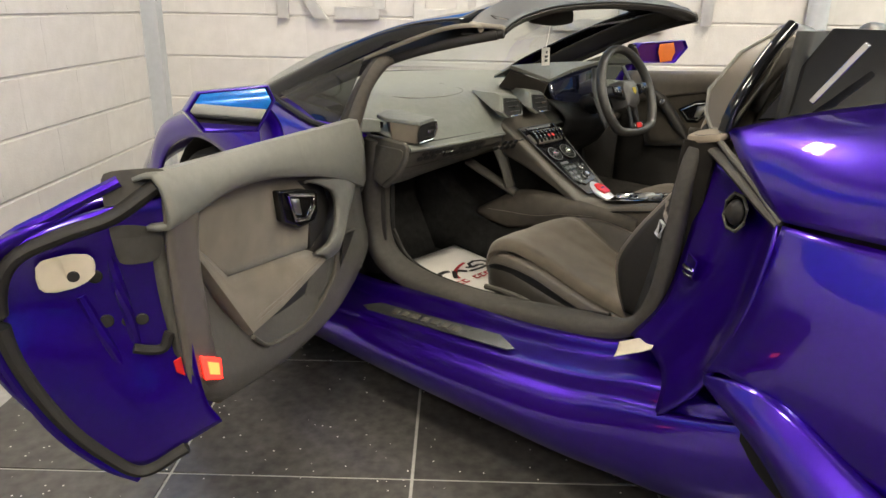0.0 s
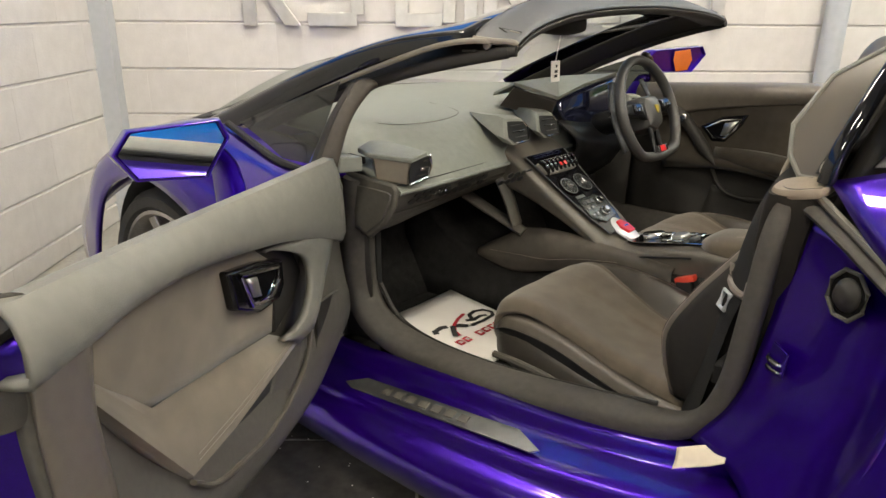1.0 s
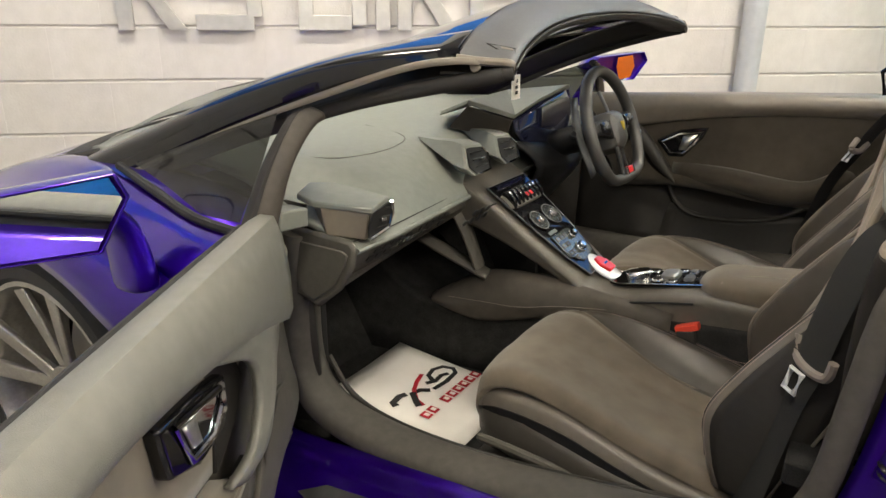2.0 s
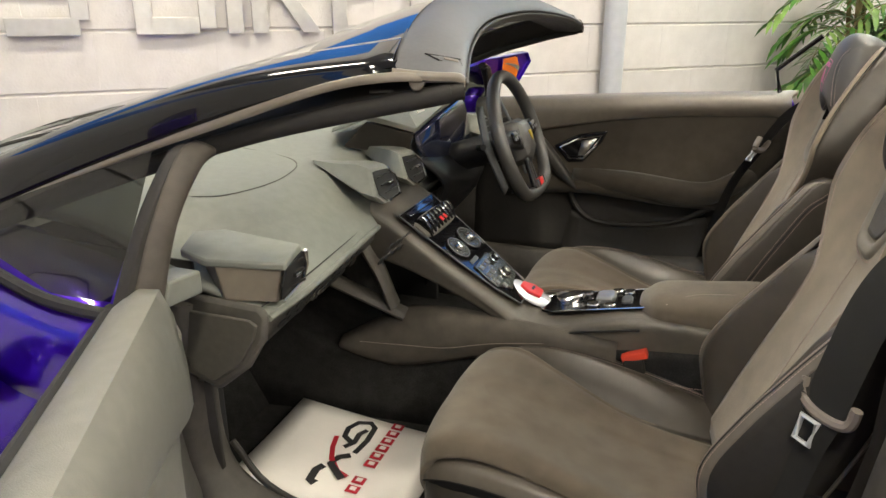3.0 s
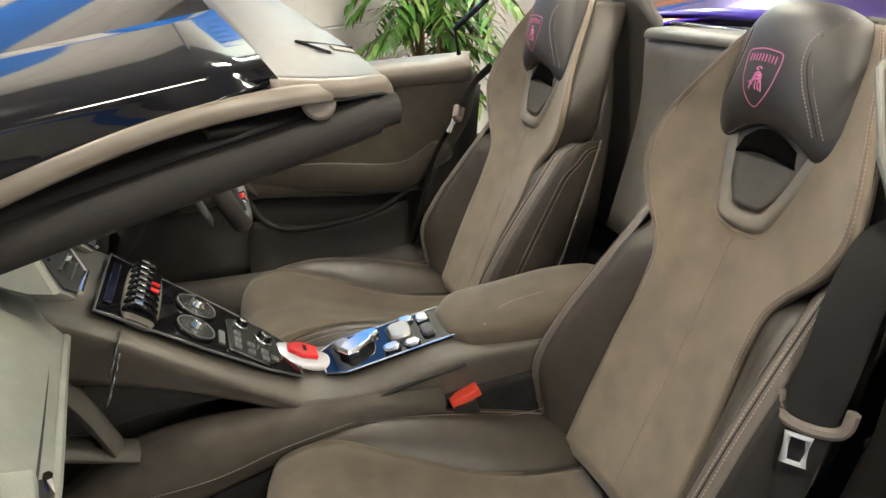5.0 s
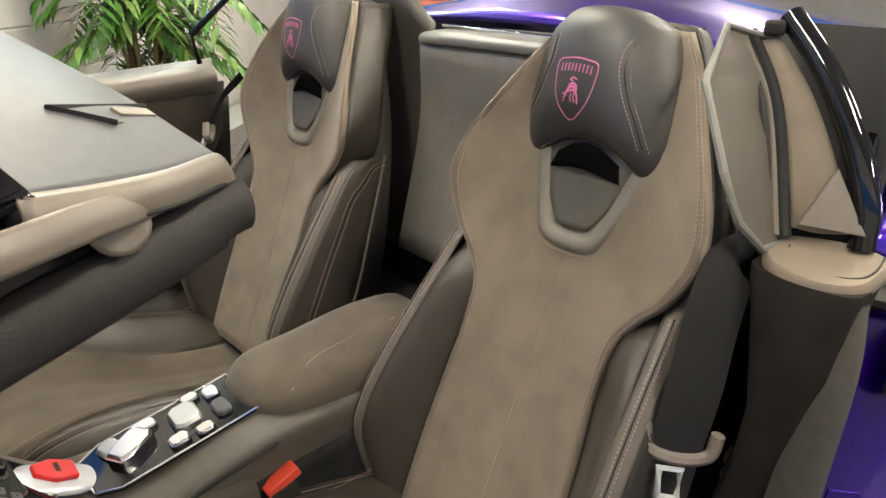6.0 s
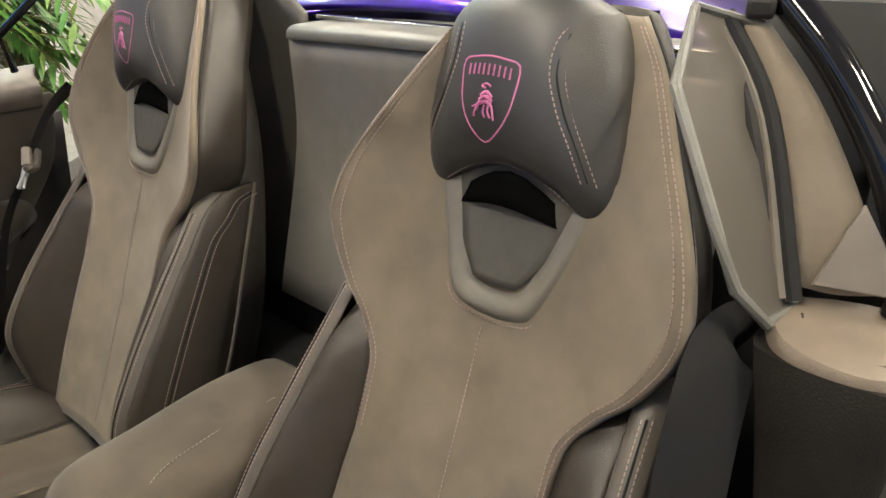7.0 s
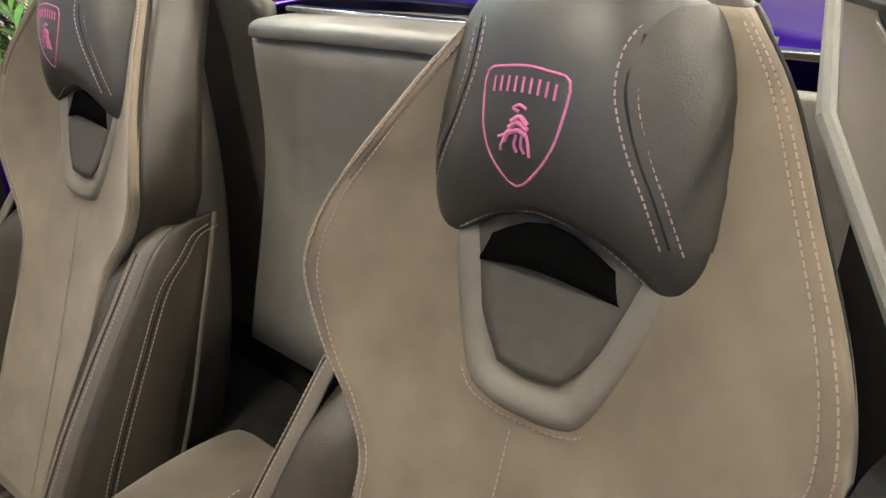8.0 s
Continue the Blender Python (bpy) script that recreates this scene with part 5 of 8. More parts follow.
def dashboard():
    # one padded sheet from windscreen to stitched lip, spanning the car
    ys = (-0.64, -0.56, -0.45, -0.20, YM, 0.25, 0.50, 0.68)
    lip = ((0.802, 0.722), (0.800, 0.720), (0.790, 0.717), (0.757, 0.710), (0.732, 0.705), (0.725, 0.705), (0.725, 0.710), (0.735, 0.720))
    brow = (0.020, 0.026, 0.050, 0.062, 0.064, 0.064, 0.060, 0.055)
    back = (0.772, 0.780, 0.812, 0.822, 0.824, 0.824, 0.822, 0.818)
    rows = []
    for i, y in enumerate(ys):
        x1, z1 = lip[i]
        c = 1 - ((y - YM) / 0.68) ** 2
        rows.append([(0.02 - 0.25 * c, y, 0.825), (0.18 - 0.12 * c, y, 0.832), (0.38 - 0.03 * c, y, 0.841), (0.52, y, 0.838 if i > 1 else 0.822), (0.63, y, back[i]), (x1 - 0.055, y, z1 + brow[i]), (x1 - 0.016, y, z1 + brow[i] * 0.36), (x1, y, z1)])
    top = sheet("dashboard", rows, DASH_LIT, car, "grey leather dashboard top", nu=5, nv=6, solid=0.012, flip=True)
    # stitched lip and the strip with honeycomb cells below it
    line = [(x + 0.001, y, z - 0.004) for (x, z), y in zip(lip, ys)]
    tube("dash_lip", line, 0.006, DASH_LIT, top, n=8)
    tube("lip_seam", [(x - 0.010, y, z + 0.0125) for (x, z), y in zip(lip, ys)], 0.0014, PLASTIC, top, n=6)
    low = ((0.770, 0.662), (0.768, 0.662), (0.762, 0.664), (0.742, 0.672), (0.722, 0.672), (0.715, 0.672), (0.715, 0.672), (0.72, 0.672))
    rows = [[(x - 0.004, y, z - 0.009) for (x, z), y in zip(lip, ys)], [(x, y, z) for (x, z), y in zip(low, ys)]]
    strip = sheet("honeycomb_strip", rows, PLASTIC_GREY, top, "grey strip with dark honeycomb cells", nu=4, nv=6, solid=0.006)
    zl = [z for x, z in lip]
    for i in range(17):
        for j in range(2):
            y = -0.600 + 0.0300 * i + (0.0150 if j else 0)
            if (i * 7 + j * 3) % 6 == 0 or y > -0.10:
                continue
            q = np.interp(y, ys, zl) - (0.022 if j == 0 else 0.0365)
            at = snap(strip, [(0.80, y, q)], (-1, 0, 0), 0.0066)[0]
            plate("cell", [at + Vector((0.55 * 0.0068 * n, 0.0135 * m, 0.0068 * n)) for m, n in ((-1, 0), (-0.55, 1), (0.55, 1), (1, 0), (0.55, -1), (-0.55, -1))], (1, 0, -0.5), 0.002, CELL_BLACK, top, bevel=0.0)
    at = snap(strip, [(0.80, -0.485, 0.692)], (-1, 0, 0), 0.0095)[0]
    for m in range(7):
        block("script_bar", at + Vector((0, 0.0125 * (m - 3), -0.0004 * (m - 3) + (0.002 if m in (0, 3) else 0))), (0.0006, 0, 0), (0, 0.0045, 0.0035), (0, -0.001, 0.0022), CHROME, top, bevel=0.0)
    rows = [[(x - 0.002, y, z - 0.001) for (x, z), y in zip(low, ys)][:5], [(0.735, -0.64, 0.625), (0.735, -0.56, 0.628), (0.73, -0.45, 0.635), (0.715, -0.20, 0.645), (0.70, YM, 0.65)], [(0.67, -0.64, 0.588), (0.67, -0.56, 0.59), (0.665, -0.45, 0.60), (0.65, -0.2, 0.615), (0.64, YM, 0.63)], [(0.50, -0.64, 0.60), (0.50, -0.56, 0.60), (0.50, -0.45, 0.60), (0.48, -0.2, 0.60), (0.48, YM, 0.62)]]
    sheet("glove_box", rows, LEATHER, top, "dark grey glove box underside", nu=5, nv=5, solid=0.01)
    # end cheek of the dash by the door, with a set-in cover
    cheek = plate("dash_cheek", [(0.812, -0.645, 0.728), (0.806, -0.645, 0.690), (0.775, -0.645, 0.640), (0.715, -0.645, 0.590), (0.655, -0.645, 0.610), (0.630, -0.645, 0.70), (0.632, -0.645, 0.748), (0.80, -0.645, 0.742)], (0, -1, 0), 0.014, PLASTIC_GREY, top, "grey end cheek of the dashboard", bevel=0.010)
    plate("cheek_cover", [(0.798, -0.659, 0.715), (0.790, -0.659, 0.690), (0.765, -0.659, 0.648), (0.712, -0.659, 0.606), (0.672, -0.659, 0.622), (0.652, -0.659, 0.70), (0.656, -0.659, 0.722), (0.785, -0.659, 0.722)], (0, -1, 0), 0.005, PLASTIC_GREY, cheek, bevel=0.005)
    tube("seam", snap(top, [(0.40, -0.50, 0.843), (0.55, -0.46, 0.842), (0.595, -0.38, 0.835), (0.604, -0.255, 0.833), (0.56, -0.15, 0.838), (0.40, -0.10, 0.848)], (0, 0, -1), 0.0), 0.0013, PLASTIC_GREY, top, n=6)

    def vent(y, x, z, w, reach, apex, apex_z, tall=0.034):
        """Wedge pod: six-sided mouth, flat lid running back to a point on the pad."""
        c = Vector((x, y, z))
        pts = [(-1.20, -0.45), (-0.72, 1.0), (0.72, 0.78), (1.0, 0.25), (0.55, -0.95), (-0.80, -1.0)]

        def ring(d, k, h):
            t = d / reach
            o = Vector((x - d, y + (apex - y) * t, z + (apex_z - z) * t))
            return [o + Vector((-0.018 * q * (1 - t), p * w * k, q * h)) for p, q in pts]
        pod = loft("vent_pod", [ring(0.0, 1.0, tall), ring(0.006, 1.06, tall * 1.06), ring(0.03, 1.05, tall * 1.05), ring(reach * 0.6, 0.62, tall * 0.50), ring(reach, 0.06, 0.002)], DASH_LIT, top, "wedge-shaped air vent pod", bevel=0.002, angle=22)
        mouth = ring(-0.001, 0.88, tall * 0.84)
        plate("vent_mouth", mouth, (1, 0, 0), 0.002, BLACK, pod, bevel=0.0)
        tube("vent_frame", [mouth[i] + Vector((0.004, 0, 0)) for i in (2, 3, 4, 5)], 0.0034, CHROME, pod, n=6, straight=True)
        for s in (-0.45, 0.0, 0.45):
            block("louvre", c + Vector((0.004 - 0.018 * s, 0, s * tall)), (0, w * 0.55, 0), (0, 0, 0.0012), (0.002, 0, 0), CELL_BLACK, pod, bevel=0.0005)
        block("vane_grip", c + Vector((0.010, 0.004, 0)), (0, 0.008, 0), (0, 0, 0.003), (0.004, 0, 0), CHROME, pod, bevel=0.001)
    # outer pod: flat hexagonal slab over an undercut body
    slab = [(0.655, -0.636, 0.806), (0.628, -0.570, 0.812), (0.668, -0.543, 0.812), (0.812, -0.552, 0.806), (0.828, -0.624, 0.801), (0.712, -0.652, 0.802)]
    pod = plate("vent_pod", [Vector(p) - Vector((0, 0, 0.012)) for p in slab], (0, 0, 1), 0.012, DASH_LIT, top, "wedge-shaped air vent pod with a flat top", bevel=0.003)
    lo = [(0.742, -0.655, 0.742), (0.690, -0.600, 0.745), (0.690, -0.548, 0.752), (0.798, -0.545, 0.740), (0.806, -0.618, 0.734)]
    hi = [(0.725, -0.648, 0.793), (0.650, -0.600, 0.796), (0.670, -0.547, 0.800), (0.806, -0.554, 0.796), (0.820, -0.622, 0.792)]
    loft("vent_body", [lo, hi], TAN_TRIM, pod, "grey-brown vent side", bevel=0.003, angle=20)
    mo = [Vector(p) for p in ((0.826, -0.622, 0.794), (0.813, -0.552, 0.798), (0.807, -0.540, 0.772), (0.801, -0.548, 0.742), (0.808, -0.616, 0.736), (0.822, -0.632, 0.768))]
    mc = sum(mo, Vector()) / 6
    plate("vent_mouth", [mc + (p - mc) * 0.94 for p in mo], (1, 0.1, -0.2), 0.003, BLACK, pod, bevel=0.0)
    tube("vent_frame", [mc + (mo[i] - mc) * 0.98 + Vector((0.006, 0, 0)) for i in (1, 2, 3, 4)], 0.0038, CHROME, pod, n=6, straight=True)
    for k in (-0.4, 0.05, 0.45):
        block("louvre", mc + Vector((0.002, 0, k * 0.040)), (0.004, 0.026, 0), (0.002, 0, 0.0), (0, 0, 0.002), PLASTIC, pod, bevel=0.0005)
    block("vane_grip", mc + Vector((0.006, 0.004, 0)), (0, 0.007, 0), (0.005, 0, 0), (0, 0, 0.003), CHROME, pod, bevel=0.001)
    # triangular corner fin by the window post
    plate("corner_fin", [(0.734, -0.690, 0.803), (0.740, -0.760, 0.812), (0.735, -0.765, 0.775), (0.735, -0.690, 0.768)], (-1, 0, 0), 0.045, DASH_LIT, top, bevel=0.004)
    vent(-0.115, 0.757, 0.796, 0.052, 0.150, -0.150, 0.838)
    vent(0.042, 0.757, 0.796, 0.050, 0.165, 0.060, 0.838)
    vent(0.61, 0.765, 0.80, 0.050, 0.16, 0.60, 0.835)
    return top


dash = dashboard()


def binnacle():
    """Faceted instrument hood: a thin pointed lid, a dark screen under it, a dark shroud."""
    lid = [(0.680, -0.035, 0.922), (0.706, 0.030, 0.900), (0.728, 0.135, 0.868), (0.745, 0.260, 0.902), (0.745, 0.450, 0.922), (0.735, 0.490, 0.918), (0.600, 0.560, 0.880), (0.500, 0.480, 0.872), (0.500, 0.150, 0.868), (0.570, 0.010, 0.880)]
    bm = bmesh.new()
    up = [bm.verts.new(Vector(p)) for p in lid]
    dn = [bm.verts.new(Vector(p) - Vector((0.004, 0, 0.012))) for p in lid]
    mid_u, mid_d = bm.verts.new((0.64, 0.26, 0.918)), bm.verts.new((0.62, 0.26, 0.895))
    for i in range(len(lid)):
        j = (i + 1) % len(lid)
        bm.faces.new((up[i], up[j], mid_u))
        bm.faces.new((dn[j], dn[i], mid_d))
        bm.faces.new((up[j], up[i], dn[i], dn[j]))
    b = finish("instrument_hood", bm, DASH_LIT, car, "faceted grey leather instrument hood", bevel=0.002, angle=18)
    plate("hood_flank", [(0.675, -0.030, 0.905), (0.722, 0.132, 0.854), (0.715, 0.120, 0.815), (0.640, 0.02, 0.832), (0.60, 0.0, 0.84)], (-0.3, 0.9, 0), 0.012, LEATHER, b, "dark side of the instrument hood", bevel=0.002)
    rows = [[(0.722, 0.140, 0.852), (0.738, 0.26, 0.886), (0.738, 0.44, 0.906), (0.728, 0.50, 0.900)], [(0.735, 0.135, 0.82), (0.750, 0.25, 0.820), (0.750, 0.42, 0.820), (0.74, 0.52, 0.82)], [(0.745, 0.16, 0.79), (0.755, 0.25, 0.765), (0.755, 0.42, 0.765), (0.745, 0.52, 0.78)]]
    scr = sheet("instrument_screen", rows, SCREEN, b, "dark glossy instrument screen", nu=4, nv=5, solid=0.006)
    sheet("column_shroud", [[(0.74, 0.12, 0.80), (0.76, 0.30, 0.775), (0.74, 0.55, 0.785)], [(0.79, 0.17, 0.72), (0.82, 0.34, 0.70), (0.80, 0.50, 0.72)], [(0.72, 0.17, 0.60), (0.73, 0.34, 0.58), (0.72, 0.52, 0.60)]], COLUMN_BLACK, b, "black lower column shroud", nu=4, nv=4, solid=0.008)
    tube("steering_column", [(0.70, 0.33, 0.74), (0.915, 0.325, 0.812)], 0.040, COLUMN_BLACK, b, n=14, straight=True)
    # control stalks either side of the column
    for s in (-1, 1):
        tube("stalk", [(0.84, 0.325 + s * 0.04, 0.80), (0.87, 0.325 + s * 0.10, 0.815), (0.885, 0.325 + s * 0.15, 0.825)], 0.008, COLUMN_BLACK, b, "black control stalk", n=8)
    return b


binnacle()


def steering_wheel():
    c = Vector((0.940, 0.330, 0.820))
    ax = Vector((0.93, 0.0, 0.36)).normalized()
    lat = Vector((0, 1, 0))
    up = ax.cross(lat) * -1
    up = up if up.z > 0 else -up
    r = 0.168
    pts = []
    for i in range(24):
        t = 2 * math.pi * i / 24
        x, z = r * math.cos(t), r * math.sin(t)
        if z < -0.125:
            z = -0.125 + (z + 0.125) * 0.30
        pts.append(c + lat * x + up * z)
    rim = tube("steering_wheel", pts, 0.0150, LEATHER_HEAD, car, "black leather steering wheel with flat bottom", n=12, closed=True, steps=3, flat=1.15, up=tuple(ax))
    hexa = [(-0.048, 0.020), (-0.034, 0.046), (0.034, 0.046), (0.048, 0.020), (0.040, -0.040), (0.0, -0.056), (-0.040, -0.040)]
    ring = lambda k, h: [c + lat * (x * k) + up * (z * k) + ax * h for x, z in hexa]
    loft("hub", [ring(1.15, -0.045), ring(1.15, 0.0), ring(1.0, 0.016), ring(0.7, 0.026), ring(0.2, 0.030)], LEATHER_HEAD, rim, "black leather wheel boss", bevel=0.004, angle=30)
    shield = [(-0.010, 0.012), (0.010, 0.012), (0.009, -0.004), (0.0, -0.014), (-0.009, -0.004)]
    plate("badge", [c + ax * 0.029 + lat * x + up * (z + 0.006) for x, z in shield], ax, 0.003, material("badge_gold", (0.45, 0.33, 0.03), 0.4, 0.6), rim, "small gold shield badge", bevel=0.0005)
    for s in (-1, 1):
        sheet("spoke", [[c + lat * (s * 0.045) + up * 0.030, c + lat * (s * 0.10) + up * 0.038, c + lat * (s * 0.16) + up * 0.035], [c + lat * (s * 0.045) - up * 0.020, c + lat * (s * 0.10) - up * 0.004, c + lat * (s * 0.163) + up * 0.004]], COLUMN_BLACK, rim, nu=3, nv=4, solid=0.014)
        pad("button_pod", [(c + lat * (s * 0.070) + up * 0.012 + ax * 0.010, ax, up, 0.010, 0.02, 3), (c + lat * (s * 0.115) + up * 0.018 + ax * 0.010, ax, up, 0.010, 0.015, 3)], GLOSS, rim, "gloss black button pod", n=12)
        for q in (0.075, 0.095, 0.112):
            disc("button", c + lat * (s * q) + up * 0.015 + ax * 0.019, ax, 0.005, 0.003, SILVER, rim, n=10, bevel=0.0005)
        sheet("paddle", [[c + lat * (s * 0.085) + up * 0.115 - ax * 0.045, c + lat * (s * 0.115) + up * 0.118 - ax * 0.050], [c + lat * (s * 0.120) + up * 0.02 - ax * 0.045, c + lat * (s * 0.150) + up * 0.02 - ax * 0.050], [c + lat * (s * 0.10) - up * 0.095 - ax * 0.045, c + lat * (s * 0.125) - up * 0.105 - ax * 0.050]], SILVER, rim, "silver shift paddle", nu=4, nv=2, solid=0.005)
        sheet("spoke", [[c + lat * (s * 0.022) - up * 0.04, c + lat * (s * 0.036) - up * 0.04], [c + lat * (s * 0.024) - up * 0.09, c + lat * (s * 0.038) - up * 0.09], [c + lat * (s * 0.032) - up * 0.135, c + lat * (s * 0.046) - up * 0.135]], COLUMN_BLACK, rim, nu=3, nv=3, solid=0.012)
    block("mode_switch", c - up * 0.118 + ax * 0.012, lat * 0.020, up * 0.010, ax * 0.006, RED, rim, "red drive-mode switch", bevel=0.003)
    for s in (-1, 1):
        block("switch_edge", c - up * 0.118 + ax * 0.014 + lat * (s * 0.024), lat * 0.005, up * 0.010, ax * 0.006, CHROME, rim, bevel=0.001)
    return rim


steering_wheel()


# ---- centre console ----
CY = -0.006  # middle of the console


def console():
    # carcase lofted along x; rows give half widths, height, depth of the side
    st = [(0.66, 0.13, 0.135, 0.775, 0.13), (0.78, 0.122, 0.13, 0.706, 0.085), (0.90, 0.105, 0.115, 0.620, 0.050), (1.00, 0.092, 0.10, 0.550, 0.036), (1.06, 0.084, 0.095, 0.512, 0.05), (1.15, 0.080, 0.09, 0.514, 0.09), (1.30, 0.080, 0.09, 0.548, 0.14), (1.55, 0.085, 0.095, 0.555, 0.17)]
    rows = []
    for x, wt, wb, z, d in st:
        m = min(0.05, d * 0.6)
        rows.append([(x, CY - wb + 0.004, z - d), (x, CY - wb, z - m), (x, CY - wt - 0.012, z - 0.012), (x, CY - wt + 0.004, z), (x, CY, z + 0.002), (x, CY + wt - 0.004, z), (x, CY + wt + 0.012, z - 0.012), (x, CY + wb, z - 0.05), (x, CY + wb, z - 0.17)])
    con = sheet("centre_console", rows, LEATHER_GREY, car, "grey leather centre console", nu=5, nv=3, solid=0.008)
    # tunnel below
    rows = []
    for x, w, z in ((0.36, 0.17, 0.60), (0.60, 0.135, 0.41), (0.85, 0.11, 0.43), (1.10, 0.10, 0.455), (1.30, 0.10, 0.49), (1.60, 0.10, 0.52)):
        rows.append([(x, CY - w - 0.01, 0.22), (x, CY - w, z - 0.05), (x, CY - w + 0.02, z), (x, CY + w - 0.02, z), (x, CY + w, z - 0.05), (x, CY + w + 0.01, 0.22)])
    sheet("tunnel", rows, CARPET, con, "dark carpeted tunnel", nu=5, nv=3, solid=0.008)
    # knee cheek on the passenger side
    xs = (0.640, 0.70, 0.78, 0.88, 1.00, 1.12, 1.26)
    rows = [[(x, y, z) for x, y, z in zip(xs, yy, zz)] for yy, zz in (
        ((-0.118, -0.105, -0.098, -0.096, -0.096, -0.098, -0.100), (0.422, 0.458, 0.505, 0.522, 0.520, 0.512, 0.500)),
        ((-0.136, -0.136, -0.132, -0.130, -0.126, -0.120, -0.116), (0.416, 0.448, 0.490, 0.505, 0.505, 0.498, 0.488)),
        ((-0.142, -0.152, -0.150, -0.144, -0.134, -0.124, -0.118), (0.406, 0.414, 0.430, 0.450, 0.465, 0.470, 0.465)),
        ((-0.136, -0.140, -0.134, -0.126, -0.118, -0.112, -0.108), (0.396, 0.386, 0.376, 0.398, 0.430, 0.445, 0.445)))]
    cheek = sheet("knee_cheek", rows, KNEE_LEATHER, con, "dark brown leather knee pad with stitching", nu=5, nv=5, solid=0.006)
    stitches("stitching", [(0.70, -0.151, 0.430), (0.80, -0.1495, 0.438), (0.90, -0.144, 0.445), (1.0, -0.1355, 0.468), (1.12, -0.1235, 0.484)], THREAD, cheek)
    # broad braces between dash, knee pad and console
    tube("console_brace", [(0.715, -0.132, 0.655), (0.745, -0.130, 0.60), (0.775, -0.125, 0.52)], 0.028, PLASTIC_GREY, con, "grey upright brace", n=12, flat=0.45)
    tube("console_strut", [(0.60, -0.150, 0.585), (0.70, -0.140, 0.545), (0.80, -0.120, 0.500)], 0.026, PLASTIC_GREY, con, "grey sloping strut", n=12, flat=0.5)
    # sloping control panel: frame of directions
    a, b = Vector((0.80, CY, 0.698)), Vector((1.035, CY, 0.530))
    s = (b - a).normalized()
    lat = Vector((0, 1, 0))
    n = s.cross(lat)
    n = n if n.z > 0 else -n

    def at(k, y, h=0.0):
        return a + (b - a) * k + lat * y + n * h
    edge = [(-0.10, -0.098), (-0.10, 0.098), (0.45, 0.082), (0.80, 0.066), (1.02, 0.044), (1.02, -0.044), (0.80, -0.066), (0.45, -0.082)]
    panel = plate("control_panel", [at(k, y, 0.004) for k, y in edge], n, 0.005, GLOSS, con, "gloss black sloping control panel", bevel=0.002)
    tube("panel_frame", [at(k, y * 1.02, 0.008) for k, y in edge], 0.0020, SILVER, panel, "satin silver frame", n=8, closed=True, steps=1)
    # row of rocker toggles in a grey saddle
    pad("toggle_bed", [(at(0.10, -0.090, 0.008), s, n, 0.020, 0.006, 3), (at(0.10, -0.05, 0.010), s, n, 0.027, 0.008, 3), (at(0.10, 0.05, 0.010), s, n, 0.027, 0.008, 3), (at(0.10, 0.090, 0.008), s, n, 0.020, 0.006, 3)], PLASTIC_GREY, panel, "grey saddle under the toggles", n=16)
    for i in range(8):
        y = -0.075 + i * 0.0214
        prof = [(-0.026, 0.012), (-0.022, 0.024), (-0.008, 0.031), (0.010, 0.028), (0.022, 0.018), (0.026, 0.010)]
        t = plate("toggle", [at(0.10, y - 0.0058, h) + s * q for q, h in prof], lat, 0.0116, GLOSS, panel, "gloss black rocker toggle", bevel=0.002)
        block("toggle_tip", at(0.10, y, 0.0305) - s * 0.010, lat * 0.0048, s * 0.006, n * 0.0016, CHROME, t, "chrome toggle tip", bevel=0.001)
        if i in (3, 4):
            block("toggle_mark", at(0.10, y, 0.0285) + s * 0.010, lat * 0.0048, s * 0.006, n * 0.0012, RED, t, "red hazard mark", bevel=0.0005)
    block("warning_strip", at(-0.055, 0.0, 0.011), lat * 0.07, s * 0.006, n * 0.0015, SCREEN, panel)
    # two round dials under one glossy plate
    face = material("dial_face", (0.055, 0.060, 0.058), 0.22, 0.5, 0.25, 90, coat=0.6)
    for y, q in ((0.033, 0.034), (-0.040, 0.031)):
        d = disc("dial", at(0.385, y, 0.009), n, q, 0.005, GLOSS, panel, "round dial with a chrome knob", n=32)
        disc("dial_face", at(0.385, y, 0.0142), n, q * 0.84, 0.0012, face, d, n=32, bevel=0.0)
        tube("dial_ring", [at(0.385, y, 0.0146) + (lat * math.cos(w) + s * math.sin(w)) * q * 0.92 for w in (2 * math.pi * i / 20 for i in range(20))], 0.0012, SILVER, d, n=6, closed=True, steps=1)
        disc("dial_knob", at(0.385, y, 0.015), n, q * 0.40, 0.011, CHROME, d, "chrome knob", n=20, r2=q * 0.30)
        for i in range(10):
            w = 2 * math.pi * (i + 0.5) / 10
            block("tick", at(0.385, y, 0.0158) + (lat * math.cos(w) + s * math.sin(w)) * q * 0.68, lat * 0.0012, s * 0.0012, n * 0.0003, CHROME, d, bevel=0.0)
    block("slider", at(0.535, -0.030, 0.010), lat * 0.020, s * 0.005, n * 0.0018, SILVER, panel, bevel=0.001)
    # six-sided switch plate with two knurled knobs and small keys
    hexa = [(0.57, -0.060), (0.56, 0.036), (0.66, 0.060), (0.86, 0.050), (0.90, -0.020), (0.80, -0.062)]
    plate("switch_plate", [at(k, y, 0.009) for k, y in hexa], n, 0.004, face, panel, "dark silvery switch plate", bevel=0.002)
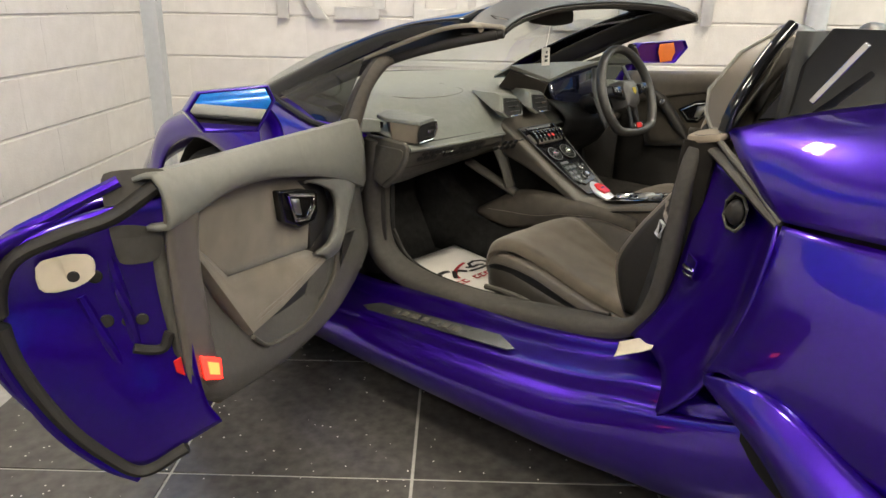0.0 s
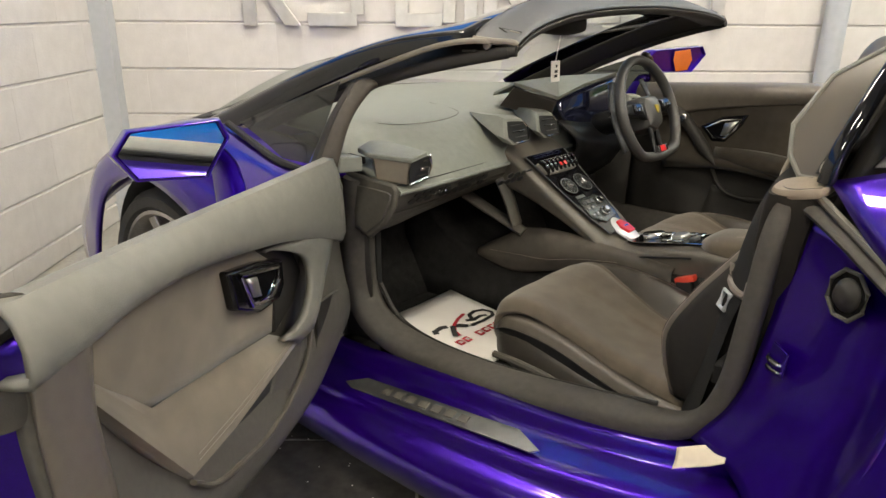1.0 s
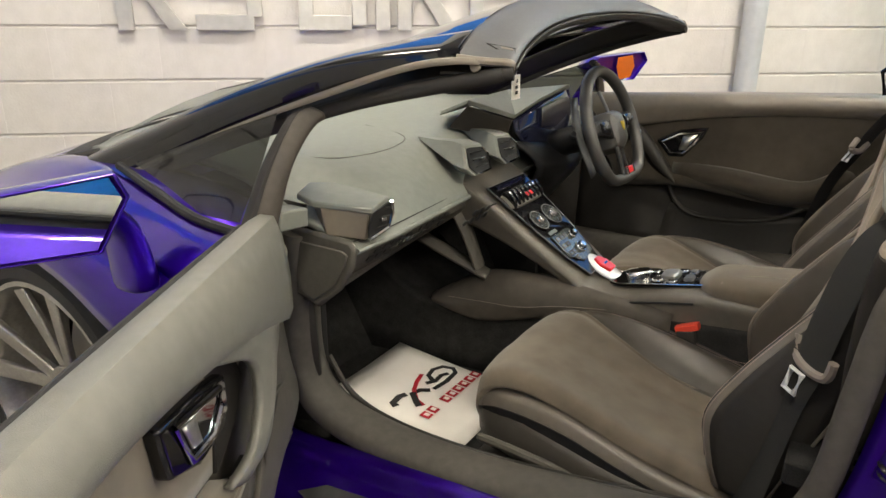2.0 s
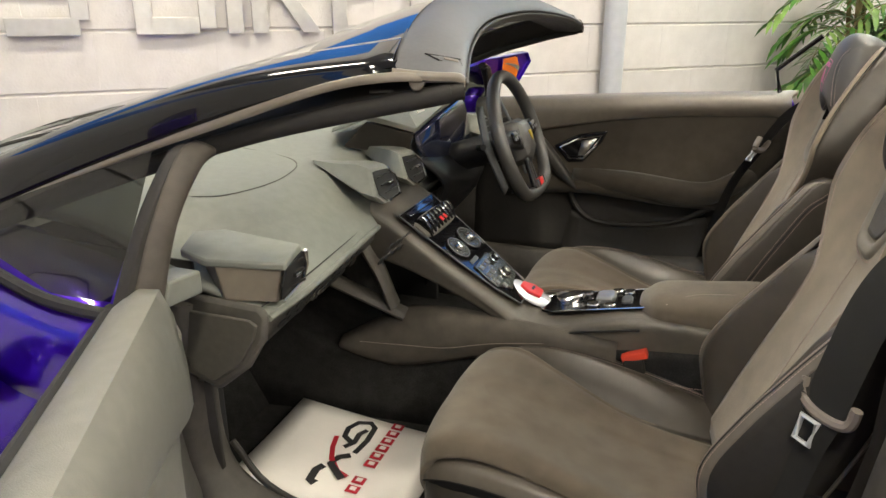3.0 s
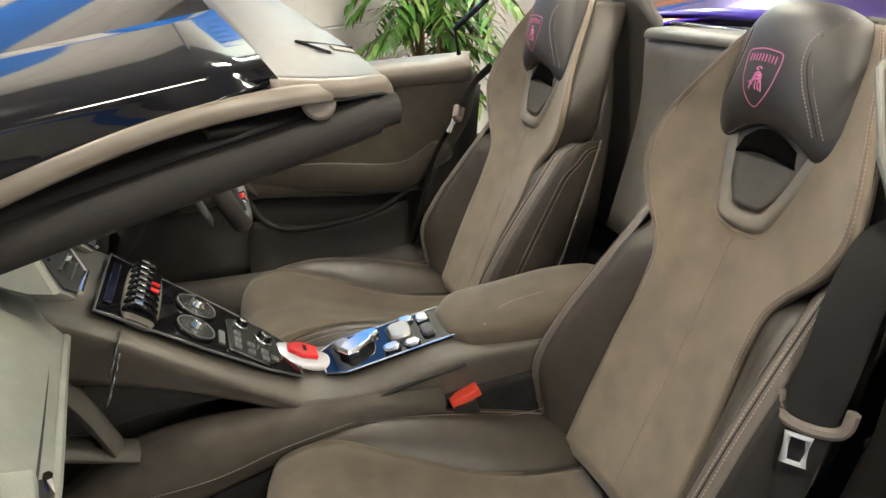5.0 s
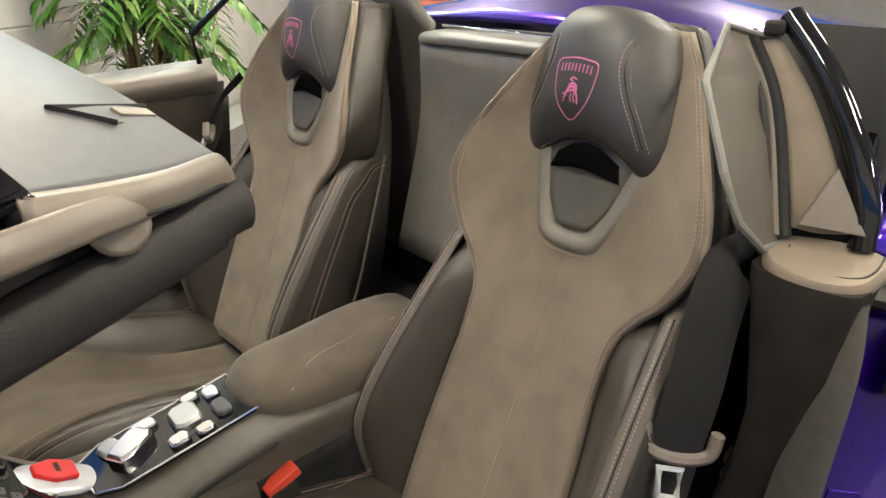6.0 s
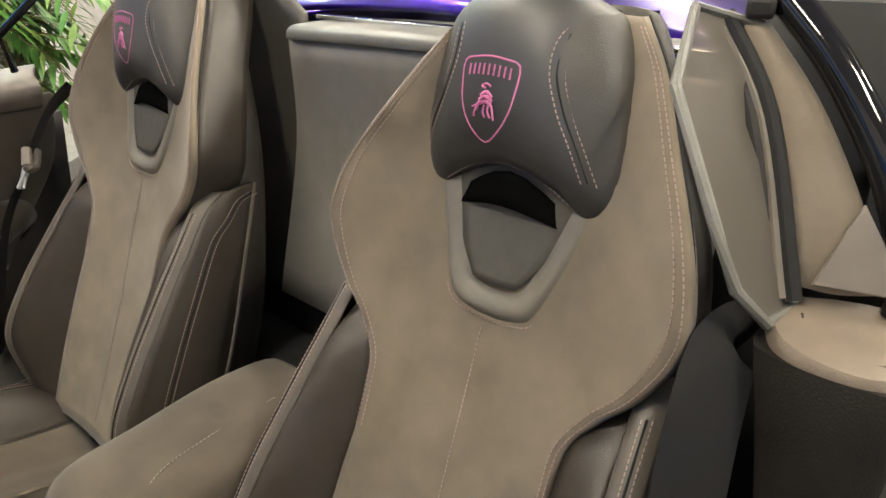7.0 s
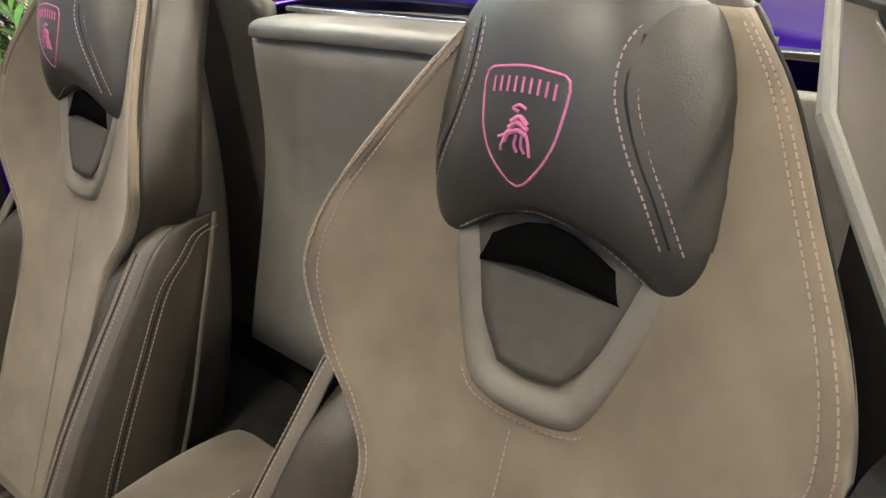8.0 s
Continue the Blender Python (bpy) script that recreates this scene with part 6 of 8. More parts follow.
    for k, y, q in ((0.645, 0.030, 0.0125), (0.780, 0.012, 0.0170)):
        kn = disc("chrome_knob", at(k, y, 0.013), n, q, 0.004, CHROME, panel, "knurled chrome knob", n=20, r2=q * 0.92)
        disc("knob_cap", at(k, y, 0.017), n, q * 0.62, 0.010, CHROME, kn, n=16, r2=q * 0.52)
        for i in range(12):
            w = 2 * math.pi * i / 12
            block("ridge", at(k, y, 0.021) + (lat * math.cos(w) + s * math.sin(w)) * q * 0.62, lat * 0.0012, s * 0.0012, n * 0.004, GLOSS, kn, bevel=0.0)
    for k, y in ((0.62, -0.044), (0.62, -0.024), (0.62, -0.004), (0.70, -0.046), (0.70, -0.024), (0.78, -0.048), (0.78, -0.028), (0.84, -0.036)):
        block("button", at(k, y, 0.0142), lat * 0.0070, s * 0.0060, n * 0.0016, SILVER, panel, bevel=0.001)
        block("button_mark", at(k, y, 0.0160), lat * 0.0030, s * 0.0008, n * 0.0002, CHROME, panel, bevel=0.0)
    # start switch under its red flap in a pale oval surround, where the slope levels out
    st_c = Vector((1.052, CY + 0.022, 0.530))
    s2 = Vector((1, 0, -0.42)).normalized()
    n2 = s2.cross(lat)
    n2 = n2 if n2.z > 0 else -n2
    ring = pad("start_surround", [(st_c - s2 * 0.050 + n2 * 0.004, lat, n2, 0.020, 0.006, 2.2), (st_c - s2 * 0.025 + n2 * 0.002, lat, n2, 0.033, 0.009, 2.3), (st_c + s2 * 0.015, lat, n2, 0.036, 0.010, 2.3), (st_c + s2 * 0.048, lat, n2, 0.022, 0.007, 2.2)], material("start_white", (0.70, 0.71, 0.74), 0.16, 0.35, coat=1.0), con, "glossy pale surround of the start switch", n=24)
    flap = plate("start_flap", [st_c + s2 * x + lat * y + n2 * 0.008 for x, y in ((-0.030, -0.012), (-0.030, 0.012), (-0.006, 0.024), (0.022, 0.018), (0.022, -0.018), (-0.006, -0.024))], n2, 0.008, RED, ring, "red hexagonal start flap", bevel=0.003)
    block("flap_mark", st_c - s2 * 0.002 + n2 * 0.0168, lat * 0.010, s2 * 0.003, n2 * 0.0006, CHROME, flap, bevel=0.0)
    # gear selector bed, let into the console
    c0, c1 = Vector((1.085, CY + 0.015, 0.516)), Vector((1.302, CY + 0.018, 0.558))
    g = (c1 - c0).normalized()
    gn = g.cross(lat)
    gn = gn if gn.z > 0 else -gn
    bed = plate("selector_bed", [c0 - lat * 0.036 - gn * 0.006, c0 + lat * 0.036 - gn * 0.006, c0 + g * 0.03 + lat * 0.052 - gn * 0.006, c1 + lat * 0.052 - gn * 0.006, c1 - lat * 0.052 - gn * 0.006, c0 + g * 0.03 - lat * 0.052 - gn * 0.006], gn, 0.007, GLOSS, con, "mirror black selector bed", bevel=0.002)
    tube("bed_frame", [c0 - lat * 0.037 + gn * 0.001, c0 + lat * 0.037 + gn * 0.001, c0 + g * 0.03 + lat * 0.053 + gn * 0.001, c1 + lat * 0.053 + gn * 0.001, c1 - lat * 0.053 + gn * 0.001, c0 + g * 0.03 - lat * 0.053 + gn * 0.001], 0.0016, CHROME, bed, n=6, closed=True, steps=1)

    def slabbed(name, k, y, w, l, h, mat, label="", turn=0.0):
        q = c0 + g * k + lat * y + gn * 0.001
        u, v = (g * math.cos(turn) + lat * math.sin(turn)), (lat * math.cos(turn) - g * math.sin(turn))
        ring_at = lambda f, z: [q + u * (l * i * f) + v * (w * j * f) + gn * z for i, j in ((-1, -0.7), (-1, 0.7), (-0.5, 1), (0.7, 1), (1, 0.6), (1, -0.6), (0.7, -1), (-0.5, -1))]
        return loft(name, [ring_at(1, 0), ring_at(1, h * 0.7), ring_at(0.85, h), ring_at(0.2, h)], mat, bed, label, bevel=0.001, angle=30)
    slabbed("reverse_lever", 0.062, 0.004, 0.020, 0.030, 0.016, CHROME, "polished reverse lever", 0.5)
    slabbed("lever_root", 0.040, 0.026, 0.016, 0.014, 0.010, STEEL, "", 0.3)
    slabbed("park_key", 0.088, 0.034, 0.012, 0.018, 0.008, CHROME, "polished park key")
    slabbed("manual_key", 0.115, -0.032, 0.012, 0.014, 0.008, CHROME, "polished manual key")
    slabbed("brake_switch", 0.138, 0.004, 0.026, 0.020, 0.013, STEEL, "satin parking brake switch")
    slabbed("side_key", 0.150, -0.038, 0.010, 0.013, 0.007, CHROME)
    slabbed("side_key", 0.158, 0.040, 0.010, 0.013, 0.007, CHROME)
    slabbed("rear_key", 0.184, -0.014, 0.018, 0.011, 0.008, SILVER)
    slabbed("rear_key", 0.186, 0.028, 0.014, 0.011, 0.008, CHROME)
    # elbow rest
    rest = pad("elbow_rest", [((1.300, CY + 0.015, 0.548), lat, (0, 0, 1), 0.050, 0.022, 3), ((1.335, CY + 0.010, 0.552), lat, (0, 0, 1), 0.080, 0.038, 3), ((1.42, CY + 0.005, 0.558), lat, (0, 0, 1), 0.088, 0.042, 3.2), ((1.52, CY + 0.005, 0.572), lat, (0, 0, 1), 0.088, 0.040, 3.2), ((1.60, CY + 0.005, 0.578), lat, (0, 0, 1), 0.080, 0.034, 3)], SUEDE_SHADED, con, "grey suede elbow rest", n=28)
    stitches("stitching", snap(rest, [(1.345, CY - 0.060, 0.60), (1.39, CY - 0.030, 0.60), (1.45, CY - 0.022, 0.60), (1.55, CY - 0.024, 0.61)], (0, 0, -1), 0.0004), THREAD, rest)
    tube("console_seam", [(1.02, CY - 0.101, 0.500), (1.06, CY - 0.0985, 0.486), (1.12, CY - 0.0965, 0.494), (1.19, CY - 0.0965, 0.512), (1.30, CY - 0.0965, 0.535)], 0.0026, BLACK, con, n=6)
    # belt buckle
    bk = block("belt_buckle", (1.305, -0.108, 0.425), (0.020, 0, 0.004), (0, 0.012, 0), (-0.012, 0, 0.050), PLASTIC, con, "black belt buckle with red button", bevel=0.004)
    block("buckle_button", (1.296, -0.108, 0.480), (0.024, 0, 0.010), (0, 0.011, 0), (-0.003, 0, 0.007), BUCKLE_RED, bk, "red release button", bevel=0.002)
    return con


console()

# paper mat on the passenger floor
mat = sheet("paper_mat", [[(0.552, -0.465, 0.256), (0.550, -0.31, 0.254), (0.546, -0.158, 0.256)], [(0.75, -0.472, 0.242), (0.75, -0.32, 0.240), (0.75, -0.165, 0.242)], [(0.930, -0.482, 0.235), (0.930, -0.32, 0.234), (0.930, -0.17, 0.235)]], WHITE_CARD, None, nu=4, nv=4, solid=0.0015)
tagged(mat, "white paper floor mat with plain red and black mark", "paper mat")


def mat_pt(x, y):
    z = 0.256 - 0.014 * min((x - 0.55) / 0.20, 1) - 0.007 * max(0, (x - 0.75) / 0.18)
    return Vector((x, y, z + 0.002))


INK = material("black_ink", (0.02, 0.02, 0.02), 0.7)
RED_INK = material("red_ink", (0.45, 0.015, 0.03), 0.7)


def inked(points, ink, label="", wide=0.0065):
    """Flat printed stroke on the mat, mitred along its line."""
    p = [mat_pt(x, y) for x, y in points]
    left, right = [], []
    for i, q in enumerate(p):
        d = (p[min(i + 1, len(p) - 1)] - p[max(i - 1, 0)]).normalized()
        o = Vector((-d.y, d.x, 0)) * wide
        left.append(q + o)
        right.append(q - o)
    bm = bmesh.new()
    add_loft(bm, [[a, b, b + Vector((0, 0, 0.0006)), a + Vector((0, 0, 0.0006))] for a, b in zip(left, right)])
    return finish("mark", bm, ink, mat, label)


inked([(0.728, -0.268), (0.706, -0.255), (0.700, -0.225), (0.712, -0.196), (0.738, -0.186), (0.754, -0.200), (0.758, -0.250), (0.752, -0.300)], INK, "black looping mark")
inked([(0.722, -0.290), (0.735, -0.268), (0.732, -0.235), (0.742, -0.215)], INK)
inked([(0.748, -0.310), (0.728, -0.325), (0.722, -0.350), (0.748, -0.372), (0.765, -0.385)], INK, "", 0.008)
inked([(0.712, -0.362), (0.704, -0.380), (0.708, -0.412), (0.722, -0.418)], INK, "", 0.009)
inked([(0.690, -0.262), (0.700, -0.300), (0.716, -0.335), (0.745, -0.366), (0.772, -0.376)], RED_INK, "red swoosh", 0.0055)
for i in range(9):
    if i == 2:
        continue
    p = mat_pt(0.800, -0.405 + i * 0.0285)
    block("ink_bar", p, (0.013, 0, -0.0005), (0, 0.0105, 0), (0, 0, 0.0005), RED_INK, mat, bevel=0.0)
    block("bar_slit", p + Vector((0.0, 0.002, 0.0004)), (0.0065, 0, 0), (0, 0.0055, 0), (0, 0, 0.0005), WHITE_CARD, mat, bevel=0.0)

# ---- seats ----
def seat(yc, label):
    """High-backed sports seat: shell, suede panels, leather bolsters, head rest with shield mark."""
    # front face of the backrest: (z, x at the middle, half width, how far the edge stands forward)
    face = [(0.395, 1.455, 0.130, 0.010), (0.50, 1.498, 0.126, 0.016), (0.60, 1.538, 0.120, 0.018), (0.68, 1.567, 0.113, 0.016), (0.735, 1.588, 0.118, 0.018), (0.77, 1.600, 0.140, 0.022), (0.80, 1.611, 0.168, 0.028), (0.84, 1.625, 0.189, 0.038), (0.875, 1.638, 0.193, 0.048),
            (0.925, 1.654, 0.172, 0.054), (0.98, 1.674, 0.130, 0.060), (1.03, 1.695, 0.096, 0.056), (1.068, 1.716, 0.076, 0.046)]

    def front(z, k, lift=0.0):
        """A place on the face: z height, k from -1 to 1 across."""
        i = 0
        while i < len(face) - 2 and z > face[i + 1][0]:
            i += 1
        a, b = face[i], face[i + 1]
        t = (z - a[0]) / (b[0] - a[0])
        x, w, f = (a[j] + (b[j] - a[j]) * t for j in (1, 2, 3))
        if k < 0:
            f -= float(np.interp(z, (0.90, 0.98, 1.03, 1.068), (0.0, 0.024, 0.032, 0.032)))
            w += float(np.interp(z, (0.80, 0.90, 0.98, 1.03, 1.068), (0.0, 0.005, 0.021, 0.023, 0.006)))
        return Vector((x - f * k * k - lift, yc + w * k, z + lift * 0.35))

    shell_st = [((1.56, yc, 0.30), 0.185, 0.06), ((1.60, yc, 0.45), 0.190, 0.060), ((1.655, yc, 0.62), 0.186, 0.062), ((1.690, yc, 0.78), 0.176, 0.048), ((1.706, yc, 0.88), 0.164, 0.036), ((1.728, yc, 0.98), 0.118, 0.030), ((1.745, yc, 1.06), 0.080, 0.022)]
    shell = pad("seat", [(c, (0, 1, 0), (1, 0, -0.3), w, h, 3) for c, w, h in shell_st], LEATHER, car, label, n=32)
    rows = [[front(z, k) for k in (-1, -0.66, -0.33, 0, 0.33, 0.66, 1)] for z, _, _, _ in face]
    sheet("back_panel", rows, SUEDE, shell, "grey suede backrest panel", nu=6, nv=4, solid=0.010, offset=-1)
    for s in (-1, 1):
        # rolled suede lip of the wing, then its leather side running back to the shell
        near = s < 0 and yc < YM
        lip = ((0.001, -0.001), (0.005, 0.0012), (0.010, 0.0002)) if near else ((0.001, -0.001), (0.005, 0.0015), (0.010, 0.001))
        rows = [[front(z, s) + Vector((a, s * b, 0)) for a, b in lip] for z, _, _, _ in face[5:]]
        sheet("wing_lip", rows, SUEDE, shell, nu=4, nv=3, solid=0.006, flip=s < 0)
        back = ((0.010, 0.0005), (0.026, -0.006), (0.062, -0.040)) if near else ((0.009, 0.0015), (0.050, 0.0015), (0.088, -0.006))
        rows = [[front(z, s) + Vector((a, s * b, -0.002 - 0.05 * a)) for a, b in back] for z, _, _, _ in face[4:]]
        # the near wing takes a darker leather to stand for its shade
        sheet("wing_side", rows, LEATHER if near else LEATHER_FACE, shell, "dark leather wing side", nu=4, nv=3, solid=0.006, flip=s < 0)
        tube("wing_seam", [front(z, s) + Vector((lip[2][0] - 0.001, s * 0.0015, 0)) for z, _, _, _ in face[5:]], 0.0014, BLACK, shell, n=6)
        # twin seams along the wing edge and down into the panel
        for d in (0.935, 0.985):
            stitches("stitching", [front(z, s * d, 0.0012) for z in (0.66, 0.70, 0.735, 0.77, 0.80, 0.84, 0.875, 0.925, 0.98, 1.03, 1.06)], THREAD_PALE, shell)
        # leather bolster tucked under the wing: inner face, ridge strip, side
        ins, ridge, sides, seam, seam2 = [], [], [], [], []
        for z, r, b in ((0.385, 0.180, 0.005), (0.44, 0.186, 0.040), (0.52, 0.188, 0.082), (0.60, 0.184, 0.076), (0.68, 0.175, 0.050), (0.74, 0.168, 0.028), (0.785, 0.163, 0.010), (0.808, 0.160, -0.012)):
            e = front(min(max(z, 0.396), 0.70), s * 0.96, -0.004)
            xf = front(max(z, 0.396), 0).x
            w = abs(e.y - yc)
            ex = xf - 0.010
            hw = front(max(z, 0.396), 1).y - yc

            def tuck(p):
                """Keeps the bolster behind the wing where the two overlap."""
                o = abs(p[1] - yc)
                if o < hw + 0.004 and z > 0.70:
                    return (max(p[0], front(z, min(1.0, o / hw)).x + 0.010), p[1], p[2])
                return p
            ins.append([(ex + 0.016, yc + s * (w - 0.004), z), (ex - b * 0.30, yc + s * (w + (r - w) * 0.35), z), (ex - b * 0.75, yc + s * (w + (r - w) * 0.75), z), (xf - b, yc + s * r, z)])
            ridge.append([(xf - b, yc + s * r, z), (xf - b - 0.005, yc + s * (r + 0.008), z), (xf - b - 0.002, yc + s * (r + 0.018), z), (xf - b + 0.010, yc + s * (r + 0.026), z)])
            if z > 0.75:
                ins[-1] = [(p[0] + 0.035, p[1], p[2]) for p in ins[-1]]
            ins[-1] = [tuck(p) for p in ins[-1]]
            ridge[-1] = [tuck(p) for p in ridge[-1]]
            sides.append([(xf - b + 0.010, yc + s * (r + 0.026), z), (xf - b * 0.5 + 0.035, yc + s * (r + 0.031), z), (xf + 0.075, yc + s * (r + 0.022), z)])
            seam.append((xf - b - 0.0065, yc + s * (r + 0.003), z))
            seam2.append((xf - b - 0.0025, yc + s * (r + 0.0205), z))
        # dark face and pale ridge paint the fall of light over the bolster
        sheet("bolster_face", ins, LEATHER_FACE, shell, "leather inner face of the bolster, darkened for its shade", nu=5, nv=4, solid=0.008, flip=s < 0)
        ridge_ob = sheet("bolster_ridge", ridge, LEATHER_RIDGE, shell, "stitched leather ridge of the bolster, paler as if lit", nu=5, nv=4, solid=0.006, flip=s < 0)
        # near bolster side is coloured darker for the shade beside the seat
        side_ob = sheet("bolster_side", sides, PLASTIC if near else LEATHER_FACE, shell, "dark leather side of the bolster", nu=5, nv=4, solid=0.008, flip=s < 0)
        # seam along the middle of the ridge, sunk between two rows of thread
        mid = [Vector(r[1]).lerp(Vector(r[2]), 0.7) for r in ridge[1:-1]]
        tube("ridge_seam", snap(ridge_ob, mid, (1, 0, 0), 0.0002), 0.0011, BLACK, shell, n=6)
        for d in (-0.0045, 0.0045):
            stitches("stitching", snap(ridge_ob, [p + Vector((0, s * d, 0)) for p in mid], (1, -s * 0.4, 0), 0.0005), THREAD_PALE, shell)
        # framed panel on the bolster's side: the seam bends back at the top
        fr = [Vector(a[0]).lerp(Vector(a[1]), 0.80) + Vector((0, s * 0.0045, 0)) for a in sides[1:-2]]
        top = sides[-2]
        fr += [Vector(sides[-3][1]).lerp(Vector(top[1]), 0.6) + Vector((0.006, s * 0.0045, 0)), Vector(top[1]).lerp(Vector(top[2]), 0.45) + Vector((0, s * 0.005, 0.004)), Vector(top[2]) + Vector((0, s * 0.0045, 0.010))]
        if not near:
            tube("panel_seam", snap(side_ob, fr, (0.25, -s, 0), 0.0002), 0.0013, BLACK, shell, n=6)
            stitches("stitching", snap(side_ob, [p + Vector((-0.0045, 0, 0.002)) for p in fr], (0.25, -s, 0), 0.0005), THREAD_PALE, shell)
            stitches("stitching", snap(side_ob, [p + Vector((0.0050, 0, -0.002)) for p in fr], (0.25, -s, 0), 0.0005), THREAD_PALE, shell)
        tube("side_piping", [Vector(a[2]) + Vector((0, s * 0.002, 0)) for a in sides], 0.0028, LEATHER_RIDGE, shell, n=6)
    stitches("stitching", [front(z, 0.0, 0.001) for z in (0.42, 0.5, 0.6, 0.7, 0.79)], THREAD_PALE, shell)
    # hollow below the head rest: pale rim and sunk dark insert
    def rim(k, z, lift):
        p = front(z, 0, lift)
        return Vector((p.x, yc + k - 0.004, p.z))
    half = [(0.088, 0.928), (0.080, 0.900), (0.067, 0.866), (0.053, 0.834), (0.041, 0.816), (0.020, 0.8095)]
    u = [(-k, z) for k, z in half] + [(0.0, 0.8085)] + half[::-1]
    rows = [[rim(k * 1.06, z - 0.005, 0.000) for k, z in u], [rim(k * 0.97, z + 0.002, 0.008) for k, z in u], [rim(k * 0.80, z + 0.014, 0.006) for k, z in u], [rim(k * 0.68, z + 0.022, -0.004) for k, z in u], [rim(k * 0.64, z + 0.026, -0.020) for k, z in u]]
    sheet("hollow_rim", rows, LEATHER_RIM, shell, "pale grey leather rim of the hollow", nu=4, nv=5, solid=0.004)
    rows = [[rim(-0.072, 0.94, 0.004), rim(0.0, 0.94, 0.004), rim(0.072, 0.94, 0.004)], [rim(-0.060, 0.895, 0.0025), rim(0, 0.895, 0.0025), rim(0.060, 0.895, 0.0025)], [rim(-0.046, 0.862, 0.0025), rim(0, 0.862, 0.0025), rim(0.046, 0.862, 0.0025)], [rim(-0.024, 0.834, 0.003), rim(0, 0.832, 0.003), rim(0.024, 0.834, 0.003)]]
    sheet("hollow_insert", rows, PLASTIC_GREY, shell, "dark grey leather insert", nu=4, nv=4, solid=0.003)
    stitches("stitching", [rim(k * 1.10, z - 0.008, 0.002) for k, z in u], THREAD_PALE, shell)
    # head rest: built across the seat, its lower edge arched
    st = []
    for k in (-0.93, -0.75, -0.45, 0.0, 0.45, 0.75, 0.93):
        zb = 0.935 - 0.034 * min(1.0, abs(k) / 0.75) ** 2
        zt = 1.092 - 0.036 * abs(k) ** 3
        st.append(((1.672 + 0.014 * k * k, yc + 0.004 + 0.096 * k, (zb + zt) / 2), (0.25, 0, 1), (1, 0, -0.25), (zt - zb) / 2, 0.050 - 0.012 * abs(k) ** 3, 2.6))
    head = pad("head_rest", st, LEATHER_HEAD, shell, "black leather head rest with pink shield mark", n=36, steps=6)
    for v in head.data.vertices:
        f = min(1.0, max(0.0, (v.co.z - 0.93) / 0.13))
        full = 1.15 - 0.10 * f
        v.co.y = yc + 0.010 * f + (v.co.y - yc) * (1 - 0.11 * f) * (full if v.co.y < yc else 1.0)
    # black sheet painted as the shadow under the head rest's lower edge
    sheet("head_gap_shade", [[(1.650, yc - 0.064, 0.905), (1.642, yc, 0.936), (1.650, yc + 0.064, 0.905)], [(1.6425, yc - 0.062, 0.893), (1.634, yc, 0.905), (1.6425, yc + 0.062, 0.893)]], GAP_SHADE, shell, nu=3, nv=4, solid=0.003)
    for s in (-1, 1):
        path = [(0.062, 1.074), (0.050, 1.056), (0.049, 1.030), (0.060, 1.000), (0.076, 0.970), (0.088, 0.945)]
        line = drape(head, [(yc + s * k + (0.010 if s > 0 else 0.003), z) for k, z in path], -0.0004)
        tube("head_seam", line, 0.0011, BLACK, head, n=6)
        for d in (-0.005, 0.006):
            stitches("stitching", drape(head, [(yc + s * (k + d) + (0.010 if s > 0 else 0.003), z) for k, z in path], 0.0004), THREAD_PALE, head, step=0.005, length=0.0033, r=0.0006)
        # side panel from the seam round to the back, paled as if lit
        axis = Vector((1.705, yc + 0.008, 0))
        rows = []
        for k, z, _ in smooth_line([(a, b, 0) for a, b in path], 4):
            p = drape(head, [(yc + s * k + (0.010 if s > 0 else 0.003), z)], 0)
            if not p:
                continue
            start = math.atan2(abs(p[0].y - axis.y), axis.x - p[0].x)
            row = [p[0] + Vector((-0.0003, 0, 0))]
            for i in range(1, 13):
                w = start + (radians(125) - start) * i / 12
                o = Vector((-math.cos(w), s * math.sin(w), 0))
                row.append(snap(head, [Vector((axis.x, axis.y, z)) + o * 0.09], -o, 0.0016)[0])
            rows.append(row)
        sheet("side_panel", rows, HEAD_SIDE_LIT, head, "leather side of the head rest, paler for the light on it", nu=1, nv=1, solid=0.0)
    stitches("stitching", drape(head, [(yc + 0.07 * k, 0.9435 - 0.026 * k * k) for k in (-1, -0.6, -0.2, 0.2, 0.6, 1)], 0.0), THREAD_PALE, head, step=0.005, length=0.0033, r=0.0006)

    def marks(points, lift=0.0002):
        return drape(head, [(yc + 0.012 + k * 0.72, 1.003 + (z - 1.005) * 0.74) for k, z in points], lift)
    shield = [(-0.040, 1.042), (-0.020, 1.048), (0.0, 1.050), (0.020, 1.048), (0.040, 1.042), (0.040, 1.015), (0.034, 0.990), (0.020, 0.968), (0.0, 0.953), (-0.020, 0.968), (-0.034, 0.990), (-0.040, 1.015)]
    tube("shield_line", marks(shield, -0.0003), 0.0010, PINK, head, "pink embroidered shield outline", n=6, closed=True, steps=3)
    for i in range(9):
        k = -0.030 + 0.0075 * i
        z = 1.036 - 3.0 * k * k
        tube("shield_bar", marks([(k, z + 0.006), (k, z - 0.006)]), 0.0010, PINK, head, n=5)
    body = ([(-0.010, 1.006), (-0.002, 1.0115), (0.006, 1.007)], [(-0.011, 1.002), (-0.001, 1.0065), (0.008, 1.002)], [(-0.010, 0.998), (-0.002, 1.001), (0.007, 0.998)], [(0.005, 1.001), (0.010, 0.996), (0.012, 0.990)])
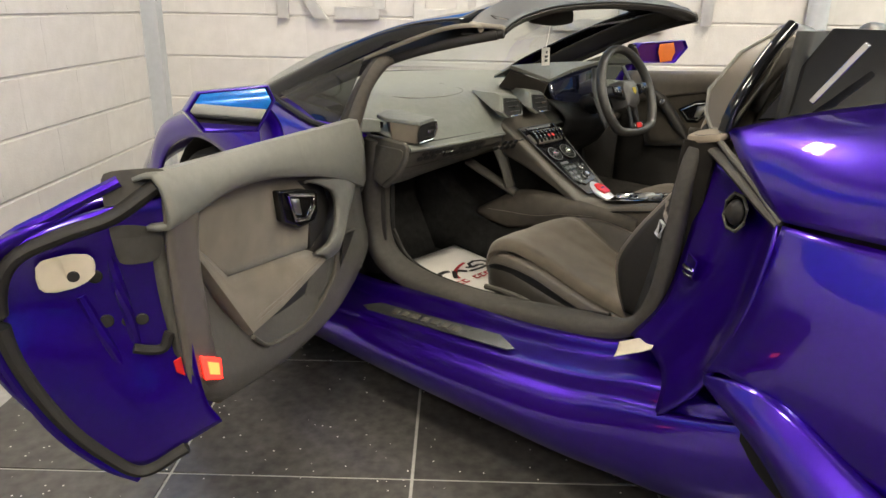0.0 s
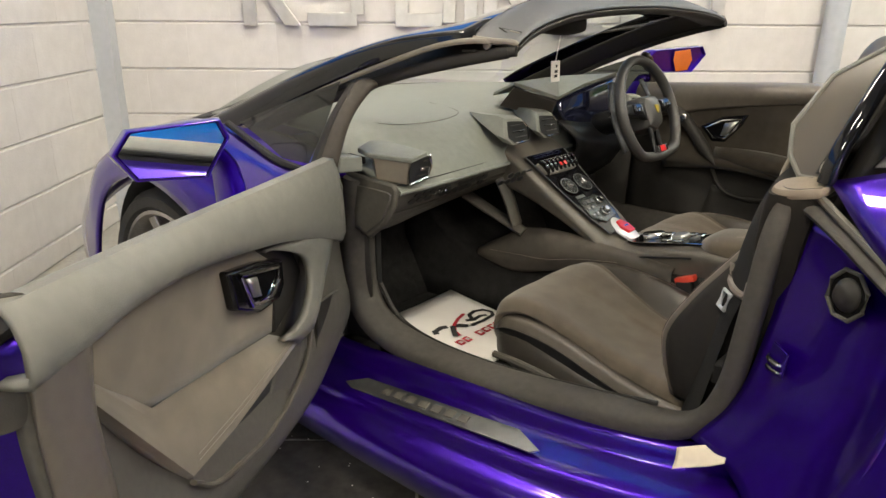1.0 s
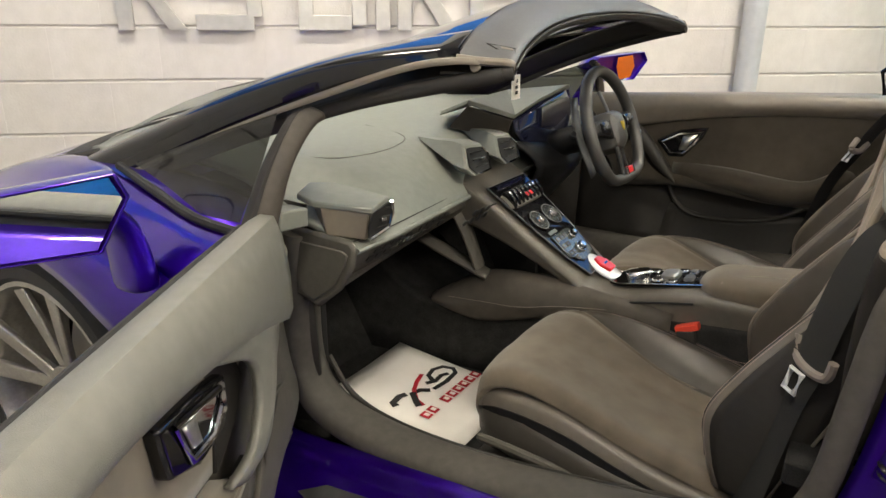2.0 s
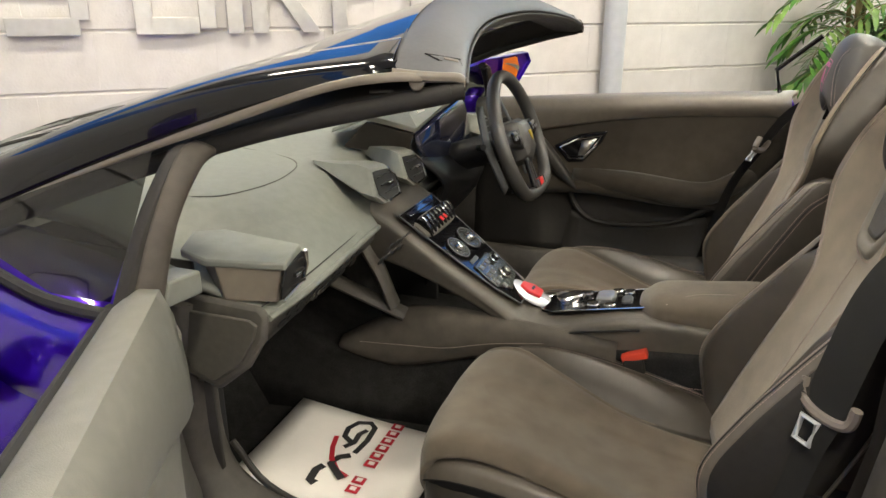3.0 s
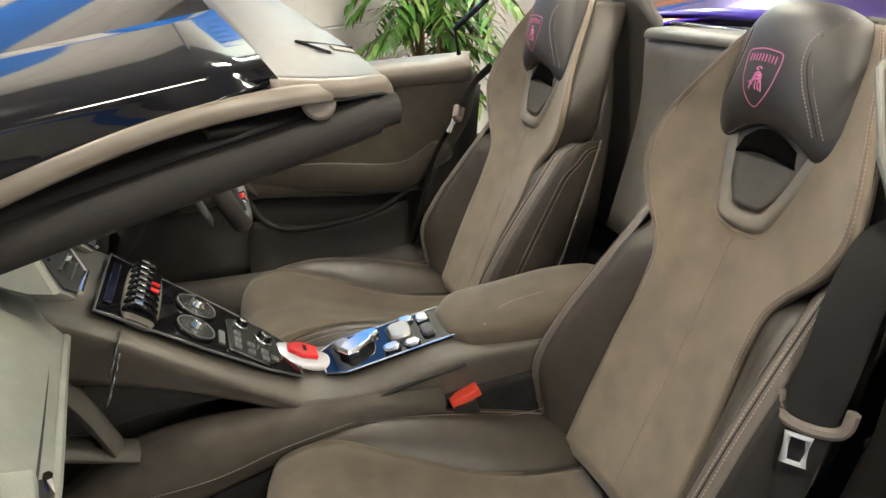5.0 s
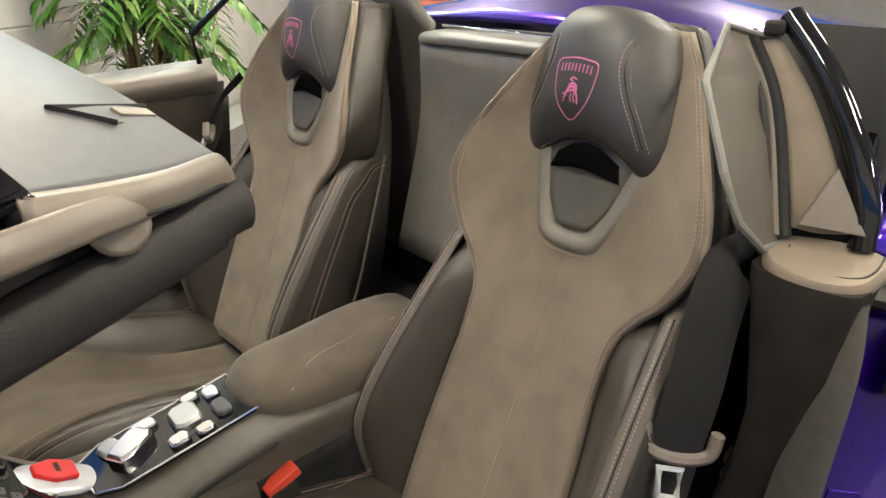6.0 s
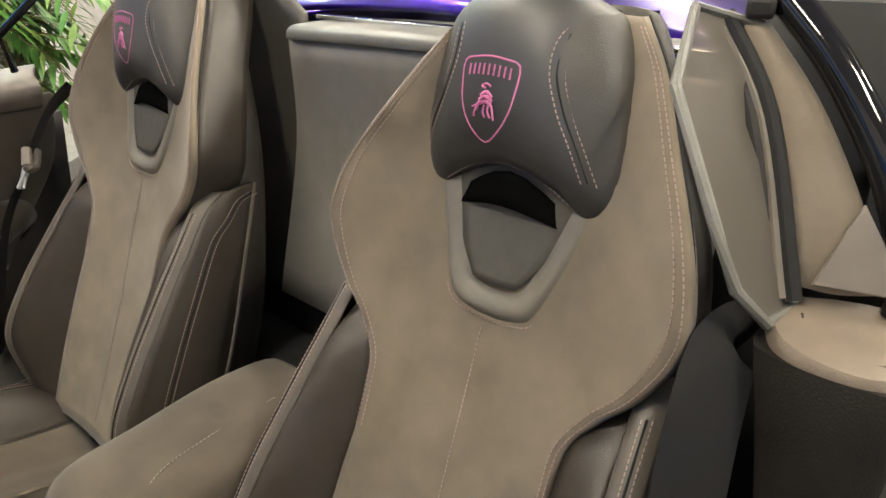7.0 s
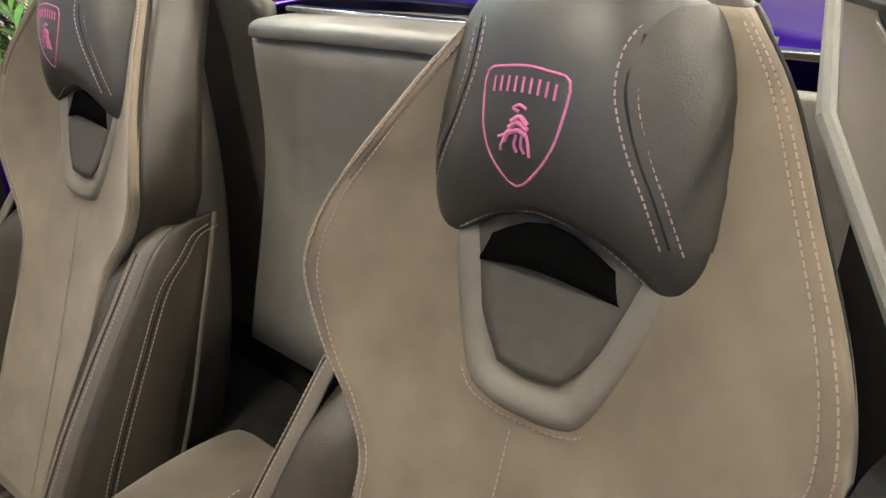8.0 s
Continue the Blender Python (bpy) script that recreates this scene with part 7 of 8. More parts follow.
    limbs = ([(-0.010, 0.998), (-0.013, 0.990), (-0.0145, 0.981)], [(-0.006, 0.997), (-0.006, 0.989), (-0.0095, 0.983)], [(0.0, 0.997), (0.001, 0.989), (-0.002, 0.983)], [(0.009, 0.994), (0.014, 0.988), (0.015, 0.982)], [(0.011, 0.996), (0.0185, 0.993)], [(-0.007, 1.018), (0.0, 1.0205), (0.006, 1.0175), (0.0, 1.0155)])
    for pts, r in [(q, 0.0017) for q in body] + [(q, 0.0010) for q in limbs]:
        tube("shield_fill", marks(pts), r, PINK, head, n=6)
    # cushion: suede rolls over the front and dips between the side rolls
    seam_x, seam_o = (0.96, 1.015, 1.065, 1.15, 1.26, 1.37, 1.47), (0.185, 0.160, 0.160, 0.122, 0.086, 0.076, 0.090)

    def cushion_row(x, z, w, lift):
        row = []
        for side in (-1, 1):
            tall = side * (YM - yc) > 0 or yc > 0
            o = float(np.interp(x, seam_x, seam_o)) if tall else w
            half = [(0.25, 0), (0.55, 0), (0.80, 0), (0.93, 0.004), (1.0, 0.006)] if tall else [(0.3, 0), (0.6, 0), (0.85, 0), (0.95, 0.012), (1.0, 0.03)]
            pts = [(x + 0.026 * (o * q / 0.2) ** 3, yc + side * o * q, z + lift * q ** 2.2 - d) for q, d in half]
            if tall:
                pts += [(x + 0.02, yc + side * (o + 0.012), z - 0.045), (x + 0.02, yc + side * max(o + 0.02, 0.19), z - 0.07)]
            row = pts[::-1] + [(x, yc, z - 0.002)] if side < 0 else row + pts
        return row
    rows = [cushion_row(*q) for q in ((0.990, 0.335, 0.15, 0.0), (0.962, 0.375, 0.172, 0.0), (0.960, 0.420, 0.188, 0.002), (0.988, 0.456, 0.196, 0.004), (1.06, 0.468, 0.200, 0.010), (1.16, 0.446, 0.202, 0.014), (1.30, 0.404, 0.202, 0.014), (1.46, 0.372, 0.195, 0.010))]
    # cushion colour carries the shade it sits in
    sheet("cushion", rows, SUEDE_SHADED, shell, "grey suede seat cushion", nu=5, nv=4, solid=0.05, offset=-1)
    for s in (-1, 1):
        inboard = s * (YM - yc) > 0
        if inboard or yc > 0:
            # tall leather roll: a seam in the suede, a stitched crest, the outer wall
            st = ((1.015, 0.160, 0.420, 0.178, 0.428, 0.196, 0.395), (1.065, 0.160, 0.456, 0.186, 0.462, 0.216, 0.420), (1.15, 0.122, 0.446, 0.186, 0.474, 0.224, 0.425), (1.26, 0.086, 0.418, 0.184, 0.462, 0.228, 0.405), (1.37, 0.076, 0.396, 0.184, 0.436, 0.230, 0.380), (1.47, 0.090, 0.378, 0.186, 0.408, 0.228, 0.350))
            rows = [[(x, yc + s * a, za + 0.001), (x, yc + s * (a * 0.72 + c * 0.28), za * 0.66 + zc * 0.34 + 0.010), (x, yc + s * (a * 0.25 + c * 0.75), za * 0.18 + zc * 0.82 + 0.009), (x, yc + s * c, zc), (x, yc + s * (c * 0.45 + o * 0.55), zc - 0.006), (x, yc + s * o, zo), (x, yc + s * (o + 0.004), zo - 0.07)] for x, a, za, c, zc, o, zo in st]
            roll = sheet("cushion_bolster", rows, LEATHER_FACE, shell, "tall leather cushion side roll with stitched crest", nu=6, nv=4, solid=0.012, offset=-1, flip=s < 0)
            crest = [(x, yc + s * c, zc + 0.03) for x, a, za, c, zc, o, zo in st]
            tube("crest_seam", snap(roll, crest, (0, 0, -1), -0.0003), 0.0013, BLACK, shell, n=6)
            for d in (-0.005, 0.005):
                stitches("stitching", snap(roll, [(x, y + d, z) for x, y, z in crest], (0, 0, -1), 0.0005), THREAD_PALE, shell)
            tube("roll_seam", [(x, yc + s * (a - 0.001), za + 0.0015) for x, a, za, c, zc, o, zo in st], 0.0010, LEATHER, shell, n=6)
        else:
            # low outer side: a leather band paled as if lit, a dark face below it
            st = ((0.985, 0.182, 0.398), (1.04, 0.205, 0.425), (1.12, 0.216, 0.430), (1.20, 0.218, 0.418), (1.30, 0.218, 0.388), (1.40, 0.216, 0.362), (1.49, 0.208, 0.352))
            rows = [[(x, yc + s * (w - 0.030), z + 0.006), (x, yc + s * (w - 0.008), z + 0.002), (x, yc + s * w, z - 0.012), (x, yc + s * (w + 0.003), z - 0.024)] for x, w, z in st]
            sheet("side_band", rows, LEATHER_RIDGE, shell, "grey leather band along the cushion's edge", nu=5, nv=4, solid=0.010, offset=-1, flip=s < 0)
            rows = [[(x + 0.002, yc + s * (w + 0.001), z - 0.022), (x + 0.006, yc + s * (w + 0.002), z - 0.050), (x + 0.012, yc + s * (w - 0.006), z - 0.085)] for x, w, z in st]
            sheet("cushion_side", rows, COLUMN_BLACK, shell, "black leather side of the cushion", nu=5, nv=4, solid=0.010, offset=-1, flip=s < 0)
            tube("band_seam", [(x, yc + s * (w + 0.0035), z - 0.0235) for x, w, z in st], 0.0014, BLACK, shell, n=6)
    pad("seat_base", [((0.995, yc, 0.345), (0, 1, 0), (0, 0, 1), 0.19, 0.055, 4), ((1.10, yc, 0.345), (0, 1, 0), (0, 0, 1), 0.225, 0.075, 4), ((1.30, yc, 0.305), (0, 1, 0), (0, 0, 1), 0.232, 0.068, 4), ((1.50, yc, 0.285), (0, 1, 0), (0, 0, 1), 0.232, 0.066, 4)], LEATHER, shell, "black leather seat base", n=28)
    tube("base_trim", [(1.00, yc - 0.205, 0.318), (1.10, yc - 0.236, 0.338), (1.20, yc - 0.240, 0.33), (1.32, yc - 0.240, 0.29)], 0.009, PLASTIC_GREY, shell, "grey plastic base trim", n=8)
    block("seat_rail", (1.22, yc, 0.235), (0.25, 0, 0), (0, 0.20, 0), (0, 0, 0.012), PLASTIC, shell)
    return shell


seat(-0.305, "grey suede passenger sports seat with black leather bolsters")
seat(0.372, "grey suede driver's sports seat with black leather bolsters")

# ---- behind the seats ----
bulk = sheet("bulkhead", [[(1.752, 0.165, 1.004), (1.752, -0.1, 1.010), (1.752, -0.45, 1.012)], [(1.765, 0.185, 0.85), (1.765, -0.1, 0.85), (1.765, -0.45, 0.85)], [(1.72, 0.195, 0.62), (1.72, -0.1, 0.62), (1.72, -0.45, 0.62)]], BULK_LEATHER, car, "grey leather bulkhead panel", nu=5, nv=3, solid=0.02)
ledge = lambda x, z: [(x, 0.160, 1.006 + z), (x, -0.1, 1.012 + z), (x, -0.36, 1.014 + z)]
sheet("bulkhead_ledge", [ledge(1.7505, 0.0), ledge(1.7500, 0.005), ledge(1.7530, 0.0095), ledge(1.770, 0.013), ledge(1.86, 0.016)], LEDGE_LEATHER, car, "grey leather ledge over the bulkhead", nu=4, nv=3, solid=0.005)
block("ledge_strip", (1.815, -0.12, 1.030), (0.010, 0, 0), (0, 0.29, 0), (0, 0, 0.003), CHROME, car, bevel=0.001)
# lining coloured dark to paint the shadow between seat and bulkhead
sheet("side_tower", [[(1.795, 0.175, 1.035), (1.80, 0.30, 1.10), (1.80, 0.58, 1.10)], [(1.800, 0.175, 0.95), (1.80, 0.30, 0.95), (1.80, 0.60, 0.93)], [(1.785, 0.175, 0.60), (1.77, 0.30, 0.60), (1.77, 0.62, 0.60)]], LEATHER, car, "leather lining of the roof tower, darkened for the gap's shade", nu=4, nv=4, solid=0.02)
sheet("side_tower", [[(1.80, -0.58, 1.08), (1.80, -0.44, 1.08)], [(1.77, -0.60, 0.6), (1.77, -0.44, 0.6)]], BLACK, car, nu=3, nv=3, solid=0.02)
block("rear_floor", (1.66, YM, 0.50), (0.11, 0, 0), (0, 0.6, 0), (0, 0, 0.02), CARPET, car)
block("rear_wall", (1.80, YM, 0.45), (0.01, 0, 0), (0, 0.62, 0), (0, 0, 0.25), CARPET, car)

# wind deflector plate beside the passenger's shoulder
pl = [Vector(p) for p in ((1.700, -0.430, 1.078), (1.632, -0.453, 1.030), (1.598, -0.507, 0.952), (1.606, -0.526, 0.905), (1.630, -0.543, 0.876), (1.668, -0.548, 0.878), (1.712, -0.500, 0.985), (1.727, -0.470, 1.066))]
dfl = sheet("wind_deflector", [[pl[0], pl[7]], [pl[1], pl[7].lerp(pl[6], 0.4)], [pl[2], pl[6]], [pl[3], pl[6].lerp(pl[5], 0.6)], [pl[4], pl[5]]], SMOKE, car, "smoked brown wind deflector pane in a pale frame", nu=1, nv=1, solid=0.0)
dfl.visible_shadow = False
tube("deflector_frame", pl, 0.0046, LEATHER_DASH, dfl, "grey deflector frame", n=8, closed=True, steps=1)
sheet("tower_lining", [[(1.720, -0.456, 1.067), (1.722, -0.472, 1.068), (1.727, -0.478, 1.067)], [(1.711, -0.479, 1.037), (1.708, -0.500, 1.030), (1.712, -0.525, 1.020)], [(1.689, -0.519, 0.971), (1.693, -0.545, 0.971), (1.698, -0.565, 0.965)], [(1.665, -0.551, 0.895), (1.669, -0.575, 0.895), (1.680, -0.604, 0.900)]], SUEDE, car, "grey suede lining of the roof tower", nu=4, nv=4, solid=0.008)
for dx, w, mt, nm in ((0.0, 0.006, PLASTIC, "tower_rail"), (0.0, 0.005, TAN_TRIM, "tower_rail"), (0.0, 0.006, BLACK, "tower_rail")):
    k = {PLASTIC: 0.0, TAN_TRIM: 0.5, BLACK: 1.0}[mt]
    tube(nm, [Vector((1.716, -0.430, 1.073)).lerp(Vector((1.718, -0.448, 1.073)), k), Vector((1.695, -0.486, 1.005)).lerp(Vector((1.697, -0.500, 1.005)), k), Vector((1.657, -0.534, 0.885)).lerp(Vector((1.660, -0.550, 0.885)), k)], w, mt, car, "upright rail of the roof tower", n=8)
tube("tower_edge", [(1.737, -0.478, 1.090), (1.722, -0.530, 1.042), (1.706, -0.578, 0.980), (1.692, -0.606, 0.925), (1.686, -0.612, 0.885)], 0.013, GLOSS, car, "gloss black edge of the roof tower", n=10)
plate("corner_gusset", [(1.664, -0.557, 0.899), (1.692, -0.573, 0.956), (1.677, -0.616, 0.901)], (-0.75, -0.5, 0.3), 0.003, TAN_TRIM, car, "folded corner panel of the roof tower", bevel=0.001)
block("tower_cap", (1.724, -0.470, 1.078), (0.009, 0.003, 0), (0.003, -0.010, 0), (0, 0, 0.008), PLASTIC, car, "black cap of the roof tower", bevel=0.004)
# foot of the tower: pale rounded cap with a seamed inset, on a dark lining
foot = [(1.672, -0.533, 0.876), (1.645, -0.538, 0.874), (1.622, -0.550, 0.870), (1.610, -0.570, 0.867), (1.608, -0.598, 0.864), (1.614, -0.622, 0.864), (1.632, -0.640, 0.866), (1.660, -0.644, 0.871), (1.690, -0.640, 0.878), (1.695, -0.590, 0.880)]
mid_f = Vector((1.650, -0.593, 0.872))
fine_f = smooth_line(foot, 3, True)


def foot_ring(k, dz):
    return [mid_f + (p - mid_f) * k + Vector((0, 0, dz)) for p in fine_f]


foot_cap = loft("tower_foot", [foot_ring(0.98, -0.009), foot_ring(1.0, -0.006), foot_ring(0.995, -0.003), foot_ring(0.97, 0.002), foot_ring(0.92, 0.005), foot_ring(0.5, 0.007), foot_ring(0.1, 0.007)], FOOT_LEATHER, car, "pale grey leather foot of the roof tower")
tube("foot_seam", [mid_f + (p - mid_f) * 0.74 + Vector((0.008, -0.006, 0.0062)) for p in smooth_line(foot[1:9], 2)], 0.0014, PLASTIC, foot_cap, n=6)
leg = []
for z, x0, x1, yi, yo in ((0.864, 1.608, 1.690, -0.537, -0.643), (0.850, 1.604, 1.688, -0.541, -0.642), (0.825, 1.601, 1.680, -0.548, -0.640), (0.780, 1.599, 1.672, -0.556, -0.638), (0.720, 1.598, 1.665, -0.566, -0.626), (0.660, 1.600, 1.655, -0.562, -0.616), (0.600, 1.596, 1.640, -0.552, -0.606), (0.500, 1.585, 1.625, -0.540, -0.595), (0.360, 1.555, 1.600, -0.535, -0.590)):
    w = yo - yi
    slope = 0.10 * min(1.0, (0.88 - z) / 0.05) if z > 0.80 else 0.10
    ring = [(x1, yi + 0.1 * w), (x0 + 0.020, yi), (x0 + 0.004, yi + 0.18 * w), (x0, yi + 0.55 * w), (x0 + 0.006, yo - 0.10 * w), (x0 + 0.026, yo), (x1, yo - 0.12 * w)]
    leg.append(smooth_line([(x, y, z + slope * (x - 1.65)) for x, y in ring], 3, True))
loft("tower_leg", leg, LEG_LINING, car, "dark lining below the roof tower")
for i in range(7):
    block("vent_slot", (1.628, -0.552, 0.50 + 0.022 * i), (0.012, 0.002, 0), (0, 0.002, 0), (0, 0, 0.006), PLASTIC_GREY, car, bevel=0.002)


# ---- seat belts ----
def belt(points, label, up=(-0.7, -0.7, 0)):
    web = tube("seat_belt", points, 0.029, BELT, car, label, n=8, flat=0.06, steps=8, up=up)
    return web


belt([(1.664, -0.522, 0.842), (1.632, -0.522, 0.860), (1.607, -0.524, 0.850), (1.584, -0.527, 0.80), (1.568, -0.530, 0.73), (1.556, -0.526, 0.66), (1.540, -0.526, 0.60), (1.522, -0.528, 0.50), (1.50, -0.535, 0.36)], "black seat belt with pale guide and steel tongue")
tube("belt_guide", [(1.535, -0.499, 0.690), (1.536, -0.506, 0.660), (1.556, -0.530, 0.649), (1.580, -0.552, 0.653), (1.586, -0.556, 0.680)], 0.0075, BELT_GUIDE, car, "pale plastic belt guide", n=8)
tg = [(1.534, -0.524, 0.645), (1.550, -0.540, 0.643), (1.543, -0.544, 0.612), (1.528, -0.529, 0.614)]
tube("belt_tongue", tg, 0.0048, TONGUE_STEEL, car, "steel belt tongue", n=6, closed=True, steps=1)
belt([(1.62, 0.615, 0.905), (1.575, 0.622, 0.86), (1.53, 0.63, 0.78), (1.47, 0.64, 0.66), (1.42, 0.65, 0.45)], "black seat belt beside the driver's seat", (0.85, -0.52, 0))
tube("belt_guide", [(1.525, 0.60, 0.815), (1.515, 0.58, 0.79), (1.535, 0.61, 0.782), (1.55, 0.635, 0.80)], 0.008, BELT_GUIDE, car, n=8)
tube("belt_tongue", [(1.515, 0.595, 0.785), (1.525, 0.61, 0.78), (1.508, 0.61, 0.75), (1.50, 0.595, 0.755)], 0.0045, TONGUE_STEEL, car, n=6, closed=True, steps=1)

# driver's side window frame corner
tube("rear_frame", [(1.565, 0.700, 0.925), (1.548, 0.688, 0.985), (1.640, 0.650, 1.075)], 0.0065, GLOSS, car, "black corner of the window frame", n=8, steps=1)

# inside mirror and paper tag hanging from it
im = pad("inside_mirror", [((0.80, YM - 0.11, 1.085), (0, 0, 1), (1, 0, 0), 0.02, 0.010, 2.5), ((0.81, YM, 1.09), (0, 0, 1), (1, 0, 0), 0.034, 0.014, 2.5), ((0.80, YM + 0.11, 1.085), (0, 0, 1), (1, 0, 0), 0.022, 0.010, 2.5)], PLASTIC, car, "black inside mirror", n=16)
tube("mirror_stem", [(0.80, YM, 1.09), (0.83, YM, 1.135)], 0.010, PLASTIC, im, n=8, straight=True)
tag = plate("hanging_tag", [(0.782, 0.000, 0.985), (0.782, 0.044, 0.985), (0.782, 0.048, 0.925), (0.782, 0.004, 0.925)], (1, 0.3, 0), 0.002, WHITE_CARD, None, bevel=0.0)
tagged(tag, "small white paper tag hanging from the inside mirror", "tag")
tube("tag_string", [(0.783, 0.022, 0.983), (0.79, 0.024, 1.03), (0.80, YM, 1.075)], 0.0012, WHITE_CARD, tag, n=6)
for z, w in ((0.970, 0.010), (0.955, 0.014), (0.942, 0.014)):
    block("printed_bar", (0.7855, 0.026, z), (0.0003, 0.0001, 0), (-0.003, w, 0), (0, 0, 0.004), INK, tag, bevel=0.0)

# ---- other things in the showroom ----
def far_car(name, m, paint, label):
    """A low sports car further off: body, cabin glass, wheels."""
    top = new(name)
    tagged(top, label, "car")
    rows = []
    for x, zt, w, zb in ((-2.15, 0.50, 0.72, 0.25), (-1.9, 0.62, 0.86, 0.2), (-1.35, 0.76, 0.94, 0.2), (-0.7, 0.82, 0.94, 0.2), (0.2, 0.84, 0.93, 0.2), (1.2, 0.88, 0.97, 0.2), (1.9, 0.84, 0.92, 0.22), (2.18, 0.72, 0.80, 0.3)):
        rows.append([(x, -w, zb), (x, -w, zb + (zt - zb) * 0.5), (x, -w * 0.93, zt - 0.06), (x, -w * 0.6, zt), (x, 0, zt + 0.02), (x, w * 0.6, zt), (x, w * 0.93, zt - 0.06), (x, w, zb + (zt - zb) * 0.5), (x, w, zb)])
    sheet("body", rows, paint, top, nu=5, nv=4, solid=0.02)
    rows = []
    for x, zt, w in ((-0.85, 0.82, 0.66), (-0.35, 1.02, 0.62), (0.15, 1.15, 0.57), (0.7, 1.14, 0.55), (1.4, 0.92, 0.6)):
        rows.append([(x, -w - 0.1, 0.80), (x, -w, zt - 0.03), (x, 0, zt), (x, w, zt - 0.03), (x, w + 0.1, 0.80)])
    sheet("cabin_glass", rows, GLOSS, top, "dark cabin glass", nu=5, nv=4, solid=0.01)
    sheet("roof", [[(0.05, -0.5, 1.135), (0.05, 0, 1.16), (0.05, 0.5, 1.135)], [(0.75, -0.5, 1.135), (0.75, 0, 1.155), (0.75, 0.5, 1.135)]], paint, top, nu=3, nv=4, solid=0.012)
    for x in (-1.3, 1.32):
        for s in (-1, 1):
            t = disc("wheel", (x, s * 0.90, 0.33), (0, s, 0), 0.33, 0.06, TYRE, top, n=32, bevel=0.02)
            disc("rim", (x, s * 0.955, 0.33), (0, s, 0), 0.235, 0.012, RIM, t, n=28)
    top.matrix_basis = m
    return top


far_car("parked_car", Matrix.Translation((5.6, 2.55, 0)) @ Matrix.Rotation(TURN + radians(90), 4, "Z"), ORANGE, "orange sports car parked further back in the showroom")


far_car("parked_car", Matrix.Translation((5.5, -1.95, 0)) @ Matrix.Rotation(TURN, 4, "Z"), BLUE, "bright blue sports car parked behind the viewer")


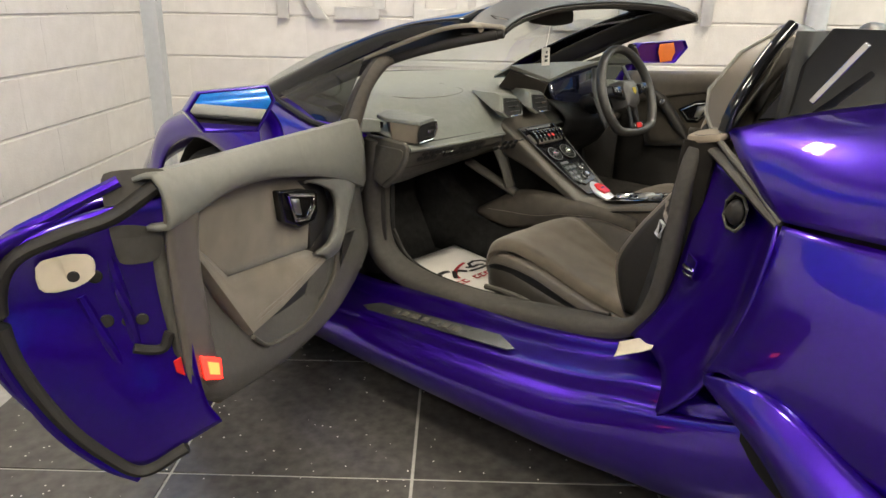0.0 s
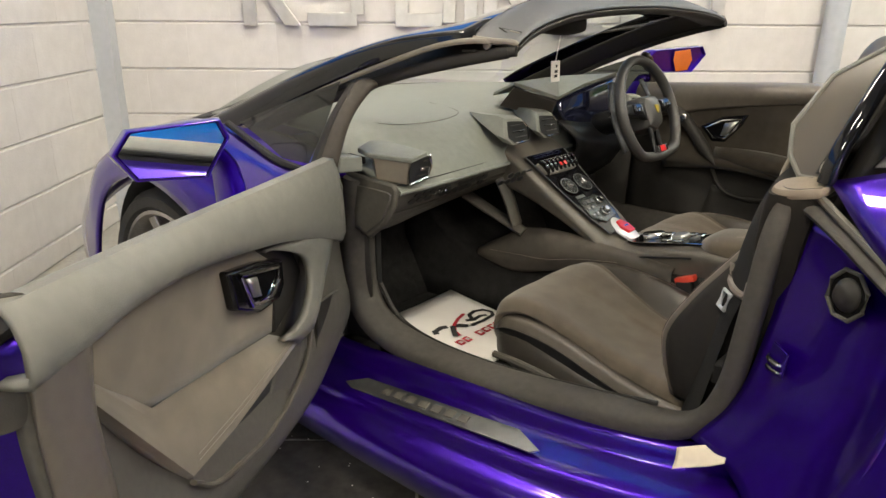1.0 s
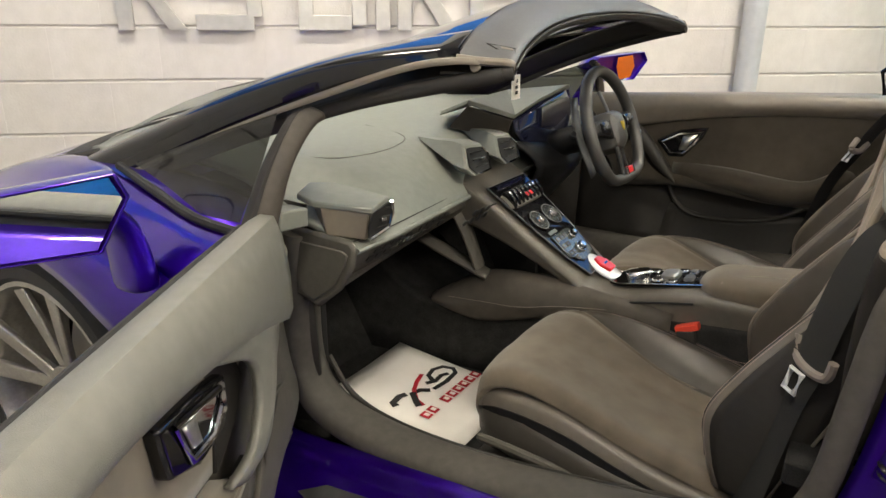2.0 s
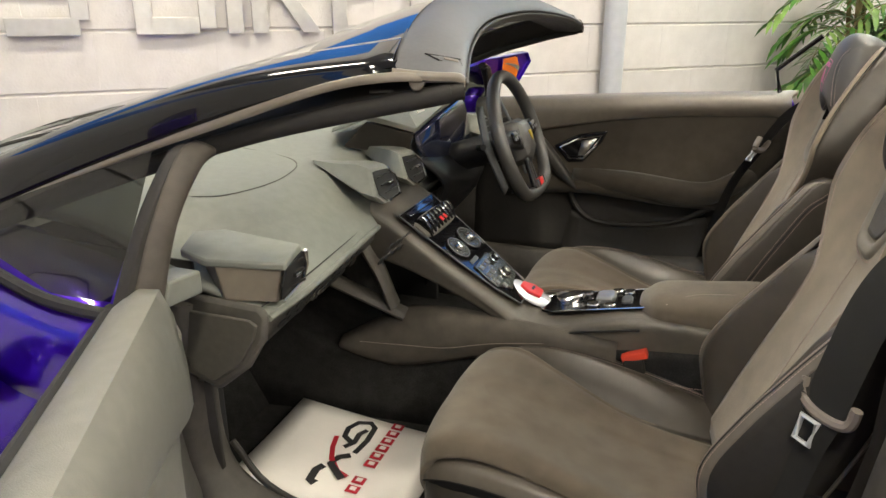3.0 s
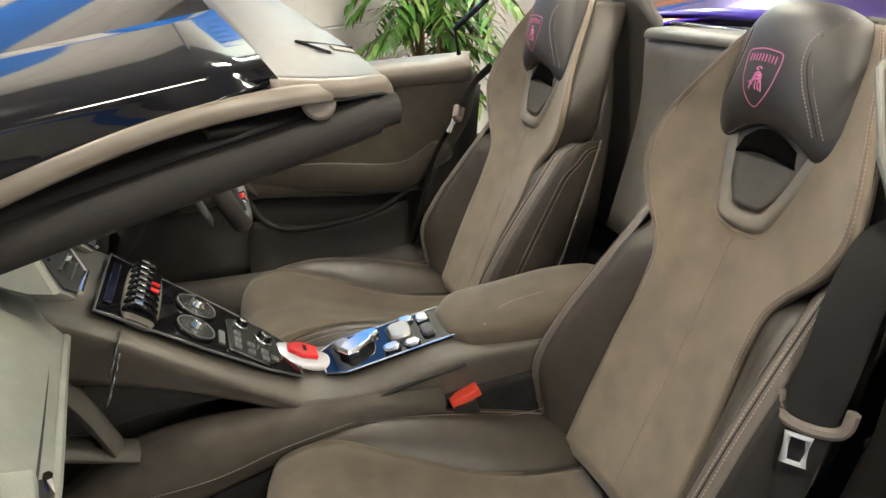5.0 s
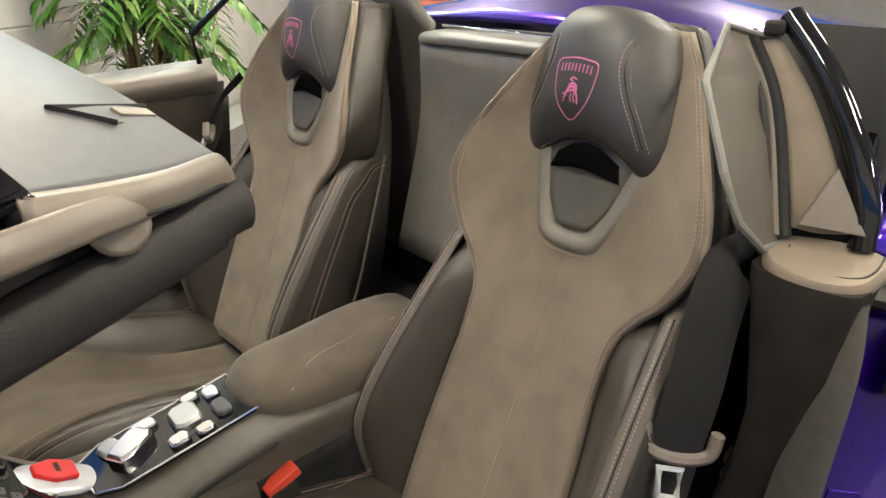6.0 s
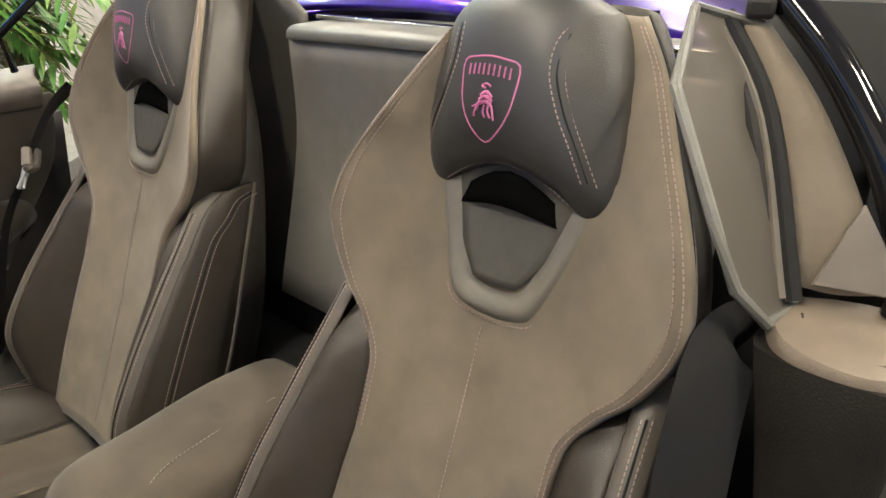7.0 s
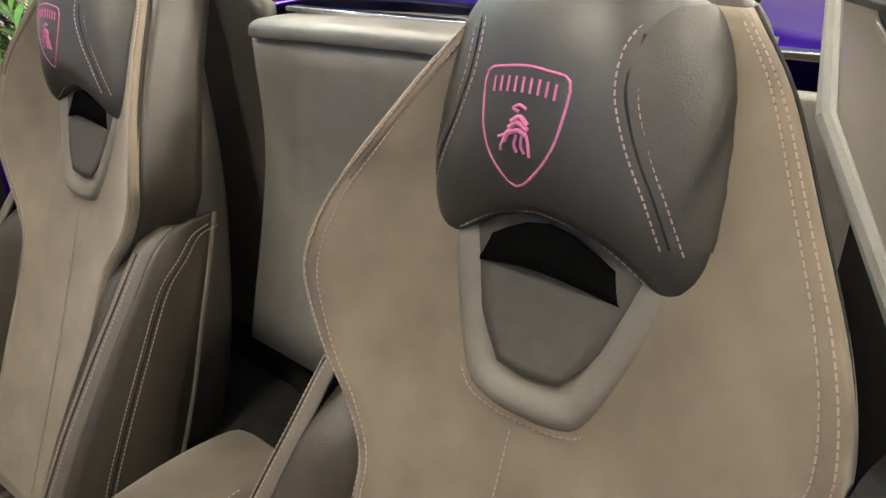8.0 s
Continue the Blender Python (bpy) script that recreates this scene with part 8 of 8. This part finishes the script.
def plant(u, v, seed):
    """Tall potted plant: canes with arching stalks of pointed leaves."""
    rnd = random.Random(seed)
    base = room(u, v, 0)
    top = new("potted_plant")
    top.location = base
    tagged(top, "tall green leafy plant in a dark pot", "plant")
    loft("pot", [oval((0, 0, z), (1, 0, 0), (0, 1, 0), r, r, 2, 28) for z, r in ((0, 0.13), (0.02, 0.15), (0.30, 0.19), (0.33, 0.195), (0.33, 0.175), (0.28, 0.17))], POT, top, "dark round pot")
    greens = (bmesh.new(), bmesh.new())
    stems = bmesh.new()
    for c in range(9):
        ang, lean = rnd.uniform(0, 6.28), rnd.uniform(0.02, 0.16)
        high = rnd.uniform(0.55, 1.75)
        line = [Vector((math.cos(ang) * (0.06 + lean * t * t * 1.5), math.sin(ang) * (0.06 + lean * t * t * 1.5), 0.28 + high * t)) for t in (0, 0.25, 0.5, 0.75, 1)]
        line = smooth_line(line, 3)
        rings = [[p + Vector((0.011 * math.cos(q), 0.011 * math.sin(q), 0)) for q in (0, 1.57, 3.14, 4.71)] for p in line]
        add_loft(stems, rings)
        for f in range(9):
            t = rnd.uniform(0.35, 1.0)
            p = line[int(t * (len(line) - 1))]
            az = rnd.uniform(0, 6.28)
            out = Vector((math.cos(az), math.sin(az), 0))
            span = rnd.uniform(0.28, 0.48)
            rib = [p + out * (span * k) + Vector((0, 0, span * (0.75 * k - 1.05 * k * k))) for k in (0, 0.25, 0.5, 0.75, 1.0)]
            rib = smooth_line(rib, 3)
            add_loft(stems, [[q + Vector((0, 0, 0.003)), q + out.orthogonal() * 0.003, q - Vector((0, 0, 0.003))] for q in rib])
            for i in range(2, len(rib)):
                d = (rib[i] - rib[i - 1]).normalized()
                side = d.cross(Vector((0, 0, 1))).normalized()
                for s in (-1, 1):
                    ln = rnd.uniform(0.10, 0.19) * (1.1 - 0.4 * i / len(rib))
                    wd = rnd.uniform(0.010, 0.017)
                    dirn = (side * s * 0.8 + d * 0.7 + Vector((0, 0, rnd.uniform(-0.5, 0.15)))).normalized()
                    flat = dirn.cross(Vector((0, 0, 1))).normalized() * wd
                    r0 = rib[i]
                    bm = greens[0 if rnd.random() < 0.6 else 1]
                    q = [r0, r0 + dirn * ln * 0.3 + flat, r0 + dirn * ln * 0.65 + flat * 0.8 - Vector((0, 0, 0.008)), r0 + dirn * ln - Vector((0, 0, 0.03)), r0 + dirn * ln * 0.65 - flat * 0.8 - Vector((0, 0, 0.008)), r0 + dirn * ln * 0.3 - flat]
                    vs = [bm.verts.new(x) for x in q]
                    mid = bm.verts.new(r0 + dirn * ln * 0.5 - Vector((0, 0, 0.006)))
                    for a, b in zip(vs, vs[1:] + vs[:1]):
                        bm.faces.new((a, b, mid))
    tagged(finish("stem", stems, STEM, top), kind="stuff")
    tagged(finish("leaves", greens[0], LEAF, top, "deep green pointed leaves"), kind="stuff")
    tagged(finish("leaves", greens[1], LEAF_LIGHT, top, "light green pointed leaves"), kind="stuff")
    return top


plant(4.75, 2.55, 5)

# ---- pieces of walls and floor ----
block_wall(wall_back, Matrix.Translation((WALL_U, WALL_V, 0)), None, 6.4, "block")
block_wall(wall_left, Matrix.Translation((WALL_U, -0.35, 0)) @ Matrix.Rotation(radians(90), 4, "Z"), None, 3.39, "block")

tile_me = bpy.data.meshes.new("tile")
tb = bmesh.new()
bmesh.ops.create_cube(tb, size=1)
for v in tb.verts:
    k = 0.0015 if v.co.z > 0 else 0
    v.co = Vector((v.co.x * 0.597 - math.copysign(k, v.co.x), v.co.y * 0.597 - math.copysign(k, v.co.y), v.co.z * 0.006 - 0.003))
tb.to_mesh(tile_me)
tb.free()
tile_me.materials.append(TILE)
for i in range(-3, 15):
    for j in range(-12, 6):
        u, v = 1.36 - 0.6 * 3 + 0.3 + 0.603 * i, 0.296 + 0.3 + 0.603 * j
        if WALL_U + 0.3 > u or u > FAR_U - 0.25 or v < FAR_V + 0.3 or v > WALL_V - 0.28:
            continue
        ob = new("tile", tile_me)
        ob.matrix_basis = Matrix.Translation((u, v, 0))
        ob.matrix_basis = ROOM_M @ ob.matrix_basis
        ob.parent = floor
        ob.matrix_parent_inverse = floor.matrix_basis.inverted()
